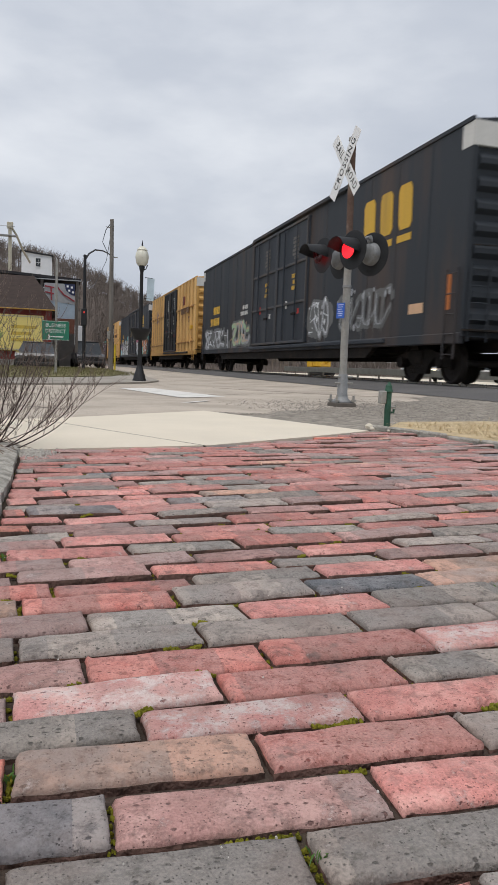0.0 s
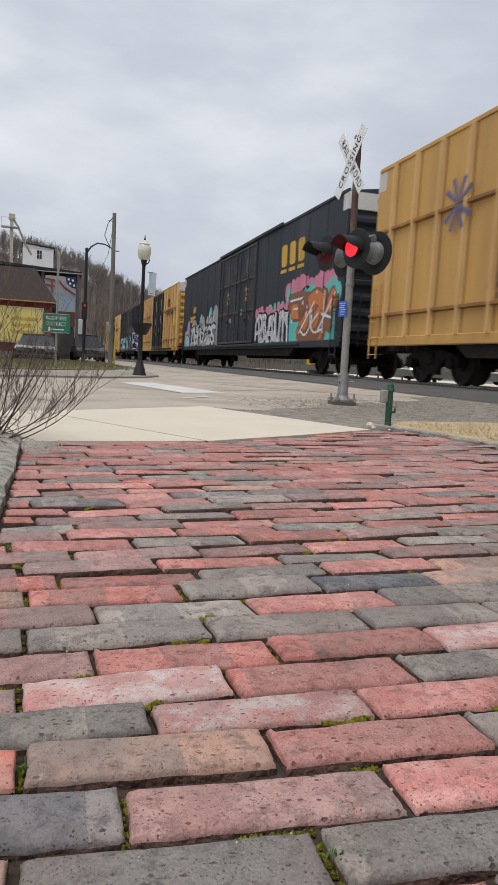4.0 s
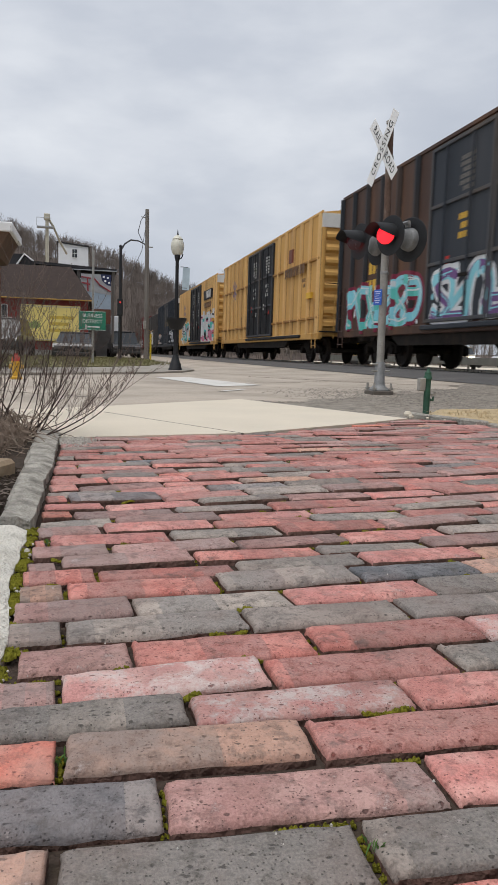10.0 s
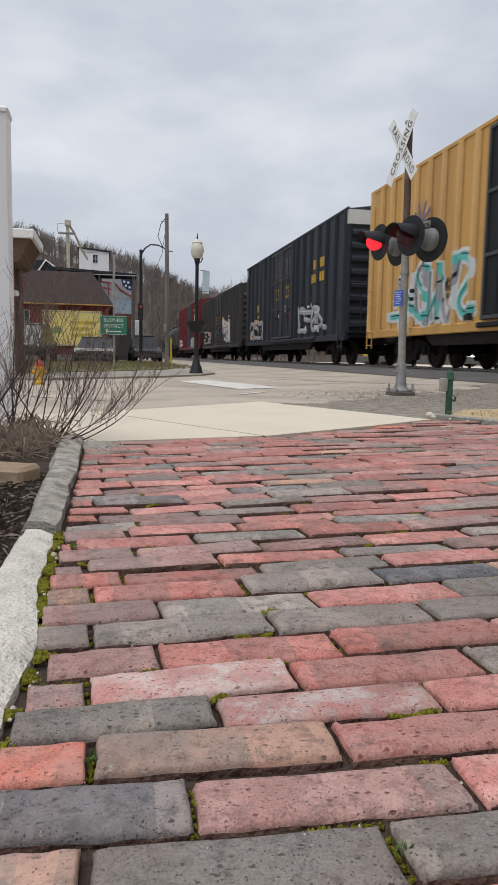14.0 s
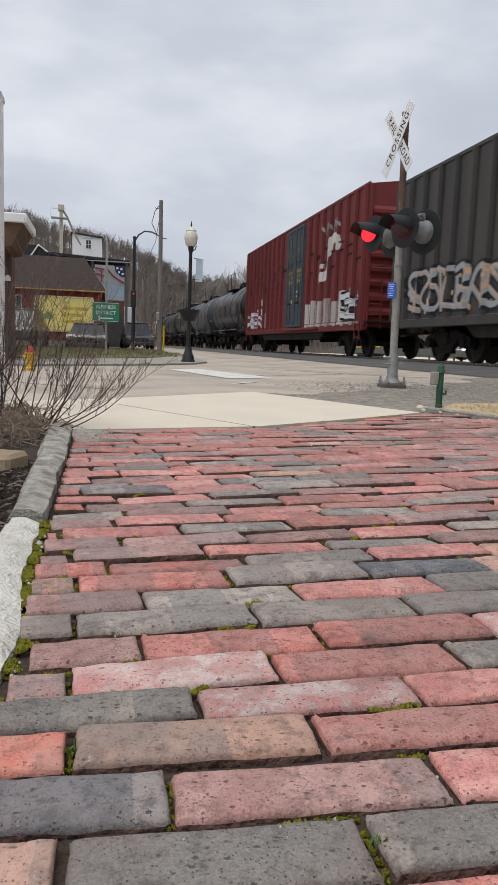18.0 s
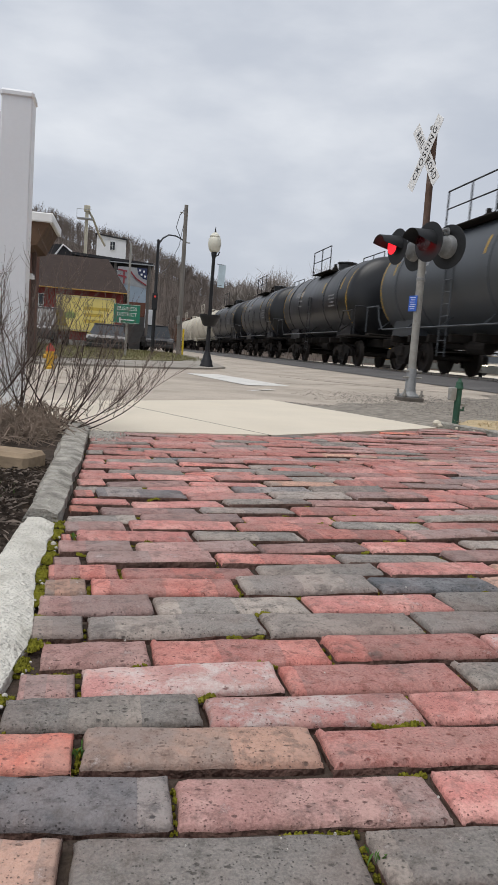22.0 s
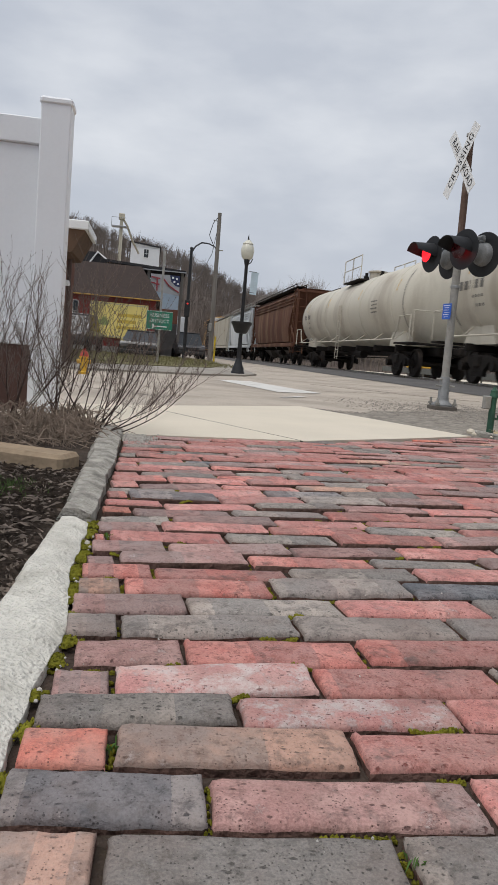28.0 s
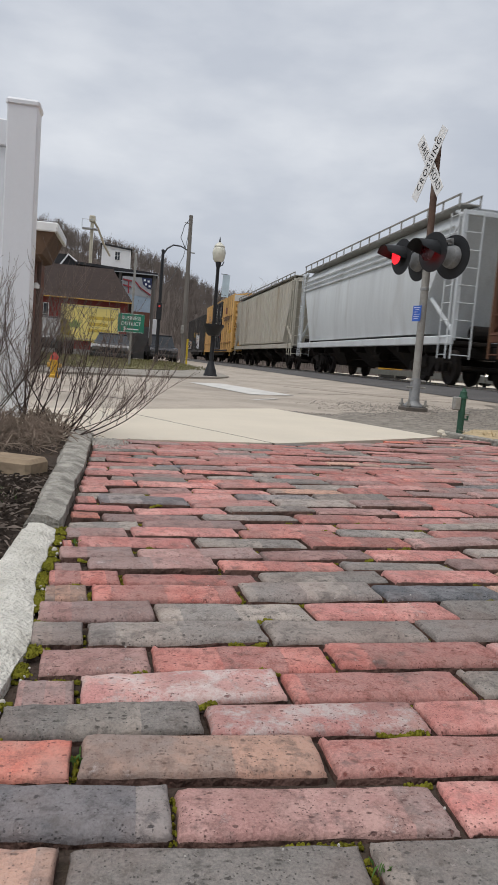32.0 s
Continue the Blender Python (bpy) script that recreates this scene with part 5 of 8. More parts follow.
b = part("notice", Form().box(-0.003, 0.003, -0.075, 0.075, -0.095, 0.095, 0.002), BLUE_SIGN, signal, "small blue emergency notice", at=pose(-0.07, 0.02, 1.18, 0, 0, 18))
f = Form()
for k in range(6):
    f.box(-0.0045, -0.003, -0.055 + 0.012 * (k % 3), 0.055 - 0.015 * (k % 2), 0.068 - k * 0.027, 0.074 - k * 0.027)
part("small_print", f, WHITE_PAINT, b)

# ---- short green post by the verge ----
GREEN_PIPE = mat("green_painted_pipe", (0.035, 0.095, 0.062), 0.6, 0.1, 0.3, 14, 0.15, dirt=(0.16, 0.15, 0.12), dirt_amt=0.3)
stub = thing("marker_post", "short green steel post with a small grey box", "post", pose(2.43, 4.98, 0))
part("post", Form().lathe((0, 0, -0.03), [(0.024, 0), (0.024, 0.27), (0.021, 0.29)], 12), GREEN_PIPE, stub, "flaking green pipe", True)
part("cap", Form().lathe((0, 0, 0.235), [(0.022, 0), (0.031, 0.006), (0.031, 0.022), (0.025, 0.03), (0.025, 0.055), (0.012, 0.068), (0.010, 0.085)], 12), GREEN_PIPE, stub, smooth=True)
part("side_valve", Form().tube([(0.018, 0, 0.09), (0.05, 0, 0.09), (0.05, 0, 0.115)], 0.009, 6), GREEN_PIPE, stub)
part("side_bracket", Form().tube([(0.02, 0, 0.13), (0.062, 0.0, 0.13), (0.064, 0, 0.145)], 0.008, 6), STEEL, stub)
part("meter_box", Form().box(-0.074, -0.024, -0.026, 0.022, 0.155, 0.25, 0.006), STEEL, stub, "small grey metal box")

# ---- street lamp with hanging planter ----
GLOBE = mat("frosted_lamp_globe", (0.66, 0.64, 0.54), 0.3, 0, 0.08, 10, 0.05)
FABRIC = mat("pale_blue_banner", (0.55, 0.66, 0.72), 0.8, 0, 0.15, 6, 0.1)
lampost = thing("street_lamp", "black cast-iron street lamp with frosted globe and planter", "street lamp", pose(1.85, 15.9, -0.02))
part("base", Form().lathe((0, 0, 0), [(0.15, 0), (0.15, 0.06), (0.13, 0.09), (0.125, 0.16), (0.10, 0.20), (0.075, 0.30), (0.055, 0.36)], 16), BLACK_IRON, lampost, smooth=True)
part("pole", Form().lathe((0, 0, 0.34), [(0.05, 0), (0.042, 0.5), (0.036, 2.0), (0.05, 2.05), (0.065, 2.12), (0.05, 2.16)], 14), BLACK_IRON, lampost, smooth=True)
part("globe", Form().lathe((0, 0, 2.48), [(0.085, 0), (0.12, 0.05), (0.145, 0.18), (0.13, 0.27), (0.105, 0.31)], 18), GLOBE, lampost, "frosted glass globe", True)
part("globe_cap", Form().lathe((0, 0, 2.79), [(0.11, 0), (0.115, 0.02), (0.07, 0.07), (0.03, 0.10)], 16), GLOBE, lampost, "cream cap", True)
part("finial", Form().lathe((0, 0, 2.88), [(0.015, 0), (0.02, 0.03), (0.01, 0.08), (0.004, 0.13)], 8), BLACK_IRON, lampost)
part("planter", Form().lathe((0, 0, 0.90), [(0.10, 0), (0.14, 0.03), (0.20, 0.17), (0.225, 0.20), (0.225, 0.25), (0.19, 0.25)], 18), BLACK_IRON, lampost, "black bowl planter ringing the pole", True)
part("outlet_arm", Form().tube([(0.02, 0, 2.38), (0.09, 0, 2.42), (0.12, 0, 2.5)], 0.012, 6), BLACK_IRON, lampost)
bn = part("banner", Form().box(0.055, 0.215, -0.004, 0.004, 1.76, 2.24, 0.001), FABRIC, lampost, "narrow faded blue banner", at=pose(0, 0, 0, 0, 2, 12))
for z in (1.80, 2.24):
    part("banner_rod", Form().tube([(0, 0, z), (0.17, 0, z)], 0.007, 5), BLACK_IRON, bn)

# ---- poles, wires, signs ----
pole = thing("utility_pole", "tall grey weathered wooden utility pole", "utility pole", pose(2.90, 37.5, 0))
part("shaft", Form().tube([(0, 0, -0.1), (-0.03, 0, 3.5), (-0.06, 0, 7.42)], 0.125, 12, 0.095), WOOD_POLE, pole, smooth=True)
part("guard", Form().tube([(0.20, -0.05, 0), (0.19, -0.05, 1.3)], 0.05, 8), mat("yellow_plastic_guard", (0.62, 0.45, 0.03), 0.6), pole, "yellow plastic cable guard")
part("bracket", Form().tube([(-0.05, 0, 5.6), (0.25, 0, 5.6)], 0.03, 6), STEEL, pole)
part("bracket", Form().tube([(-0.05, 0, 7.0), (-0.35, 0, 7.05)], 0.02, 6), STEEL, pole)
part("meter", Form().box(-0.2, -0.05, -0.2, -0.08, 1.55, 1.95, 0.02), STEEL, pole)
part("cable", Form().tube([(-0.06, 0, 7.3), (-0.35, 0, 6.9), (-0.5, 0, 6.3), (-0.25, 0, 5.8), (-0.06, 0, 5.6)], 0.018, 5), BLACK_IRON, pole)
part("cable", Form().tube([(-0.06, 0, 7.0), (-0.3, 0, 5.4), (-0.9, -1.2, 4.1), (-1.4, -3.4, 3.6)], 0.013, 5), BLACK_IRON, pole)
mastarm = thing("street_light", "black steel street light with a curved arm", "street light", pose(1.42, 34, 0))
part("shaft", Form().tube([(0, 0, 0), (0, 0, 5.05)], 0.085, 10, 0.065), BLACK_IRON, mastarm, smooth=True)
part("arm", Form().tube([(0, 0, 4.9), (0.2, 0.4, 5.25), (0.5, 1.0, 5.52), (0.9, 1.8, 5.62), (1.25, 2.6, 5.60)], 0.04, 8, 0.03), BLACK_IRON, mastarm)
part("cap", Form().lathe((0, 0, 5.04), [(0.08, 0), (0.08, 0.06), (0.02, 0.1)], 10), BLACK_IRON, mastarm)
RED_LIGHT = glow("red_traffic_light", (0.7, 0.04, 0.03), 0.35)
head = new("signal_head")
head.parent = mastarm
head.matrix_basis = pose(-0.02, -0.22, 2.35)
part("case", Form().box(-0.12, 0.12, -0.08, 0.08, -0.38, 0.38, 0.02), BLACK_IRON, head)
part("red_light", Form().lathe((0, -0.09, 0.22), [(0.01, -0.01), (0.045, 0.0), (0.045, 0.01)], 14, "y"), RED_LIGHT, head, "lit red traffic light")
GREEN_SIGN = mat("green_road_sign", (0.02, 0.20, 0.12), 0.45, 0, 0.12, 5, 0.0)
sgn = thing("road_sign", "green and white business district road sign", "sign", pose(0.12, 20.0, 0, 0, 0, -4))
part("post", Form().box(-0.03, 0.03, -0.02, 0.02, -0.05, 3.0, 0.006), STEEL, sgn, "grey steel sign post")
pl = part("panel", Form().box(-0.345, 0.345, -0.006, 0.006, -0.25, 0.25, 0.003), GREEN_SIGN, sgn, at=pose(-0.01, -0.035, 1.16))
for k, txt in enumerate(("BUSINESS", "DISTRICT")):
    letters("lettering", txt, 0.135, WHITE_PAINT, pl, pose(0, -0.008, 0.13 - 0.15 * k, 90, 0, 0), depth=0.001, width=0.92)
part("arrow", Form().box(-0.16, 0.2, -0.009, -0.006, -0.175, -0.145).side([(-0.009, -0.22), (-0.006, -0.22), (-0.006, -0.10), (-0.009, -0.10)], -0.19, -0.15), WHITE_PAINT, pl)
for z in (-0.243, 0.235):
    part("border", Form().box(-0.335, 0.335, -0.008, -0.006, z, z + 0.008), WHITE_PAINT, pl)
hyd = thing("fire_hydrant", "small yellow fire hydrant with a red cap", "hydrant", pose(-0.90, 9.8, 0))
HYD = mat("yellow_hydrant_paint", (0.62, 0.36, 0.03), 0.5, 0, 0.2, 14)
part("barrel", Form().lathe((0, 0, -0.02), [(0.075, 0), (0.075, 0.03), (0.05, 0.04), (0.05, 0.20), (0.065, 0.21), (0.065, 0.23)], 14), HYD, hyd, smooth=True)
part("bonnet", Form().lathe((0, 0, 0.21), [(0.06, 0), (0.05, 0.05), (0.02, 0.08), (0.02, 0.10)], 12), mat("red_hydrant_paint", (0.45, 0.05, 0.03), 0.5), hyd, "red bonnet", True)
for s in (-1, 1):
    part("nozzle", Form().ring((s * 0.04, 0, 0.14), (s * 0.09, 0, 0.14), 0.028, n=10), HYD, hyd)

# ---- white vinyl fence with corner post ----
fence = thing("vinyl_fence", "white vinyl privacy fence ending in a capped post", "fence", pose(-0.570, 3.95, -0.018))
part("post", Form().box(-0.0735, 0.0735, -0.0735, 0.0735, -0.02, 1.555, 0.006), VINYL, fence)
part("post_cap", Form().box(-0.081, 0.081, -0.081, 0.081, 1.545, 1.585, 0.012), VINYL, fence)
for z0, z1 in ((1.36, 1.49), (0.36, 0.48)):
    part("rail", Form().box(-2.4, -0.066, -0.03, 0.03, z0, z1, 0.006), VINYL, fence)
part("kick_board", Form().box(-2.4, -0.066, -0.012, 0.012, 0.0, 0.36, 0.003), mat("brown_board", (0.10, 0.055, 0.045), 0.8, 0, 0.25, 6), fence, "brown lower board")
part("panel", Form().box(-2.4, -0.066, -0.012, 0.012, 0.48, 1.36, 0.003), VINYL, fence)

# ---- far kerbed island ----
f = Form()
f.slab([(-9, 11.3), (-1.1, 11.3), (0.9, 13.4), (1.9, 15.1), (2.4, 16.8), (2.9, 24), (3.25, 33), (3.4, 46), (-9, 46)], -0.05, 0.012)
solid("pavement_island", f, mat("old_grey_concrete", (0.33, 0.30, 0.26), 0.9, 0, 0.2, 1.5, 0.3, 40, dirt=(0.22, 0.20, 0.17), dirt_amt=0.4), "old concrete pavement at the street corner", "pavement", kind="structure")
f = Form()
f.slab([(-9, 14.5), (-1.2, 14.6), (0.4, 17.2), (1.6, 20.0), (2.5, 26), (2.95, 36), (2.95, 44), (-9, 44)], 0.0, 0.03)
solid("lawn", f, GRASS_GROUND, "thin greening lawn on the corner", "grass", kind="structure")
f = Form()
rg = random.Random(21)
for i in range(7000):
    y = rg.uniform(14.8, 40)
    x = rg.uniform(-4.5, 2.7)
    if x > -1.2 + (y - 14.6) * 0.55 or x > 2.8:
        continue
    h, a = rg.uniform(0.04, 0.12), rg.uniform(0, 6.3)
    f.add([(x - 0.01 * math.cos(a), y - 0.01 * math.sin(a), 0.025), (x + 0.01 * math.cos(a), y + 0.01 * math.sin(a), 0.025), (x + rg.gauss(0, 0.03), y + rg.gauss(0, 0.03), 0.03 + h)], [(0, 1, 2)])
tagged(part("lawn_grass", f, GRASS_GROUND, None), "sparse green and straw grass", "grass", kind="stuff")


# ---- bare shrubs and dead stalks in the bed ----
def shrub(name, label, base, stems, seed):
    """Stems given as (azimuth, degrees off upright, length) that bow upwards, with hair-thin twigs rising from them."""
    rg = random.Random(seed)
    bush = thing(name, label, "shrub", pose(*base))
    buds, UP = Form(), Vector((0, 0, 1))

    def wander(p, d, l, n, lift, sway):
        pts = [p.copy()]
        for k in range(n):
            d = (d + UP * lift + Vector((rg.gauss(0, sway), rg.gauss(0, sway), rg.gauss(0, sway * 0.7)))).normalized()
            p = p + d * l / n
            pts.append(p.copy())
        return pts, d

    def twig(f, p, d, l, r, depth):
        pts, d = wander(p, d, l, 5, 0.05, 0.11)
        f.tube(pts, r, 3, r * 0.45, 1)
        for q in pts[2:]:
            buds.ring(q, q + Vector((rg.gauss(0, 0.002), rg.gauss(0, 0.002), 0.004)), 0.0013, 0.0006, 4)
        if depth:
            for q in pts[1:5]:
                if rg.random() < 0.62:
                    twig(f, q, (d * 0.7 + UP * 0.35 + Vector((rg.gauss(0, 0.5), rg.gauss(0, 0.4), rg.gauss(0, 0.2)))).normalized(), l * rg.uniform(0.3, 0.6), r * 0.75, depth - 1)
    for az, tilt, length in stems:
        f = Form()
        a, t = radians(az + rg.uniform(-6, 6)), radians(tilt)
        d = Vector((math.cos(a) * math.sin(t), math.sin(a) * math.sin(t), math.cos(t)))
        r = rg.uniform(0.0022, 0.0040)
        pts, d = wander(Vector((rg.gauss(0, 0.035), rg.gauss(0, 0.06), 0)), d, length * rg.uniform(0.95, 1.1), 10, 0.07, 0.055)
        f.tube(pts, r, 6, r * 0.3)
        for k in range(3, 11):
            for turn in range(rg.choice((1, 1, 2, 2))):
                way = (pts[k] - pts[k - 1]).normalized()
                nd = (way * 0.55 + UP * 0.65 + Vector((rg.gauss(0, 0.38), rg.gauss(0, 0.32), rg.gauss(0, 0.15)))).normalized()
                twig(f, pts[k], nd, length * rg.uniform(0.16, 0.42), rg.uniform(0.0008, 0.0014), 1)
        part("branch", f, [STEM, TWIG], bush)
    tagged(part("winter_bud", buds, BUD, bush, "grey winter buds"), kind="stuff")
    return bush


STEM = mat("dark_shrub_bark", (0.065, 0.047, 0.041), 0.85, 0, 0.35, 14, 0.2)
shrub("bare_shrub", "leafless twiggy shrub spreading over the kerb", (-0.24, 3.22, 0), ((-6, 76, 0.50), (8, 70, 0.52), (-14, 62, 0.44), (4, 54, 0.46), (10, 42, 0.50), (-20, 36, 0.50), (12, 28, 0.52), (-35, 24, 0.5), (35, 50, 0.4), (10, 16, 0.54), (-2, 80, 0.46), (0, 48, 0.50), (-25, 56, 0.4)), 31)
shrub("bare_shrub", "leafless twiggy shrub beside the stone kerb", (-0.36, 3.30, 0), ((170, 30, 0.5), (190, 46, 0.46), (100, 20, 0.52), (60, 24, 0.56), (0, 24, 0.60), (-50, 34, 0.46), (30, 40, 0.5), (140, 14, 0.6)), 36)
shrub("bare_shrub", "tall leafless shrub with one whip rising above the rest", (-0.42, 3.40, 0), ((0, 22, 0.66), (20, 26, 0.56), (40, 42, 0.5), (-60, 30, 0.46), (120, 40, 0.46), (-20, 30, 0.56), (150, 20, 0.62), (185, 40, 0.5)), 32)
shrub("bare_shrub", "leafless grey-brown shrub before the white fence", (-0.60, 3.3, 0), ((10, 30, 0.54), (0, 46, 0.52), (-40, 34, 0.44), (30, 56, 0.45), (-20, 16, 0.52), (-90, 38, 0.4), (175, 30, 0.5), (195, 50, 0.5), (90, 12, 0.54), (0, 62, 0.48), (15, 40, 0.5)), 33)
shrub("bare_shrub", "leafless grey-brown shrub before the white fence", (-0.84, 3.2, 0), ((10, 30, 0.54), (-10, 48, 0.5), (-30, 18, 0.52), (-100, 38, 0.42), (170, 24, 0.54), (-60, 44, 0.44), (0, 8, 0.54), (5, 60, 0.46), (30, 36, 0.5)), 34)
shrub("bare_shrub", "wide leafless shrub deeper in the bed", (-1.15, 3.3, 0), ((10, 38, 0.55), (0, 18, 0.56), (180, 28, 0.5), (-30, 52, 0.44), (20, 24, 0.55), (0, 58, 0.5)), 35)
f = Form()
rg = random.Random(40)
for i in range(2300):
    cx, cy = rg.choice(((-0.36, 2.95), (-0.55, 3.15), (-0.75, 2.95), (-0.95, 3.1), (-1.2, 3.0), (-0.33, 3.25), (-1.5, 3.1)))
    x, y = cx + rg.gauss(0, 0.10), cy + rg.gauss(0, 0.14)
    if x > -0.245:
        continue
    a, l = rg.uniform(0, 6.3), rg.uniform(0.04, 0.16)
    h = 0.01 + 0.11 * rg.random() ** 1.6
    c, s = math.cos(a), math.sin(a)
    b, e = rg.gauss(0, 0.02), rg.gauss(0, 0.03)
    f.tube([(x, y, -0.01), (x + c * l * 0.3 + b, y + s * l * 0.3, h * 0.8), (x + c * l * 0.6, y + s * l * 0.6 + b, h), (x + c * l + e, y + s * l - e, h * rg.uniform(0.0, 0.9))], rg.uniform(0.0009, 0.0022), 3)
tagged(part("dead_stalks", f, DEAD_LEAF, None), "tangle of brown dead stalks under the shrubs", "dead plants", kind="stuff")
f = Form()
for i in range(500):
    x, y = -0.40 + rg.gauss(0, 0.05), 1.90 + rg.gauss(0, 0.05)
    a, l, h = rg.uniform(0, 6.3), rg.uniform(0.008, 0.022), rg.uniform(0.005, 0.02)
    f.add([(x, y, -0.01), (x + 0.004, y, -0.01), (x + math.cos(a) * l, y + math.sin(a) * l, h)], [(0, 1, 2)])
tagged(part("green_weeds", f, mat("dull_green_weeds", (0.075, 0.115, 0.04), 0.9, 0, 0.4, 40), None), "low green weeds in the mulch", "weeds", kind="stuff")
f = Form()
for i in range(160):
    x, y = -0.06 + rg.gauss(0, 0.035), 3.12 + rg.gauss(0, 0.04)
    r = rg.uniform(0.004, 0.010)
    f.ring((x, y, 0.0), (x, y, r), r, r * 0.5, 5)
tagged(part("pale_gravel", f, mat("pale_pebbles", (0.48, 0.45, 0.40), 0.9, 0, 0.3, 20), None), "pale pebbles spilled by the kerb", "gravel", kind="stuff")


# ---- buildings across the street ----
RED_WALL = mat("red_painted_wall", (0.25, 0.045, 0.04), 0.8, 0, 0.2, 2, 0.1, 20, dirt=(0.11, 0.05, 0.04), dirt_amt=0.3)
ROOF_BROWN = mat("dark_brown_shingles", (0.055, 0.041, 0.036), 0.95, 0, 0.3, 4, 0.4, 25)
ROOF_DARK = mat("dark_grey_roofing", (0.045, 0.045, 0.048), 0.9, 0, 0.25, 3, 0.2)
CREAM = mat("cream_trim_paint", (0.58, 0.52, 0.40), 0.7, 0, 0.12, 3)
GOLD = mat("gold_trim_paint", (0.50, 0.28, 0.06), 0.6, 0, 0.15, 4)
SIGN_YELLOW = mat("yellow_sign_board", (0.84, 0.69, 0.24), 0.6, 0, 0.06, 2, 0.02)
LEAF_PAINT = mat("green_painted_leaves", (0.30, 0.36, 0.13), 0.7, 0, 0.25, 6)
BRICK_WALL = mat("dark_red_brickwork", (0.16, 0.075, 0.055), 0.9, 0, 0.25, 8, 0.3, 40)
SIDING = mat("white_siding", (0.72, 0.73, 0.74), 0.7, 0, 0.06, 2, 0.05)
WINDOW = mat("dark_window_glass", (0.03, 0.035, 0.04), 0.12, 0, 0.1, 2, 0.0)
GREY_METAL = mat("grey_sheet_metal", (0.36, 0.37, 0.38), 0.55, 0.2, 0.15, 2, 0.05)
BUFF = mat("buff_painted_steel", (0.50, 0.46, 0.36), 0.7, 0, 0.15, 4)


def window(parent, x, y, z, w, h, name="window"):
    """A framed sash window on a wall that faces -y."""
    wd = new(name)
    wd.parent = parent
    wd.matrix_basis = pose(x, y, z)
    part("pane", Form().box(-w / 2, w / 2, -0.01, 0.02, -h / 2, h / 2), WINDOW, wd)
    f = Form()
    t = 0.06 * min(1.5, w)
    f.box(-w / 2 - t, w / 2 + t, -0.05, 0.0, h / 2, h / 2 + t).box(-w / 2 - t, w / 2 + t, -0.07, 0.0, -h / 2 - t, -h / 2)
    f.box(-w / 2 - t, -w / 2, -0.05, 0.0, -h / 2, h / 2).box(w / 2, w / 2 + t, -0.05, 0.0, -h / 2, h / 2)
    f.box(-w / 2, w / 2, -0.04, 0.0, -t / 3, t / 3).box(-t / 3, t / 3, -0.035, 0.0, -h / 2, h / 2)
    part("frame", f, WHITE_PAINT, wd)


store = thing("red_store", "red building with brown shingle roof and yellow sign board", "building", pose(0, 40, 0))
part("wall", Form().box(-10, 0.0, 0, 9, 0, 3.0, 0.02), RED_WALL, store)
f = Form()
f.add([(-10.3, -0.35, 2.98), (0.25, -0.35, 2.98), (0.25, 9.3, 2.98), (-10.3, 9.3, 2.98), (-9.0, 3.0, 5.0), (-0.95, 3.0, 5.0)], [(0, 1, 5, 4), (1, 2, 5), (2, 3, 4, 5), (3, 0, 4), (0, 3, 2, 1)])
part("roof", f, ROOF_BROWN, store, "brown shingle hip roof")
part("eaves_trim", Form().box(-10.3, 0.28, -0.40, -0.34, 2.93, 2.99, 0.01), GOLD, store, "gold eaves trim")
part("plinth", Form().box(-10, 0.04, -0.05, 0.05, 0, 0.35, 0.01), mat("grey_plinth", (0.3, 0.29, 0.27)), store)
window(store, -4.35, -0.02, 2.05, 0.5, 1.1)
window(store, -6.2, -0.02, 1.9, 0.8, 1.2)
bd = part("sign_board", Form().box(-3.44, -0.40, -0.22, -0.12, 0.80, 2.66, 0.03), SIGN_YELLOW, store, "large yellow sign board")
f = Form()
f.box(-3.40, -0.44, -0.235, -0.22, 2.56, 2.60).box(-3.40, -0.44, -0.235, -0.22, 0.86, 0.90).box(-3.40, -3.36, -0.235, -0.22, 0.9, 2.56).box(-0.48, -0.44, -0.235, -0.22, 0.9, 2.56)
part("border_line", f, CREAM, bd)
f = Form()
rg = random.Random(3)
for k in range(9):
    a = radians(20 + 17 * k)
    l = rg.uniform(0.35, 0.6)
    c, s = math.cos(a), math.sin(a)
    f.add([(-2.75, -0.226, 1.45), (-2.75 + 0.5 * l * c - 0.08 * s, -0.228, 1.45 + 0.5 * l * s + 0.08 * c), (-2.75 + l * c, -0.226, 1.45 + l * s), (-2.75 + 0.5 * l * c + 0.08 * s, -0.228, 1.45 + 0.5 * l * s - 0.08 * c)], [(0, 1, 2, 3)])
part("leaf_emblem", f, LEAF_PAINT, bd, "painted green leaf emblem")
f = Form()
for k, w in enumerate((1.3, 1.0, 1.15)):
    f.box(-2.0, -2.0 + w, -0.228, -0.222, 1.95 - 0.33 * k, 2.12 - 0.33 * k)
part("faded_lettering", f, mat("faded_tan_lettering", (0.62, 0.44, 0.08)), bd, "faded tan lettering bars")

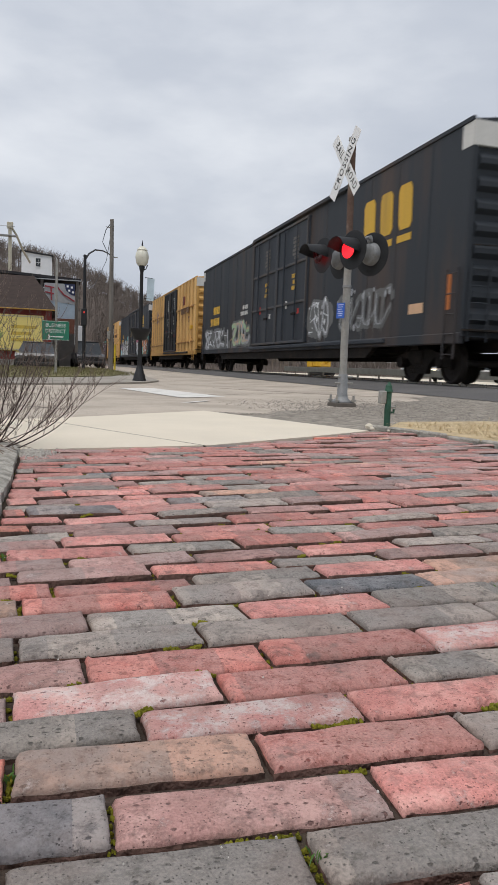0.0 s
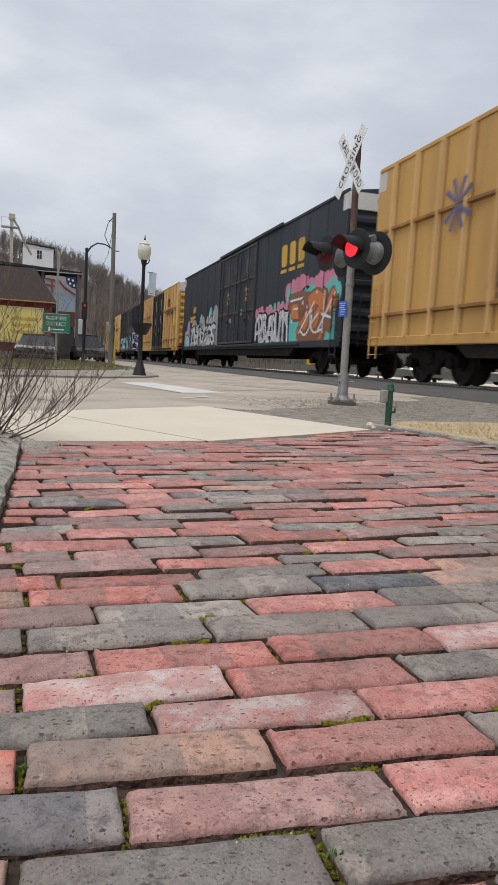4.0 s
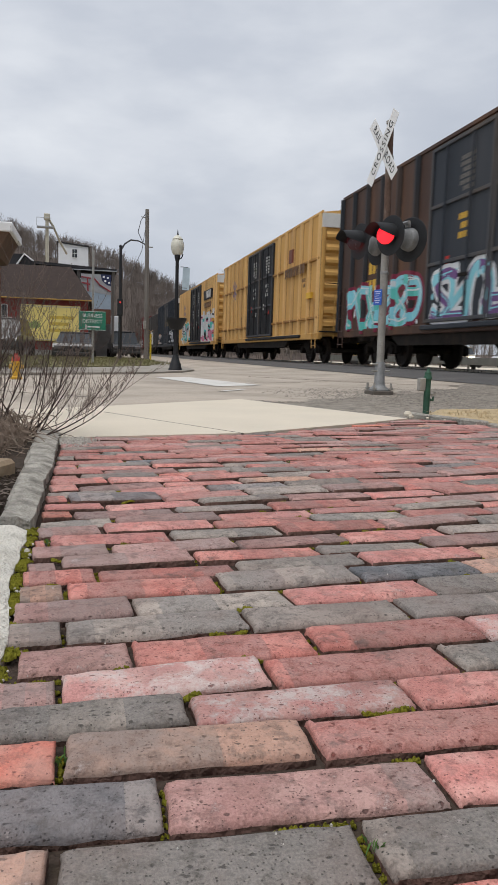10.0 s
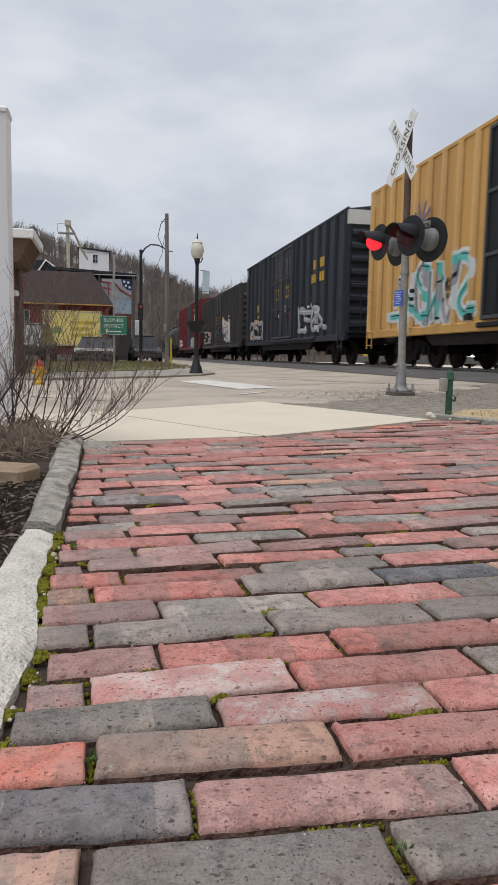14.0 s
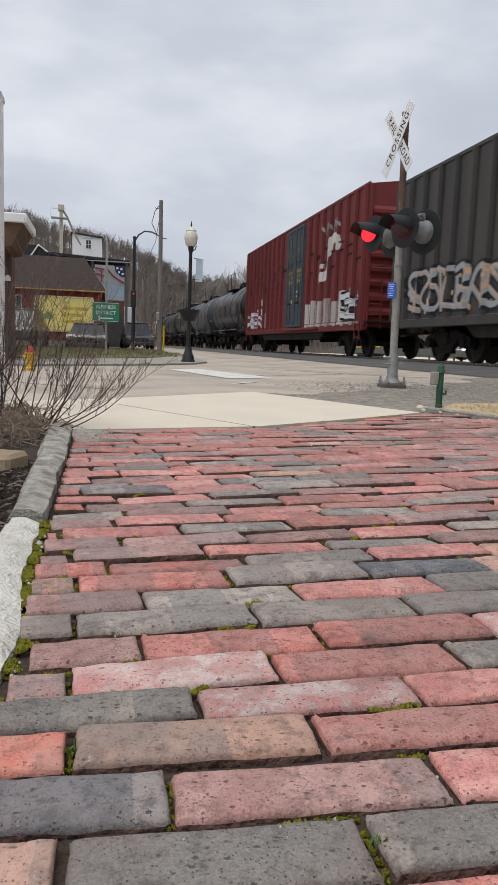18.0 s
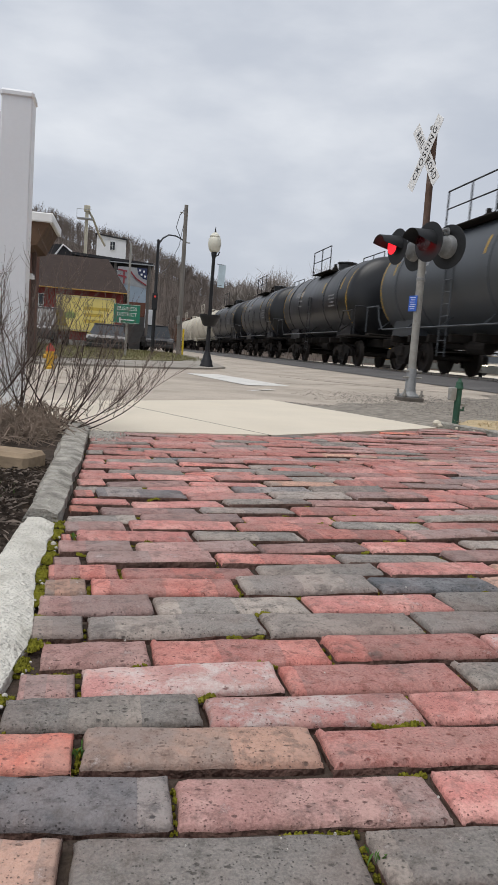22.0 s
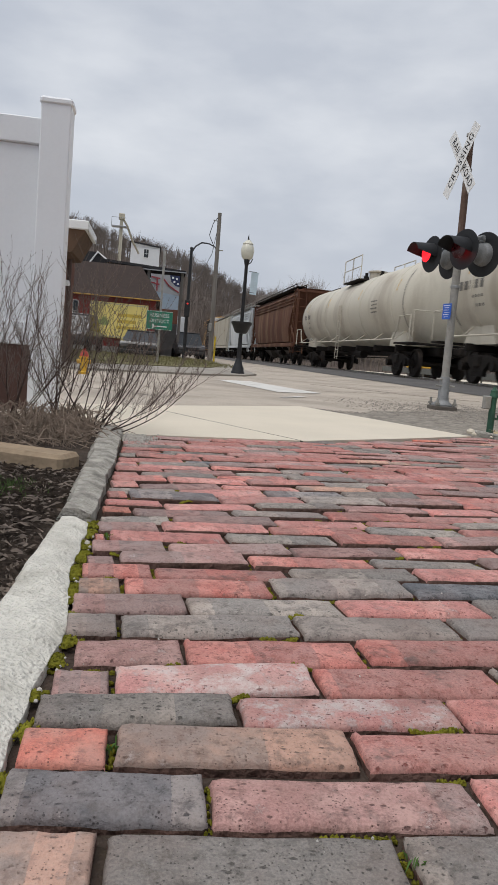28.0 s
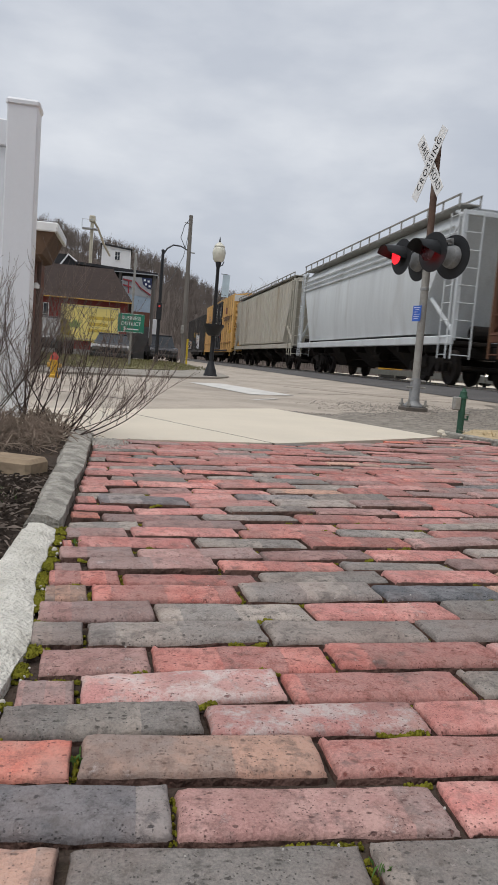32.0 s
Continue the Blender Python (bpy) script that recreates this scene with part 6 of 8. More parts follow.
mill = thing("feed_mill", "dark gabled mill with white headhouse and open shed roof", "building", pose(0, 48, 0))
part("wall", Form().box(-9, -3.3, 0.2, 14, 0, 5.4, 0.02), mat("dark_board_wall", (0.06, 0.055, 0.052), 0.9, 0, 0.3, 4), mill)
f = Form()
f.add([(-9.4, -0.2, 5.35), (-3.0, -0.2, 5.35), (-3.85, -0.2, 6.15), (-8.4, -0.2, 6.15), (-9.4, 14.2, 5.35), (-3.0, 14.2, 5.35), (-3.85, 14.2, 6.15), (-8.4, 14.2, 6.15)],
      [(0, 1, 2, 3), (7, 6, 5, 4), (1, 5, 6, 2), (3, 2, 6, 7), (0, 3, 7, 4), (0, 4, 5, 1)])
part("roof", f, ROOF_DARK, mill)
f = Form()
f.tube([(-4.35, -0.25, 5.4), (-3.85, -0.25, 6.15), (-3.3, -0.25, 5.75)], 0.06, 5)
part("gable_trim", f, WHITE_PAINT, mill, "white gable trim")
part("shed_roof", Form().add([(-3.4, -0.3, 5.62), (1.75, -0.3, 5.36), (1.75, 6, 5.36), (-3.4, 6, 5.62), (-3.4, -0.3, 5.78), (1.75, -0.3, 5.52), (1.75, 6, 5.52), (-3.4, 6, 5.78)], [(0, 1, 2, 3), (7, 6, 5, 4), (0, 4, 5, 1), (1, 5, 6, 2), (2, 6, 7, 3), (3, 7, 4, 0)]), ROOF_DARK, mill, "flat dark shed roof")
part("shed_fascia", Form().box(-3.4, 1.78, -0.36, -0.30, 5.36, 5.42), GREY_METAL, mill)
for x in (1.55, -0.6):
    part("shed_post", Form().box(x - 0.09, x + 0.09, 0, 0.18, 0, 5.4, 0.01), WOOD_POLE, mill)
part("back_wall", Form().box(-3.3, 1.6, 5.8, 6.0, 0, 5.4), mat("grey_board_wall", (0.2, 0.19, 0.18), 0.9, 0, 0.2, 3), mill)

bunting = thing("bunting_banner", "red, white and blue bunting hung under the shed roof", "banner", pose(0, 47.6, 0))
BUNT_R, BUNT_B = mat("red_bunting", (0.30, 0.06, 0.07), 0.8), mat("blue_bunting", (0.035, 0.045, 0.10), 0.8)
BUNT_SKY = mat("pale_blue_panel", (0.34, 0.42, 0.50), 0.7, 0, 0.15, 2)
part("panel", Form().box(-0.45, 1.4, 0.02, 0.06, 3.0, 5.15), BUNT_SKY, bunting, "pale painted backing panel")
part("white_field", Form().add([(-0.45, 0.0, 5.15), (-0.45, 0.0, 4.1), (1.4, 0.0, 3.9), (1.4, 0.0, 5.15)], [(0, 1, 2, 3)]), GREY_METAL, bunting)
for k, (a, b, c, d) in enumerate(((-0.42, 4.95, 0.15, 4.88), (-0.40, 4.6, 0.12, 4.5), (-0.05, 4.9, -0.02, 4.1), (0.35, 4.9, 0.75, 4.45), (0.7, 4.5, 1.38, 4.1))):
    part("bunting_stripe", Form().tube([(a, -0.02, b), (c, -0.02, d)], 0.06, 4), BUNT_R, bunting)
part("blue_corner", Form().add([(0.75, -0.03, 5.15), (0.85, -0.03, 4.75), (1.15, -0.03, 4.5), (1.4, -0.03, 4.45), (1.4, -0.03, 5.15)], [(0, 1, 2, 3, 4)]), BUNT_B, bunting)
for x, z in ((0.95, 5.0), (1.2, 4.95), (1.05, 4.75), (1.28, 4.65)):
    part("star", Form().box(x - 0.06, x + 0.06, -0.04, -0.032, z - 0.06, z + 0.06), WHITE_PAINT, bunting)
part("brick_base", Form().box(-0.1, 1.4, 0.0, 0.1, 2.1, 3.0), BRICK_WALL, bunting)

headhouse = thing("white_headhouse", "small white house-like tower above the mill", "building", pose(0, 80, 0))
part("wall", Form().box(-3.05, 0.0, 0, 4, 0, 11.05, 0.02), SIDING, headhouse)
part("roof", Form().add([(-3.2, -0.15, 11.42), (0.12, -0.15, 11.12), (0.12, 4.2, 11.12), (-3.2, 4.2, 11.42), (-3.2, -0.15, 11.55), (0.12, -0.15, 11.25), (0.12, 4.2, 11.25), (-3.2, 4.2, 11.55)], [(0, 1, 2, 3), (7, 6, 5, 4), (0, 4, 5, 1), (1, 5, 6, 2), (2, 6, 7, 3), (3, 7, 4, 0)]), ROOF_DARK, headhouse)
part("gable", Form().add([(-3.05, 0.0, 11.0), (0.0, 0.0, 11.0), (0.0, 0, 11.1), (-3.05, 0, 11.4), (-3.05, 0.1, 11.0), (0.0, 0.1, 11.0), (0.0, 0.1, 11.1), (-3.05, 0.1, 11.4)], [(0, 1, 2, 3), (7, 6, 5, 4), (0, 4, 5, 1), (2, 6, 7, 3), (1, 5, 6, 2), (3, 7, 4, 0)]), SIDING, headhouse)
window(headhouse, -1.40, -0.02, 10.4, 0.48, 0.85)
leg = thing("elevator_leg", "buff grain elevator leg with a platform and spout", "elevator", pose(-3.55, 68, 0))
part("shaft", Form().box(-0.14, 0.14, -0.14, 0.14, 0, 12.0, 0.02), BUFF, leg)
part("head", Form().box(-0.26, 0.26, -0.26, 0.26, 11.6, 12.15, 0.05), BUFF, leg)
part("platform", Form().box(-0.85, 0.5, -0.4, 0.4, 10.95, 11.05, 0.01), GREY_METAL, leg)
part("rail", Form().tube([(-0.85, -0.4, 11.05), (-0.85, -0.4, 11.75), (0.4, -0.4, 11.75)], 0.025, 5), GREY_METAL, leg)
part("spout", Form().tube([(0.2, 0, 11.6), (0.5, 0.6, 11.2), (1.0, 3.0, 10.2), (1.5, 6.0, 9.6)], 0.10, 8), BUFF, leg)

corner = thing("corner_shop", "brick corner building with a white-edged canopy", "building", pose(0, 13.8, 0))
part("wall", Form().box(-9, -1.68, 0, 1.5, 0, 2.3, 0.02), BRICK_WALL, corner)
f = Form()
f.box(-9, -1.21, -1.1, 0.6, 2.25, 2.40, 0.015)
part("canopy_fascia", f, WHITE_PAINT, corner, "white canopy edge")
part("canopy_soffit", Form().section([(-9, 1.85), (-1.62, 1.85), (-1.46, 1.88), (-1.27, 2.25), (-9, 2.25)], -1.05, 0.55), mat("brown_soffit_boards", (0.12, 0.075, 0.05), 0.85, 0, 0.25, 5), corner, "brown canopy underside")
part("downpipe", Form().tube([(-1.60, -0.06, 0), (-1.60, -0.06, 1.95)], 0.04, 8), mat("brown_pipe", (0.09, 0.06, 0.05)), corner)
part("wall_lamp", Form().lathe((-1.63, -0.12, 1.38), [(0.05, 0), (0.06, 0.05), (0.03, 0.1)], 10), WHITE_PAINT, corner)


# ---- parked vehicles ----
TYRE = mat("black_tyre", (0.02, 0.02, 0.02), 0.85)
CHROME = mat("chrome", (0.6, 0.6, 0.6), 0.2, 0.9, 0.05)
DULL_LAMP = mat("unlit_headlight", (0.12, 0.12, 0.125), 0.3)
HEADLIGHT_ON = glow("lit_headlight", (1.0, 0.86, 0.62), 7.0)


def vehicle(name, label, at, color, tall=False, lit=False):
    v = thing(name, label, "car", at)
    h = 1.75 if tall else 1.45
    m_ = mat(name + "_paint", color, 0.3, 0.2, 0.08, 3, 0.0, coat=0.6)
    prof = [(-2.2, 0.35), (-2.25, 0.75), (-2.1, 0.92), (-1.0, 1.02), (2.1, 1.02), (2.25, 0.9), (2.25, 0.4)]
    part("body", Form().side(prof, -0.88, 0.88), m_, v, smooth=True)
    part("cabin", Form().add([(-0.82, -1.0, 1.0), (0.82, -1.0, 1.0), (0.82, 2.0, 1.0), (-0.82, 2.0, 1.0), (-0.66, -0.3, h), (0.66, -0.3, h), (0.66, 1.6, h), (-0.66, 1.6, h)],
                             [(0, 3, 2, 1), (4, 5, 6, 7), (0, 1, 5, 4), (1, 2, 6, 5), (2, 3, 7, 6), (3, 0, 4, 7)]), WINDOW, v, "dark glazed cabin")
    part("roof", Form().box(-0.68, 0.68, -0.35, 1.65, h - 0.02, h + 0.04, 0.02), m_, v)
    for sx in (-0.86, 0.86):
        for y in (-1.4, 1.4):
            w = new("wheel")
            w.parent = v
            w.matrix_basis = pose(sx, y, 0.33)
            part("tyre", Form().lathe((0, 0, 0), [(0.2, -0.1), (0.31, -0.1), (0.33, -0.07), (0.33, 0.07), (0.31, 0.1), (0.2, 0.1)], 20, "x"), TYRE, w)
            part("rim", Form().lathe((0, 0, 0), [(0.02, -0.1), (0.2, -0.09), (0.2, 0.09), (0.02, 0.1)], 14, "x"), CHROME, w)
        part("headlight", Form().box(sx * 0.75 - 0.17, sx * 0.75 + 0.17, -2.27, -2.12, 0.66, 0.84, 0.03), HEADLIGHT_ON if lit else DULL_LAMP, v)
        part("tail_light", Form().box(sx * 0.78 - 0.12, sx * 0.78 + 0.12, 2.18, 2.27, 0.70, 0.92, 0.02), mat("red_tail_light", (0.3, 0.02, 0.02), 0.3), v)
    part("bumper", Form().box(-0.85, 0.85, -2.32, -2.18, 0.36, 0.55, 0.04), mat("dark_bumper", (0.04, 0.04, 0.04)), v)
    part("grille", Form().box(-0.45, 0.45, -2.28, -2.2, 0.6, 0.8, 0.01), BLACK_IRON, v)
    return v


vehicle("parked_suv", "dark grey parked sport utility vehicle", pose(-3.62, 35, -0.05, 0, 0, -6), (0.10, 0.105, 0.115), True)
vehicle("parked_car", "dark parked car beside the red store", pose(-0.62, 36.6, -0.25, 0, 0, -2), (0.035, 0.035, 0.038))
vehicle("parked_car", "dark parked car down the street", pose(2.6, 56, 0.02, 0, 0, 6), (0.04, 0.042, 0.05))
vehicle("parked_car", "silver parked car down the street", pose(2.3, 66, 0.02, 0, 0, 4), (0.3, 0.31, 0.33))
vehicle("parked_suv", "black parked sport utility vehicle down the street", pose(2.3, 49, -0.1, 0, 0, 3), (0.025, 0.025, 0.03), True)
vehicle("white_suv", "white sport utility vehicle waiting beyond the tracks", pose(33.0, 51.0, -0.1, 0, 0, 70), (0.7, 0.7, 0.7), True)
vehicle("white_car", "white car parked beyond the tracks", pose(36.0, 66.0, -0.1, 0, 0, 80), (0.65, 0.66, 0.67))
vehicle("waiting_car", "tan car with lit headlights facing the crossing", pose(25.0, 46.0, -0.08, 0, 0, -28), (0.28, 0.24, 0.17), False, True)
shed = thing("white_trailer", "white box trailer parked down the street", "trailer", pose(1.3, 58, 0))
part("box", Form().box(-1.0, 1.0, 0, 5, 0.7, 3.1, 0.04), SIDING, shed)
part("bumper", Form().box(-1.0, 1.0, -0.1, 0.0, 0.4, 0.6, 0.02), BLACK_IRON, shed)
for sx in (-0.8, 0.8):
    part("wheel", Form().lathe((sx, 1.2, 0.45), [(0.1, -0.12), (0.42, -0.12), (0.45, 0), (0.42, 0.12), (0.1, 0.12)], 16, "x"), TYRE, shed)

# ---- beyond the tracks ----
f = Form()
f.box(23.2, 23.26, 18, 72, 0.35, 0.80, 0.01)
wall = thing("guard_rail", "grey steel guard rail beyond the tracks", "guard rail", pose(0, 0, -0.12))
part("beam", f, mat("weathered_rail_steel", (0.19, 0.19, 0.185), 0.7, 0.2, 0.25, 2), wall)
for k in range(14):
    part("post", Form().box(23.26, 23.36, 19 + 3.8 * k, 19.12 + 3.8 * k, 0, 0.80, 0.01), WOOD_POLE, wall)
sheet("far_road", [24.5, 28, 34, 40], [-10, 0, 10, 20, 40, 80, 160], -0.03, CONCRETE, "grey asphalt road beyond the tracks", "road")
sheet("far_grass", [11.0, 12, 13, 14, 15, 16, 24.5], [-20, 0, 20, 40, 80, 160, 300], -0.03, GRASS_GROUND, "dull grass strip beyond the ballast", "grass")
loader = thing("yellow_loader", "small yellow excavator beyond the tracks", "excavator", pose(27.0, 71, -0.1, 0, 0, 25))
YEL = mat("machine_yellow", (0.62, 0.36, 0.03), 0.5, 0, 0.2, 4)
part("cab", Form().box(-0.7, 0.7, -0.6, 0.7, 0.9, 2.2, 0.05), YEL, loader)
part("cab_glass", Form().box(-0.72, 0.72, -0.4, 0.4, 1.5, 2.1, 0.01), WINDOW, loader)
part("counterweight", Form().box(-0.8, 0.8, 0.7, 1.5, 0.8, 1.5, 0.1), YEL, loader)
part("boom", Form().tube([(0, -0.6, 1.2), (0, -1.6, 2.3), (0, -2.6, 1.7), (0, -3.0, 0.6)], 0.14, 6), YEL, loader)
for sx in (-0.75, 0.75):
    part("crawler_track", Form().box(sx - 0.2, sx + 0.2, -1.2, 1.3, 0.0, 0.7, 0.2), BLACK_IRON, loader)

# ---- wooded hill ----
WOODS = mat("brown_winter_woods", (0.125, 0.10, 0.086), 1.0, 0, 0.35, 0.08, 0.0, 0.6)
TREE_TWIG = mat("far_bare_twigs", (0.185, 0.155, 0.135), 1.0, 0, 0.4, 0.2, 0.0, 2)
TREE_PALE = mat("pale_bare_twigs", (0.30, 0.265, 0.24), 1.0, 0, 0.3, 0.2, 0.0, 2)


def hill_z(x, y):
    """A ridge that climbs to the left and sinks towards the valley on the right."""
    k = max(0.0, min(1.0, (y - 95) / 95))
    crest = 11.2 + 15.0 / (1 + math.exp((x - 8) / 9))
    if x > 30:
        crest *= max(0.25, 1 - (x - 30) / 40)
    return -0.5 + crest * k * k * (3 - 2 * k) + 0.8 * math.sin(x * 0.21) * k + 0.6 * math.sin(y * 0.13 + x * 0.07) * k


f = Form()
xs, ys = span(-160, 160, 64), [95, 105, 115, 125, 135, 145, 155, 165, 175, 185, 195, 215, 250]
at = {}
for i, x in enumerate(xs):
    for j, y in enumerate(ys):
        at[i, j] = len(f.v)
        f.v.append((x, y, hill_z(x, y)))
for i in range(len(xs) - 1):
    for j in range(len(ys) - 1):
        f.f.append((at[i, j], at[i + 1, j], at[i + 1, j + 1], at[i, j + 1]))
        f.s.append(0)
solid("wooded_hill", f, WOODS, "hillside of brown leafless winter woods", "hill", kind="structure", smooth=True)


def bare_tree(f, x, y, z, h, rg, twigs, thick=1.0):
    """A leafless tree of thin tapering sticks."""
    f.tube([(x, y, z - 0.5), (x + rg.gauss(0, 0.03) * h, y, z + h * 0.5), (x + rg.gauss(0, 0.05) * h, y, z + h * 0.9)], 0.016 * h, 4, 0.004 * h)
    for k in range(twigs):
        a, t = rg.uniform(0, 6.3), rg.uniform(0.25, 0.85)
        l = h * rg.uniform(0.22, 0.5) * (1.1 - 0.6 * t)
        b = rg.uniform(0.5, 1.3)
        p = Vector((x, y, z + h * t))
        q = p + Vector((math.cos(a) * math.cos(b), math.sin(a) * math.cos(b), math.sin(b))) * l
        w = min(0.006 * h, 0.035) * thick
        f.add([p + Vector((-w, 0, 0)), p + Vector((w, 0, 0)), q], [(0, 1, 2)])
        for m in range(2):
            r = p + (q - p) * rg.uniform(0.4, 0.9)
            e = r + Vector((rg.gauss(0, 0.4), rg.gauss(0, 0.4), rg.uniform(0.2, 0.9))) * l * 0.55
            f.add([r + Vector((-w * 0.6, 0, 0)), r + Vector((w * 0.6, 0, 0)), e], [(0, 1, 2)])


rg = random.Random(77)
f = Form()
for i in range(3600):
    x, y = rg.uniform(-50, 62), rg.uniform(98, 198)
    bare_tree(f, x, y, hill_z(x, y), rg.uniform(3.6, 6.2), rg, 22)
tagged(part("hillside_woods", f, TREE_TWIG, None), "dense leafless woods on the hillside", "trees", kind="stuff")
for k, (x, y, h) in enumerate(((16.5, 112, 11.4), (19.5, 114, 12.8), (22.5, 113, 14.0), (25, 116, 14.2), (28, 118, 12.0), (32, 116, 16.0), (35, 120, 17.0), (39, 118, 17), (44, 122, 18), (50, 118, 19), (54, 121, 17), (60, 125, 18))):
    f = Form()
    r2 = random.Random(200 + k)
    bare_tree(f, 0, 0, 0, h * 0.88, r2, 560, 1.35)
    t_ = thing("bare_tree", "pale leafless tree beyond the railway", "tree", pose(x, y, 0))
    part("crown", f, TREE_PALE, t_)
    part("trunk", Form().tube([(0, 0, -0.5), (0.1, 0, h * 0.4), (0.2, 0, h * 0.7)], 0.25, 7, 0.08), TREE_TWIG, t_)


# ---- brick walk ----
def brick_mat(name, c1, c2, c3, white=0.0, dark=0.25, zones=0.5):
    """Fired clay: clouded colour, kiln-mark zones along the length, black pits, stains and pale scuffs."""
    m = bpy.data.materials.new(name)
    m.use_nodes = True
    n, l = m.node_tree.nodes, m.node_tree.links
    bsdf = n["Principled BSDF"]
    bsdf.inputs["Specular IOR Level"].default_value = 0.5
    tc, oi, geo = n.new("ShaderNodeTexCoord"), n.new("ShaderNodeObjectInfo"), n.new("ShaderNodeNewGeometry")
    vec = geo.outputs["Position"]

    def math_node(op, a, b):
        x = n.new("ShaderNodeMath")
        x.operation = op
        for k, v in enumerate((a, b)):
            if isinstance(v, (int, float)):
                x.inputs[k].default_value = v
            else:
                l.new(v, x.inputs[k])
        return x.outputs["Value"]

    def noise_tex(scale, detail, rough=0.5):
        t = n.new("ShaderNodeTexNoise")
        t.inputs["Scale"].default_value, t.inputs["Detail"].default_value, t.inputs["Roughness"].default_value = scale, detail, rough
        l.new(vec, t.inputs["Vector"])
        return t.outputs["Fac"]

    def ramp(src, a, b, lo=0.0, hi=1.0):
        r = n.new("ShaderNodeMapRange")
        for k, v in zip(("From Min", "From Max", "To Min", "To Max"), (a, b, lo, hi)):
            r.inputs[k].default_value = v
        l.new(src, r.inputs["Value"])
        return r.outputs["Result"]

    def mix(fac, a, b, mode="MIX"):
        x = n.new("ShaderNodeMix")
        x.data_type, x.blend_type = "RGBA", mode
        if isinstance(fac, float):
            x.inputs["Factor"].default_value = fac
        else:
            l.new(fac, x.inputs["Factor"])
        for k, v in (("A", a), ("B", b)):
            if isinstance(v, tuple):
                x.inputs[k].default_value = (*v, 1)
            else:
                l.new(v, x.inputs[k])
        return x.outputs["Result"]
    big, mid, fine = noise_tex(11, 5, 0.65), noise_tex(48, 6, 0.7), noise_tex(330, 3, 0.7)
    col = mix(ramp(big, 0.42, 0.56), c1, c2)
    # zones: the brick's length in kiln-stack thirds, each with a chance of the third colour
    sep = n.new("ShaderNodeSeparateXYZ")
    l.new(tc.outputs["Object"], sep.inputs["Vector"])
    shift = math_node("MULTIPLY", oi.outputs["Random"], 7.3)
    wob = math_node("MULTIPLY", math_node("SUBTRACT", mid, 0.5), 0.12)
    along = math_node("ADD", math_node("ADD", math_node("MULTIPLY", sep.outputs["X"], 11.5), shift), wob)
    cell = math_node("FLOOR", along, 0.0)
    wn = n.new("ShaderNodeTexWhiteNoise")
    wn.noise_dimensions = "2D"
    cmb = n.new("ShaderNodeCombineXYZ")
    l.new(cell, cmb.inputs["X"])
    l.new(math_node("MULTIPLY", oi.outputs["Random"], 91.7), cmb.inputs["Y"])
    l.new(cmb.outputs["Vector"], wn.inputs["Vector"])
    zone = math_node("MULTIPLY", ramp(wn.outputs["Value"], 0.50, 0.56), ramp(big, 0.25, 0.6, zones * 0.5, zones))
    col = mix(zone, col, c3)
    edge = math_node("PINGPONG", along, 0.5)
    col = mix(math_node("MULTIPLY", ramp(edge, 0.0, 0.035, 0.5, 0.0), ramp(mid, 0.45, 0.6)), col, tuple(v * 0.4 for v in c1))
    col = mix(ramp(mid, 0.50, 0.62, 0.0, 0.78), col, tuple(v * 0.46 for v in c1))
    col = mix(ramp(fine, 0.42, 0.66, 0.0, 0.22), col, tuple(min(1, v * 1.5 + 0.04) for v in c2))
    col = mix(ramp(fine, 0.50, 0.34, 0.0, 0.2), col, tuple(v * 0.45 for v in c1))
    col = mix(ramp(noise_tex(7, 5, 0.62), 0.46, 0.66, 0.0, 0.40), col, (0.215, 0.140, 0.115))
    if dark:
        col = mix(ramp(noise_tex(16, 6, 0.72), 0.55, 0.68, 0.0, dark + 0.2), col, (0.075, 0.066, 0.060))
    if white:
        col = mix(ramp(noise_tex(24, 7, 0.78), 0.64 - 0.2 * white, 0.78 - 0.2 * white, 0.0, 0.8), col, (0.66, 0.58, 0.55))
    v = n.new("ShaderNodeTexVoronoi")
    v.inputs["Scale"].default_value = 380
    l.new(vec, v.inputs["Vector"])
    pick = n.new("ShaderNodeSeparateColor")
    l.new(v.outputs["Color"], pick.inputs["Color"])
    size = math_node("MULTIPLY", math_node("POWER", pick.outputs["Green"], 2.0), 0.30)
    pits = ramp(math_node("SUBTRACT", math_node("ADD", v.outputs["Distance"], math_node("MULTIPLY", fine, 0.22)), size), 0.14, 0.28)
    gate = ramp(math_node("ADD", pick.outputs["Red"], math_node("MULTIPLY", noise_tex(17, 4, 0.7), 2.0)), 1.60, 1.66, 1.0, 0.0)
    pit = math_node("MAXIMUM", pits, gate)
    col = mix(pit, tuple(x * 0.38 for x in c1), col)
    # a few larger gouges, drawn out along the brick
    stretch = n.new("ShaderNodeMapping")
    stretch.inputs["Scale"].default_value = (75, 130, 75)
    l.new(vec, stretch.inputs["Vector"])
    v2 = n.new("ShaderNodeTexVoronoi")
    l.new(stretch.outputs["Vector"], v2.inputs["Vector"])
    v2.inputs["Scale"].default_value = 1.0
    pick2 = n.new("ShaderNodeSeparateColor")
    l.new(v2.outputs["Color"], pick2.inputs["Color"])
    gouge = ramp(math_node("ADD", v2.outputs["Distance"], math_node("MULTIPLY", fine, 0.35)), 0.30, 0.42)
    gouge = math_node("MAXIMUM", gouge, ramp(math_node("ADD", pick2.outputs["Red"], math_node("MULTIPLY", big, 1.2)), 1.20, 1.24, 1.0, 0.0))
    col = mix(gouge, tuple(x * 0.42 for x in c1), col)
    pit = math_node("MINIMUM", pit, gouge)
    dust = n.new("ShaderNodeTexWhiteNoise")
    dust.noise_dimensions = "1D"
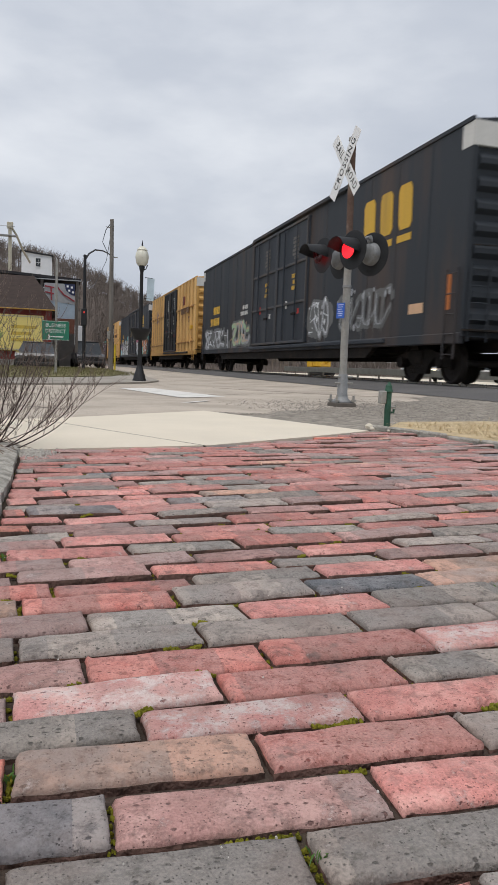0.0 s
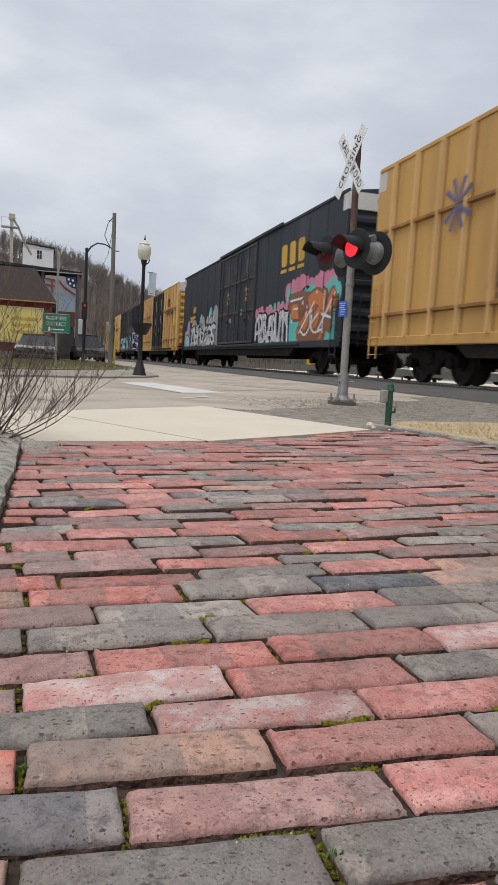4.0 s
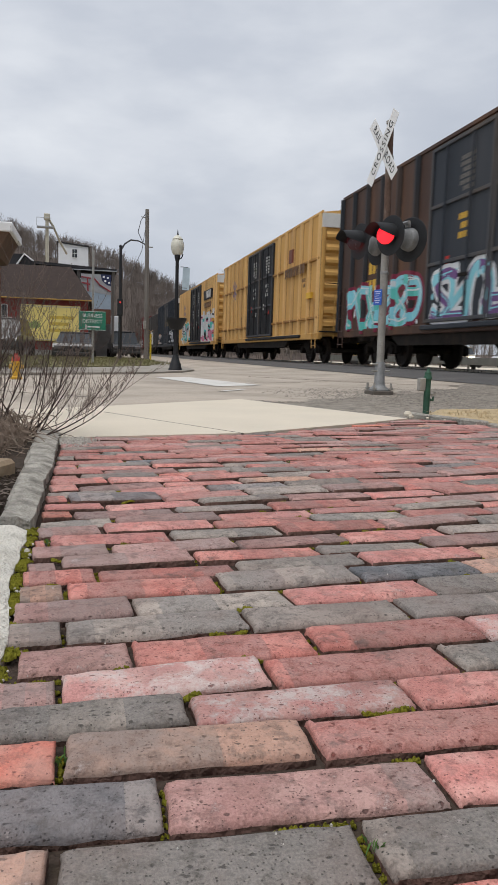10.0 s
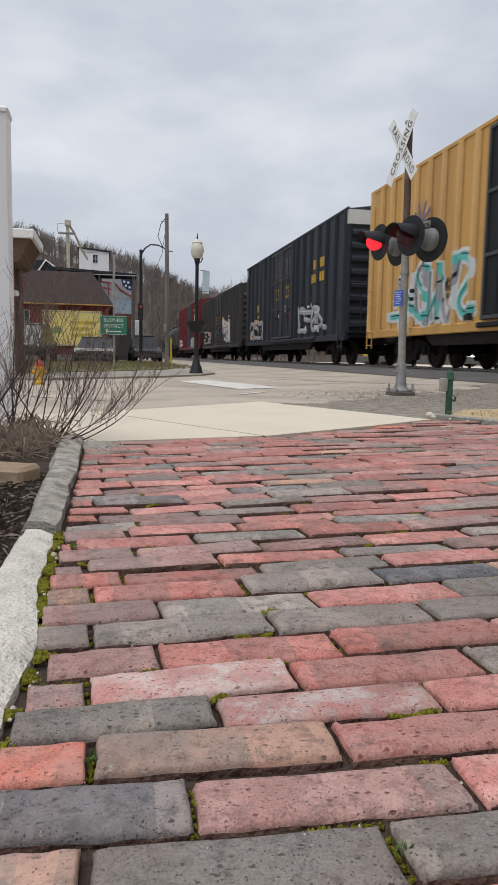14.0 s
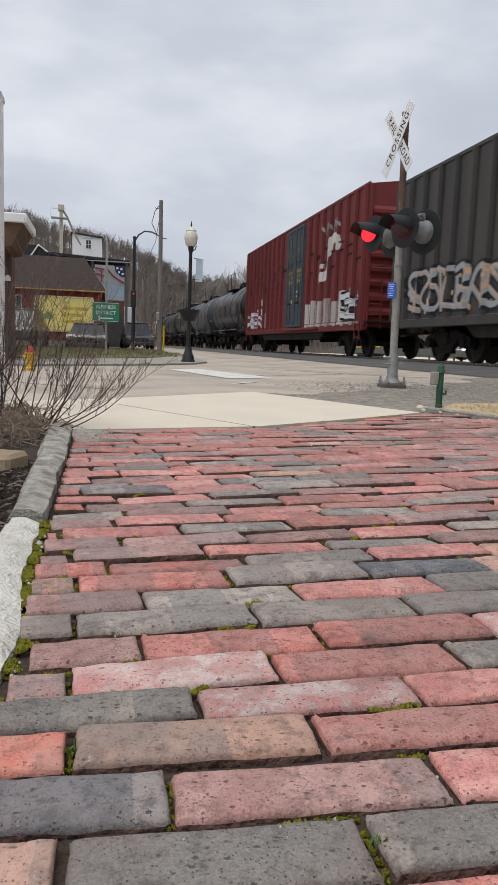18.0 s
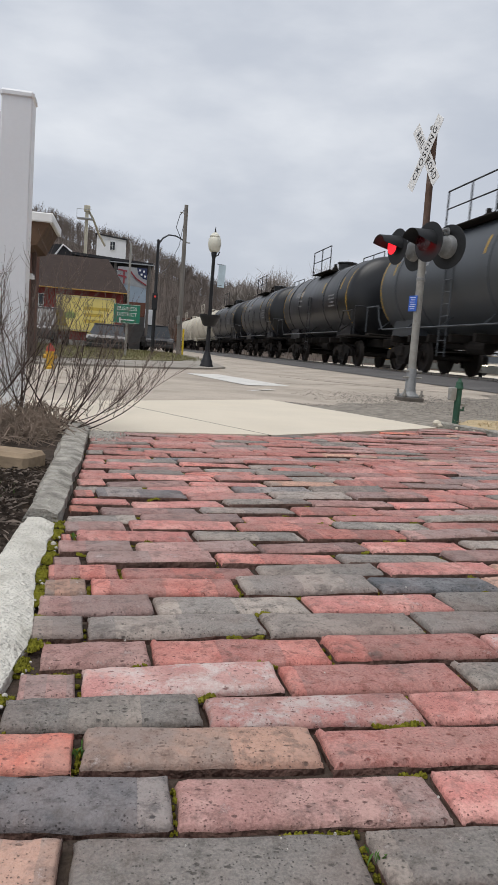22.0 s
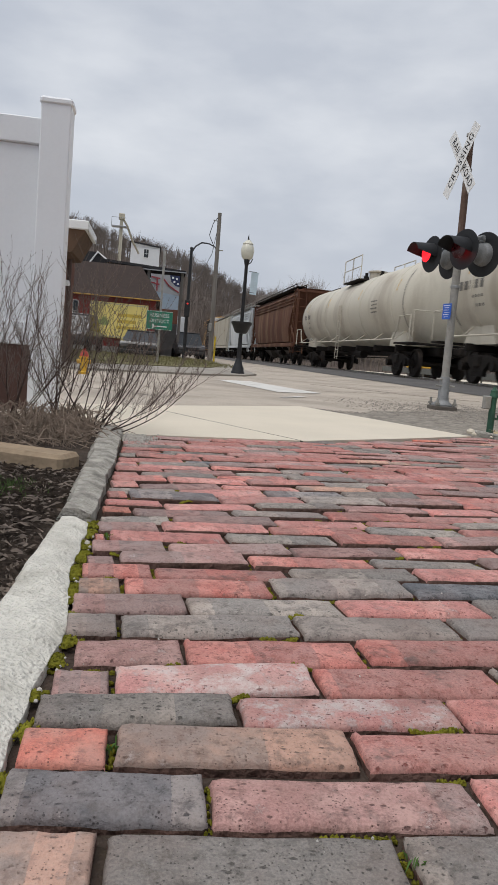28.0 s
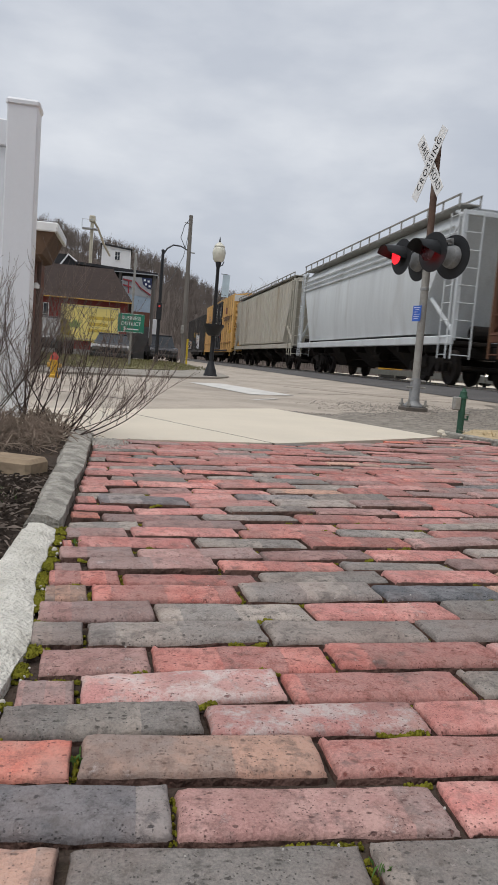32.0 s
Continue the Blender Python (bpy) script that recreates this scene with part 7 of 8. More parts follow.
    l.new(oi.outputs["Random"], dust.inputs["W"])
    col = mix(math_node("MULTIPLY", ramp(dust.outputs["Value"], 0.4, 1.0, 0.0, 0.30), ramp(big, 0.35, 0.6, 0.4, 1.0)), col, (0.36, 0.27, 0.25))
    rnd = ramp(oi.outputs["Random"], 0, 1, 0.86, 1.26)
    sc = n.new("ShaderNodeVectorMath")
    sc.operation = "SCALE"
    l.new(col, sc.inputs[0])
    l.new(rnd, sc.inputs["Scale"])
    l.new(sc.outputs["Vector"], bsdf.inputs["Base Color"])
    l.new(ramp(mid, 0.2, 0.8, 0.55, 0.85), bsdf.inputs["Roughness"])
    h = math_node("ADD", math_node("MULTIPLY", fine, 0.35), mid)
    h2 = math_node("ADD", math_node("MULTIPLY", pit, 0.6), h)
    bp = n.new("ShaderNodeBump")
    bp.inputs["Strength"].default_value, bp.inputs["Distance"].default_value = 0.8, 0.005
    l.new(h2, bp.inputs["Height"])
    l.new(bp.outputs["Normal"], bsdf.inputs["Normal"])
    return m


# caked soil and the shade of the joints, both in one dark colour
FLANK = mat("soiled_shaded_brick_flank", (0.165, 0.098, 0.080), 1.0, 0, 0.5, 25, 0.8, 150, dirt=(0.04, 0.033, 0.026), dirt_amt=0.5)
BRICKS = dict(
    r=brick_mat("red_brick", (0.49, 0.150, 0.120), (0.61, 0.255, 0.21), (0.26, 0.165, 0.15), 0.16, 0.5, 0.65),
    p=brick_mat("pink_brick", (0.55, 0.205, 0.175), (0.65, 0.325, 0.28), (0.46, 0.165, 0.15), 0.28, 0.25, 0.6),
    m=brick_mat("mauve_brick", (0.335, 0.175, 0.155), (0.44, 0.265, 0.235), (0.24, 0.195, 0.18), 0.2, 0.45, 0.8),
    g=brick_mat("grey_brick", (0.255, 0.225, 0.198), (0.37, 0.315, 0.272), (0.165, 0.158, 0.152), 0.16, 0.5, 0.7),
    d=brick_mat("slate_brick", (0.095, 0.10, 0.11), (0.19, 0.185, 0.19), (0.38, 0.33, 0.30), 0.15, 0.5, 0.85),
    t=brick_mat("tan_brick", (0.44, 0.275, 0.205), (0.30, 0.232, 0.195), (0.62, 0.34, 0.24), 0.10, 0.35, 0.85),
    o=brick_mat("orange_brick", (0.56, 0.145, 0.095), (0.62, 0.24, 0.165), (0.48, 0.13, 0.09), 0.05, 0.3),
    w=brick_mat("whitened_brick", (0.47, 0.20, 0.18), (0.57, 0.32, 0.28), (0.50, 0.24, 0.215), 0.85, 0.2))


def brick_form(seed, worn):
    """One worn brick, 240 x 70 mm on top, with rounded uneven arrises and a chipped corner now and then."""
    rg = random.Random(seed)
    f = Form()
    a, b, c = (0.0013, 0.0046, 0.0125) if worn else (0.0012, 0.0044, 0.0115)
    us = (-0.120, a - 0.12, b - 0.12, c - 0.12, -0.085, -0.055, -0.02, 0.015, 0.05, 0.082, 0.12 - c, 0.12 - b, 0.12 - a, 0.120)
    vs = (-0.035, a - 0.035, b - 0.035, c - 0.035, 0.0, 0.035 - c, 0.035 - b, 0.035 - a, 0.035)
    wu, wv = [rg.uniform(-0.0016, 0.0016) for _ in us], [rg.uniform(-0.0022, 0.0014) for _ in us]
    chip = rg.choice((None, (0, 0), (len(us) - 1, 0), (0, len(vs) - 1), (6, 0), (8, 0), (4, len(vs) - 1)))
    p = []
    for i, u in enumerate(us):
        for j, v in enumerate(vs):
            edge = min(i, len(us) - 1 - i, j, len(vs) - 1 - j)
            z = ((-0.0105, -0.0048, -0.0014, 0.0) if worn else (-0.0088, -0.0040, -0.0012, 0.0))[min(edge, 3)] + rg.uniform(-0.0006, 0.0006)
            dv = (wv[i] if j < 4 else -wv[-1 - i]) if edge < 3 else 0
            if chip and abs(i - chip[0]) < 2 and abs(j - chip[1]) < 3:
                z -= 0.0035
                dv += 0.003 if j < 4 else -0.003
            p.append((u + (wu[min(j, 8)] if edge < 3 else 0), v + dv, z))
    n, q = len(us), len(vs)
    fs = [(i * q + j, (i + 1) * q + j, (i + 1) * q + j + 1, i * q + j + 1) for i in range(n - 1) for j in range(q - 1)]
    rim = [j for j in range(q)] + [i * q + q - 1 for i in range(1, n)] + [(n - 1) * q + j for j in range(q - 2, -1, -1)] + [i * q for i in range(n - 2, 0, -1)]
    m = len(p)
    p += [(p[i][0], p[i][1], -0.014) for i in rim] + [(p[i][0], p[i][1], -0.05) for i in rim]
    k = len(rim)
    for b0, b1 in ((None, m), (m, m + k)):
        for i in range(k):
            a0, a1 = (rim[i], rim[(i + 1) % k]) if b0 is None else (b0 + i, b0 + (i + 1) % k)
            fs.append((a0, a1, b1 + (i + 1) % k, b1 + i))
    tops = (n - 1) * (q - 1)
    f.add(p, fs)
    # worn bricks: the near-side arris takes the dark flank colour too, as painted shade
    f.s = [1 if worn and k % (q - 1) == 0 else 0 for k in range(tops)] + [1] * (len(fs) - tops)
    return f


SHAPES = [brick_form(300 + k, k >= 6) for k in range(10)]
def brick_mesh(s, m, worn):
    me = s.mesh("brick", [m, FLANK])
    me.polygons.foreach_set("use_smooth", [True] * len(me.polygons))
    return me


BRICK_MESH = {(c, k): brick_mesh(s, BRICKS[c], k >= 6) for c in BRICKS for k, s in enumerate(SHAPES)}
# courses from the one before the lens outwards: place, turn in degrees, first joint, colours from the kerb
COURSES = []


def course(y0, turn, first, colours):
    COURSES.append((y0 + 0.006, turn, first, colours))


course(0.437, -1.2, 0.075, "trgr")
course(0.516, -1.2, -0.033, "tggor")
course(0.598, -0.8, 0.055, "dmpgr")
course(0.676, 0.3, -0.031, "otrgr")
course(0.747, 1.4, 0.099, "gwprg")
course(0.821, 2.3, -0.040, "mwrgp")
course(0.907, 2.8, 0.047, "mrrwr")
course(0.990, 3.4, -0.038, "gggggr")
course(1.077, 4.0, 0.058, "mgpggr")
course(1.163, 4.6, -0.042, "trgdtr")
course(1.238, 5.4, 0.007, "rrgptr")
course(1.313, 6.1, -0.058, "mmrgmg")
course(1.392, 6.6, 0.036, "mmmpgm")
course(1.476, 7.0, -0.083, "rpgrmg")
course(1.556, 7.4, 0.024, "mprgrm")
course(1.630, 7.8, 0.053, "gmppgr")
course(1.712, 8.2, -0.040, "omgrpm")
course(1.798, 8.6, 0.034, "ppgmpr")
course(1.890, 9.0, -0.056, "rdrgmr")
course(1.978, 9.3, 0.080, "gpdgrp")
course(2.062, 9.6, -0.032, "rmptrm")
course(2.144, 9.8, 0.050, "rprgpm")
course(2.226, 10.0, -0.030, "pgrgmr")
course(2.306, 10.0, 0.042, "pmgrpr")
course(2.386, 10.0, -0.041, "mprgrp")
rg = random.Random(99)
y = 0.358
before = []
while y > -2.5:
    before.append((y, -1.5, rg.uniform(-0.09, 0.12), ""))
    y -= 0.079
COURSES = before[::-1] + COURSES
y = 2.462
while y < 4.6:
    COURSES.append((y, 10.0, rg.uniform(-0.09, 0.14), ""))
    y += 0.069

f = Form()
f.slab([(-0.15, -2.6), (2.9, -2.6), (2.9, 1.3), (2.6, 2.6), (2.2, 4.55), (1.99, 4.36), (1.38, 3.9), (0.73, 3.43), (-0.02, 3.22), (-0.15, 3.2)], -0.08, -0.0155)
walkway = tagged(part("brick_pavement", f, JOINT, None), "old red and grey brick pavement with mossy joints", "pavement", kind="structure")


def slab_edge(x):
    pts = [(-0.12, 3.17), (-0.02, 3.19), (0.74, 3.40), (1.40, 3.87), (1.99, 4.33), (2.6, 4.8)]
    for (a, p), (b, q) in zip(pts, pts[1:]):
        if x <= b:
            return p + (q - p) * (x - a) / (b - a)
    return 4.8


far_form = {c: Form() for c in BRICKS}
moss, JOINTS = Form(), []
for ci, (y0, turn, first, colours) in enumerate(COURSES):
    t = math.radians(turn)
    nxt = COURSES[min(ci + 1, len(COURSES) - 1)]
    prv = COURSES[max(ci - 1, 0)]
    u0, k = {0.907: -0.092, 0.821: -0.108, 0.747: -0.117}.get(round(y0 - 0.006, 3), -0.122 if y0 < 0.9 else -0.114), 0
    joint = first
    while u0 < 3.0:
        u1 = joint
        uc, ln = 0.5 * (u0 + u1), u1 - u0
        x, y = uc * math.cos(t), y0 + uc * math.sin(t)
        pitch = 0.5 * (nxt[0] - prv[0]) + uc * (math.tan(math.radians(nxt[1])) - math.tan(math.radians(prv[1]))) * 0.5
        if ci in (0, len(COURSES) - 1):
            pitch = 0.070
        c = colours[k] if k < len(colours) else rg.choices("rpmgdtow", (34, 20, 24, 15, 3, 2, 0.4, 1))[0]
        right = 2.9 - max(0, y - 1.3) * 0.235
        inside = y < slab_edge(x) + 0.02 and x < right and ln > 0.012
        if inside:
            sx, sy = (ln - (rg.uniform(0.005, 0.011) if y < 1.25 else rg.uniform(0.008, 0.014))) / 0.24, (pitch - (rg.uniform(0.009, 0.015) if y < 1.25 else rg.uniform(0.011, 0.018) if y < 2.0 else rg.uniform(0.006, 0.011))) / 0.07
            wear = 0.9 if y < 1.25 else 1.25
            dz = rg.uniform(-0.006, 0.005) * (0.75 if y < 1.25 else 1.0)
            mtx = pose(x, y + rg.uniform(-0.002, 0.002), dz, rg.gauss(0, 1.5 * wear), rg.gauss(0, 0.7 * wear), turn + rg.gauss(0, 0.5)) @ Matrix.Diagonal((sx, sy, 1, 1))
            s_ = rg.randrange(6) if y < 1.25 else rg.randrange(6, 10)
            if 0.30 < y < 2.55 and x < 1.75:
                o = new("brick", BRICK_MESH[c, s_])
                o.parent = walkway
                o.matrix_basis = mtx
            else:
                sh = SHAPES[s_]
                far_form[c].add([mtx @ Vector(q) for q in sh.v], sh.f)
                far_form[c].s[-len(sh.f):] = sh.s
            JOINTS.append((u1 * math.cos(t), y0 + u1 * math.sin(t), turn, pitch))
        u0 = u1
        joint = u1 + 0.246 + rg.uniform(-0.006, 0.006)
        k += 1
for c, ff in far_form.items():
    if ff.v:
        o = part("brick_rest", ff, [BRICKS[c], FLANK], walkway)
        o.data.polygons.foreach_set("use_smooth", [True] * len(o.data.polygons))
        o["kind"] = "stuff"


def tuft(f, x, y, r, n, rg, z=-0.014):
    for k in range(n):
        a, d = rg.uniform(0, 6.3), r * rg.random() ** 0.5
        px, py = x + d * math.cos(a), y + d * math.sin(a)
        s = rg.uniform(0.0010, 0.0025)
        f.lathe((px, py, z), [(s, 0), (s * 0.9, s * 0.9), (s * 0.35, s * 1.7)], 5)


rg = random.Random(123)
for jx, jy, turn, pitch in JOINTS:
    if jy > 3.2 or jy < 0.3:
        continue
    if rg.random() < 0.42:
        n = rg.randrange(2, 7)
        for q in range(n):
            tuft(moss, jx + rg.gauss(0, 0.002), jy + (q / n - 0.5) * pitch * 0.8, 0.004, 9, rg)
    if jy < 2.0 and rg.random() < 0.42:
        l, off = rg.choice((0.012, 0.02, 0.03, 0.04, 0.055)), rg.uniform(0.0, 0.10)
        for q in range(int(l / 0.004)):
            d = off + q * 0.004
            tuft(moss, jx - d * math.cos(math.radians(turn)), jy - pitch * 0.5 - d * math.sin(math.radians(turn)) + rg.gauss(0, 0.001), rg.uniform(0.003, 0.0065), rg.randrange(6, 16), rg, -0.0085 + 0.003 * math.sin(q * 0.5 + jx * 40))
    if rg.random() < 0.30:
        l = rg.uniform(0.02, 0.10)
        for q in range(int(l / 0.007)):
            tuft(moss, jx - q * 0.007 * math.cos(math.radians(turn)), jy + pitch * 0.5 - q * 0.007 * math.sin(math.radians(turn)), 0.004, 8, rg)
for y, l in ((0.62, 0.02), (0.70, 0.03), (0.78, 0.02), (0.865, 0.03), (0.92, 0.03), (0.99, 0.05), (1.08, 0.09), (1.19, 0.08), (1.29, 0.07), (1.38, 0.05), (1.46, 0.06), (1.54, 0.06)):
    for q in range(int(l / 0.0030)):
        tuft(moss, -0.122 + 0.018 * math.exp(-((y - 0.95) / 0.13) ** 2) + rg.gauss(0, 0.005), y + q * 0.0030, 0.009, 16, rg, -0.006)
o = part("moss", moss, MOSS, walkway, "bright green moss in the joints")
o["kind"] = "stuff"
f = Form()
for q in range(60):
    jx, jy, turn, pitch = rg.choice(JOINTS)
    if 0.4 < jy < 2.6:
        for w in range(7):
            a, l = rg.uniform(0, 6.3), rg.uniform(0.003, 0.009)
            bx, by = jx + rg.gauss(0, 0.004), jy + rg.gauss(0, 0.006)
            f.add([(bx, by, -0.01), (bx + l * 0.6 * math.cos(a + 0.5), by + l * 0.6 * math.sin(a + 0.5), 0.0), (bx + l * math.cos(a), by + l * math.sin(a), 0.003), (bx + l * 0.6 * math.cos(a - 0.5), by + l * 0.6 * math.sin(a - 0.5), 0.0)], [(0, 1, 2, 3)])
o = part("tiny_weeds", f, WEED, walkway, "tiny green weeds in the joints")
o["kind"] = "stuff"
f = Form()
for q in range(170):
    x, y = rg.uniform(-0.08, 1.8), rg.uniform(0.45, 3.2)
    if y < slab_edge(x) - 0.05:
        r = rg.uniform(0.0006, 0.0017)
        f.ring((x, y, 0.001), (x, y, 0.001 + r), r, r * 0.6, 5)
for q in range(26):
    y = rg.uniform(0.75, 1.52)
    x, r = -0.118 + 0.018 * math.exp(-((y - 0.95) / 0.13) ** 2) + rg.gauss(0, 0.006), rg.uniform(0.0015, 0.0038) * (1.7 if q % 11 == 0 and y > 1.1 else 1)
    f.lathe((x, y, -0.006), [(r * 0.8, 0), (r, r * 0.6), (r * 0.7, r * 1.2), (r * 0.2, r * 1.5)], 7)
o = part("grit", f, mat("pale_crumbled_grit", (0.52, 0.49, 0.45), 0.95, 0, 0.3, 90, 0.4), walkway, "specks of pale grit")
o["kind"] = "stuff"


f = Form()
f.lathe((0, 0, 0), [(0.009, 0), (0.012, 0.003), (0.010, 0.006), (0.004, 0.008)], 7)
solid("stone_chip", f, mat("white_stone_chip", (0.78, 0.76, 0.72), 0.8, 0, 0.1, 60), "small white stone chip lying on the bricks", "stone", pose(-0.006, 0.478, 0.002, 0, 0, 20) @ Matrix.Diagonal((0.6, 0.45, 0.7, 1)))


# cars in their order from the front of the clip
def yellow_marks(c):
    f = Form()
    f.box(-HW - 0.112, -HW - 0.001, 3.3, 3.75, 3.75, 4.25, 0)
    part("emblem", f, MARK_RED, c, "dark red emblem block")
    bars(c, 1.6, 3.55, (9,), 0.34, MARK_BROWN, -HW - 0.107, 2)
    bars(c, 1.4, 3.0, (4, 3), 0.13, MARK_BROWN, -HW - 0.107, 3)
    part("yellow_label", Form().box(-HW - 0.113, -HW, 0.75, 1.25, 2.25, 2.45), LOGO_YELLOW, c)
    f = Form()
    for a in (0.6, 1.2, 2.0, 2.6):
        p = [(-HW - 0.108, 14.4 + r * math.cos(a + d), 3.55 + r * math.sin(a + d)) for r, d in ((0.05, -0.5), (0.55, -0.12), (0.55, 0.12), (0.05, 0.5))]
        f.add(p, [(0, 1, 2, 3)])
        f.add([(x, y, 7.1 - z) for x, y, z in p], [(3, 2, 1, 0)])
    part("star_emblem", f, MARK_BLUE, c, "faded blue star emblem")
    bars(c, 12.9, 2.1, (3, 4, 3), 0.12, MARK_BROWN, -HW - 0.004, 4)


MARK_RED, MARK_BROWN, MARK_BLUE = paint("dull_red_marking", (0.22, 0.05, 0.04)), paint("brown_marking", (0.16, 0.085, 0.04)), paint("faded_blue_marking", (0.14, 0.13, 0.25))


def big_logo(c, y, z, w, h):
    """Three plain yellow blocks with cut corners, and a bar under each."""
    for k in range(3):
        a, d = y + k * w * 0.37, w * 0.26
        o = [(a + d * u, z + h * v) for u, v in ((0.14, 0), (0.80, 0), (0.94, 0.12), (1, 0.86), (0.88, 1), (0.22, 1), (0.06, 0.88), (0, 0.12))]
        part("logo_block", Form().side(o, -HW - 0.011, -HW), LOGO_YELLOW, c, "yellow logo block")
        part("logo_bar", Form().box(-HW - 0.011, -HW, a, a + d, z - h * 0.28, z - h * 0.12), LOGO_YELLOW, c)


c = couple(boxcar("boxcar", "long dark grey smooth-sided boxcar with faint graffiti", 25.3, CAR_RUSTY, CAR_BLACK, (8.95, 15.3)), 12.8)
big_logo(c, 2.3, 3.45, 2.6, 1.0)
graffiti(c, 3.0, 6.4, 1.25, 2.25, 8, 1, "dim", "dim", "grey", fat=0.07)
puffs(c, 6.9, 8.8, 1.75, 0.5, 4, 71, "dim")
puffs(c, 15.6, 24.6, 1.2, 0.28, 16, 72, "dim")
graffiti(c, 7.0, 8.8, 1.1, 2.3, 4, 2, "grey", "dim", "white", fat=0.14, second="dim")
graffiti(c, 15.7, 18.8, 1.1, 2.1, 5, 3, "lime", "dim", "peach", fat=0.18, second="grey")
graffiti(c, 19.4, 24.6, 1.05, 1.9, 7, 4, "grey", "dim", "white", fat=0.16, second="dim")
bars(c, 21.4, 3.05, (4, 6), 0.36, LOGO_YELLOW, seed=5)
bars(c, 16.2, 2.75, (6, 8), 0.16, LOGO_WHITE, seed=6)
part("orange_label", Form().box(-HW - 0.006, -HW, 0.45, 0.62, 1.5, 2.2), G_COL["orange"], c)
part("pale_label", Form().box(-HW - 0.006, -HW, 1.5, 2.2, 1.5, 1.72), G_COL["peach"], c)
c = couple(boxcar("boxcar", "golden yellow ribbed boxcar with black double doors", 18.3, CAR_YELLOW, DOOR_BLACK, (6.4, 11.3), ribs=1.08, belt=0.62, posts=POST_YELLOW), 40.1)
yellow_marks(c)
yellow = c
c = couple(boxcar("boxcar", "long black boxcar with pink and teal graffiti", 25.0, CAR_BLACK, CAR_BLACK, (8.9, 15.2)), 60.4)
big_logo(c, 3.4, 3.6, 2.4, 0.75)
puffs(c, 0.6, 5.0, 2.75, 0.36, 10, 10, "pink")
puffs(c, 4.8, 8.8, 2.2, 0.20, 12, 16, "pink")
puffs(c, 5.2, 7.4, 2.28, 0.16, 5, 17, "teal")
graffiti(c, 0.4, 4.8, 1.0, 2.5, 4, 11, "orange", "brown", "white", fat=0.24, back="teal", second="brown")
graffiti(c, 4.6, 8.8, 1.0, 2.15, 9, 12, "white", "black", "grey", fat=0.22)
domes(c, ((24.0, 0.42, 1.0, 1.95, "peach"), (23.1, 0.50, 1.0, 2.5, "lilac"), (23.4, 0.62, 1.0, 1.65, "cyan"), (19.7, 0.46, 1.5, 2.72, "cyan"),
          (18.1, 0.48, 1.4, 2.52, "peach"), (17.3, 0.45, 1.4, 2.95, "teal"), (21.6, 0.95, 1.0, 2.5, "grey"), (20.2, 0.80, 1.0, 2.2, "grey"),
          (19.0, 0.62, 1.0, 2.6, "grey"), (17.9, 0.62, 1.0, 2.1, "grey"), (17.0, 0.60, 1.0, 2.5, "grey"), (16.0, 0.74, 1.0, 3.0, "grey")))
graffiti(c, 15.8, 22.3, 1.0, 2.15, 7, 14, "grey", "black", "white", fat=0.13, second="white", over=0.014)
bars(c, 21.2, 3.2, (3, 6), 0.34, LOGO_YELLOW, seed=7)
couple(copy_thing(yellow, pose(0, 0, 0)), 87.6)
c = couple(boxcar("boxcar", "dark brown ribbed boxcar with cyan graffiti", 18.0, CAR_BROWN, CAR_BLACK, (6.4, 11.9), ribs=1.05, white_top=False, z_top=5.2, posts=CAR_RUSTY), 107.9)
graffiti(c, 0.4, 6.2, 1.0, 3.0, 5, 21, "purple", "white", "lilac", fat=0.22, back="teal", second="black")
graffiti(c, 6.5, 11.8, 1.05, 2.2, 6, 22, "purple", "white", "cyan", fat=0.13, second="cyan")
graffiti(c, 12.0, 17.4, 1.0, 2.3, 6, 23, "teal", "maroon", "white", fat=0.16, second="cyan")
bars(c, 14.6, 2.85, (4, 6), 0.32, LOGO_YELLOW, -HW - 0.003, 8)
couple(copy_thing(yellow, pose(0, 0, 0)), 128.0)
c = couple(boxcar("boxcar", "yellow ribbed boxcar with black doors and pastel graffiti", 18.3, CAR_YELLOW, DOOR_BLACK, (6.4, 11.3), ribs=0.78, posts=POST_YELLOW), 148.5)
yellow_marks(c)
graffiti(c, 0.6, 6.1, 1.05, 2.75, 6, 31, "teal", "white", "black", fat=0.12, second="pink", back="white")
graffiti(c, 11.6, 16.6, 1.05, 2.6, 6, 32, "teal", "white", "black", fat=0.12, second="grey")
part("black_panel", Form().box(-HW - 0.114, -HW, 1.5, 4.6, 3.75, 4.35), G_COL["black"], c, "black logo panel with white shapes")
bars(c, 1.8, 4.28, (5,), 0.46, LOGO_WHITE, -HW - 0.115, 9)
c = couple(boxcar("boxcar", "black ribbed boxcar with dull marks", 17.8, CAR_BLACK, CAR_BLACK, (7.0, 11.0), ribs=1.05, z_top=5.25), 169.0)
graffiti(c, 2.0, 6.4, 1.1, 2.3, 4, 41, "grey", "black", "white", fat=0.10)
graffiti(c, 13.0, 17.0, 1.1, 2.2, 4, 42, "grey", "black", "peach", fat=0.10)
bars(c, 2.6, 3.9, (5, 6), 0.34, LOGO_YELLOW, -HW - 0.003, 10)
bars(c, 13.8, 2.9, (4, 4), 0.36, LOGO_YELLOW, -HW - 0.003, 11)
c = couple(boxcar("boxcar", "charcoal ribbed boxcar with white graffiti", 17.8, CAR_CHARCOAL, CAR_CHARCOAL, (7.4, 10.6), ribs=0.8, white_top=False, z_top=4.70), 188.6)
graffiti(c, 3.4, 6.6, 1.1, 2.8, 6, 51, "white", "grey", "peach", fat=0.10)
graffiti(c, 12.2, 17.0, 1.1, 2.2, 7, 52, "grey", "black", "peach", fat=0.12)
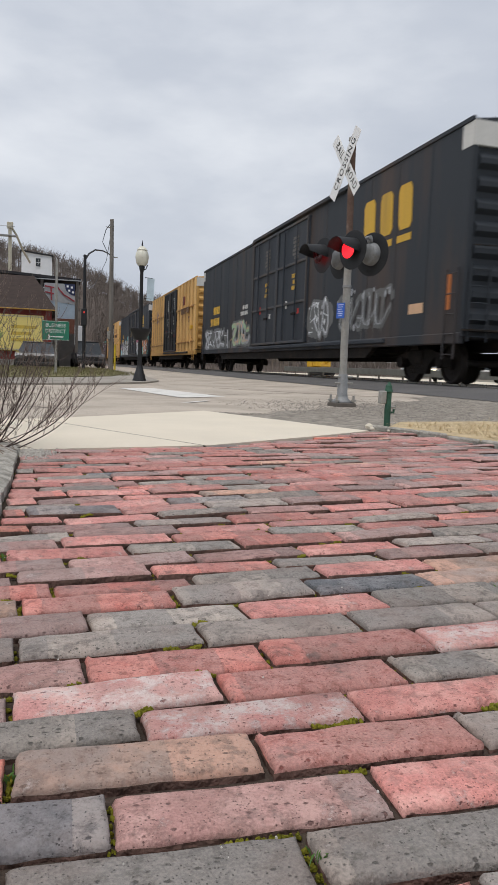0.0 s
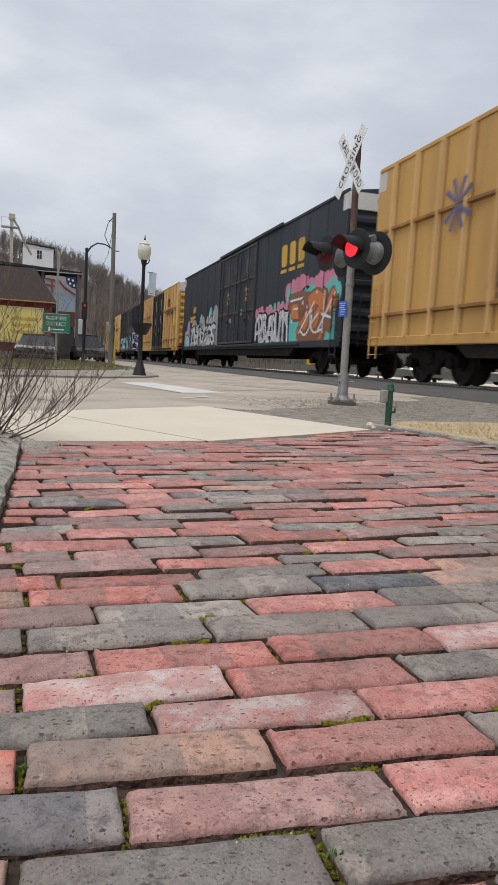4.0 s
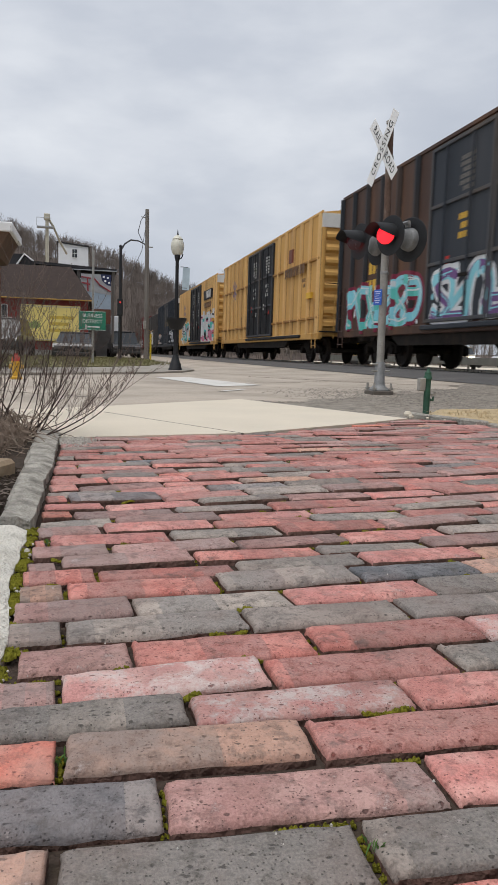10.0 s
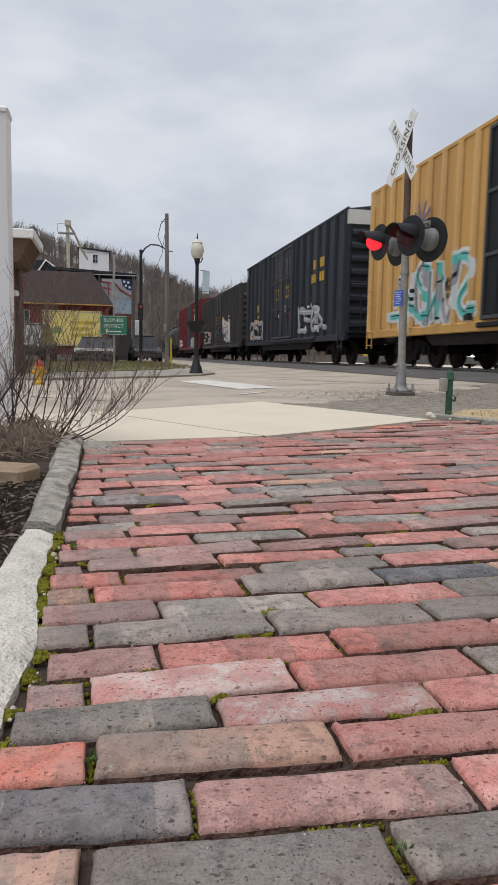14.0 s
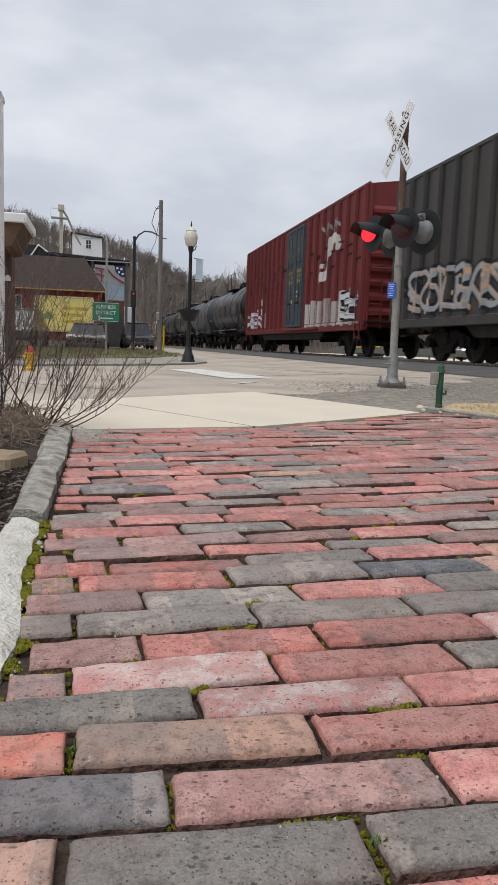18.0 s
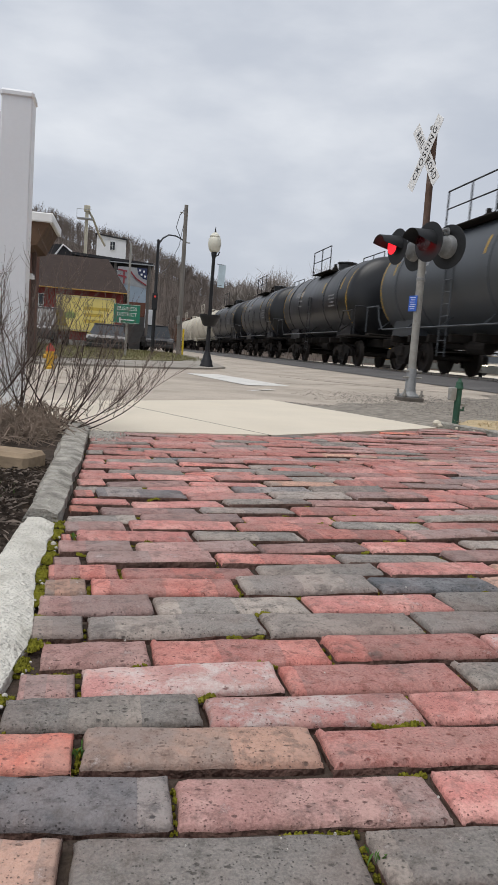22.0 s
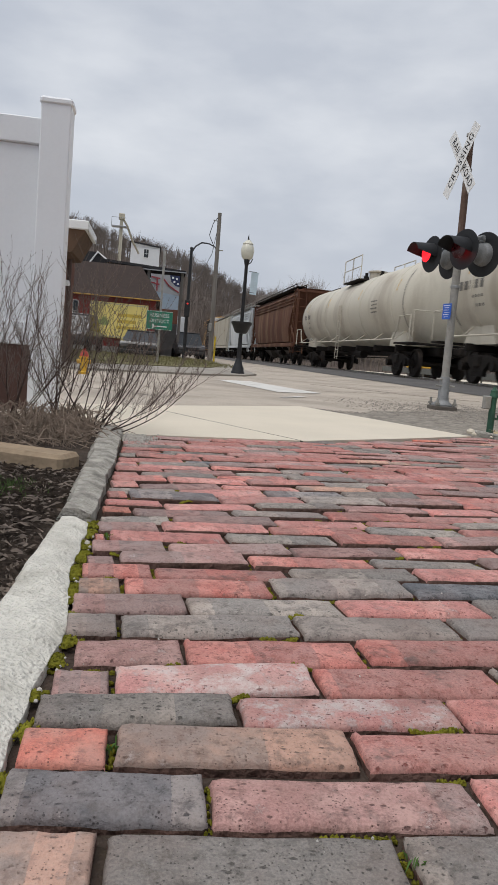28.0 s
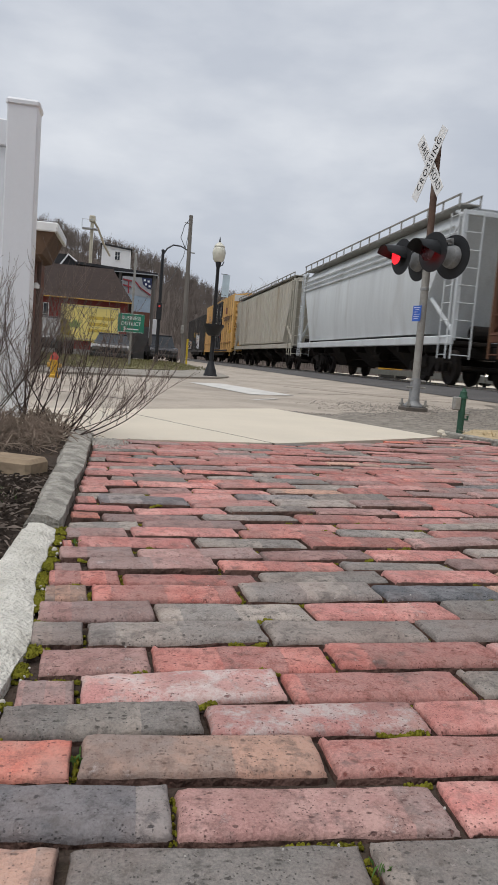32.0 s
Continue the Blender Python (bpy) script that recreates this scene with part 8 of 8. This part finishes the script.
graffiti(c, 7.6, 10.4, 1.3, 2.1, 4, 53, "dim", "black", "cyan", fat=0.10)
c = couple(boxcar("boxcar", "faded red ribbed boxcar with a blue-grey door", 18.2, CAR_RED, DOOR_BLUE, (6.8, 9.3), ribs=0.85, white_top=False, z_top=5.25), 208.7)
f = Form()
ribbon(f, [(4.75, 2.75), (4.0, 2.75), (3.75, 2.95), (3.6, 3.5), (3.3, 3.95), (2.8, 3.95), (2.55, 3.6)], 0.34, 0.004, RIBS[c.name], 0.001, 0.2)
ribbon(f, [(4.75, 3.12), (4.25, 3.12)], 0.16, 0.004, RIBS[c.name], 0.001, 0.2)
tagged(part("white_emblem", f, LOGO_WHITE, c, "large worn white angular emblem"), kind="stuff")
f = Form()
for k in range(5):
    ribbon(f, [(4.5 - 0.42 * k, 4.15), (4.4 - 0.42 * k, 4.55), (4.25 - 0.42 * k, 4.25)], 0.06, 0.004, RIBS[c.name], 0.001, 0.2)
tagged(part("faded_stencil", f, STENCIL_PALE, c, "faded pale stencil strokes"), kind="stuff")
OVERPAINT = paint("scuffed_white_overpaint", (0.55, 0.54, 0.52), 0.55, (0.20, 0.11, 0.10), 0.2)
f = Form()
for k, (a, b, h) in enumerate(((1.5, 2.4, 1.0), (2.5, 3.2, 0.7), (3.3, 4.1, 0.85), (4.2, 4.9, 0.8), (5.0, 5.7, 0.85), (5.8, 6.3, 0.75), (12.9, 13.6, 0.7), (15.2, 15.6, 0.8))):
    drape(f, [(a, 1.12), (b, 1.12), (b, 1.12 + h), (a, 1.10 + h)], 0.003, RIBS[c.name])
drape(f, [(0.2, 0.98), (6.3, 0.98), (6.3, 1.10), (0.2, 1.10)], 0.002, RIBS[c.name])
tagged(part("overpaint", f, OVERPAINT, c, "white overpainted patches along the bottom"), kind="stuff")
graffiti(c, 0.5, 2.2, 1.15, 2.1, 2, 61, "white", "black", "grey", fat=0.12)
graffiti(c, 13.8, 17.4, 1.1, 1.9, 4, 62, "white", "maroon", "grey", fat=0.10)
bars(c, 14.2, 2.5, (3, 6), 0.3, LOGO_WHITE, -HW - 0.003, 13)
for k, (a, b, m_, lab) in enumerate(((228.0, 240.5, TANK_BLACK, "black tank car with top railings"), (241.6, 253.4, TANK_GREY, "slate grey tank car"),
                                    (254.6, 267.0, TANK_BLACK, "black tank car with white stencils"), (268.3, 279.8, TANK_BLACK, "black tank car with white stencils"),
                                    (281.3, 296.3, TANK_BLACK, "long black tank car with yellow stripes"), (297.8, 314.8, TANK_WHITE, "cream white tank car streaked with grime"),
                                    (316.3, 334.4, TANK_WHITE, "cream white tank car streaked with grime"))):
    couple(tank_car("tank_car", lab, b - a, m_, seed=k), a)
couple(hopper("hopper_car", "rust brown round-sided covered hopper car", 17.4, CAR_RUST, 0, z_top=4.5, curved=True), 335.2)
couple(hopper("hopper_car", "smooth light grey covered hopper car", 16.0, CAR_GREY, 0, curved=True), 354.4)
couple(hopper("hopper_car", "cream ribbed covered hopper car", 18.0, CAR_CREAM, 0.7), 371.8)
couple(copy_thing(yellow, pose(0, 0, 0)), 391.5)
couple(copy_thing(TRAIN[8][0], pose(0, 0, 0)), 411.5)


# ---- motion ----
RUN = [(0.0, 0.0), (6.0, 62.1), (12.0, 124.7), (16.0, 166.4), (18.0, 187.6), (20.0, 209.1), (24.0, 251.9), (28.0, 294.8), (32.0, 337.7)]


def run(t):
    for (a, p), (b, q) in zip(RUN, RUN[1:]):
        if t <= b:
            return p + (q - p) * (t - a) / (b - a)
    return RUN[-1][1]


TURNING = 0.07


def left_on(k):
    """When the left lamp lights for the k-th time; the relay runs a little slow in the middle."""
    return 5.95 + 1.4365 * k + 0.18 * max(0.0, math.sin(math.pi * k / 16)) * (1 if 0 < k < 16 else 0)


def lens_rows(first):
    """The two lenses take turns: the left one is lit for 0.77 s, then the other until the left lights again."""
    changes = []
    for k in range(-5, 19):
        changes += [(left_on(k), first), (left_on(k) + 0.77, not first)]
    lit = [on for t, on in changes if t <= 0.05][-1]
    a = 0.0 if lit else 180.0
    rows = [(0.0, a)]
    for t, on in changes:
        if t <= 0.1 or t > 31.9:
            continue
        rows.append((t - TURNING / 2, a))
        for q in (1, 2, 3):
            rows.append((t - TURNING / 2 + TURNING * q / 3, a + 60 * q))
        a += 180.0
    rows.append((32.0, a))
    return [(t, pose(-0.09, 0, 0, 0, 0, ang)) for t, ang in rows]


def motions():
    for car, y0 in TRAIN:
        walk(car, [(t, pose(TRACK_X, y0 - s, RAIL_Z)) for t, s in RUN])
    for lens, first in LENSES:
        walk(lens, lens_rows(first))
    step = 0.0625
    times = [k * step for k in range(int(32 / step) + 1)]
    spin = [math.degrees(run(t) / 0.457) for t in times]
    for car, y0 in TRAIN:
        for w in car.children_recursive:
            if w.name.startswith("wheelset"):
                dy = w.matrix_basis.translation.y
                walk(w, [(t, pose(0, dy, 0.457, a)) for t, a in zip(times, spin)])


motions()
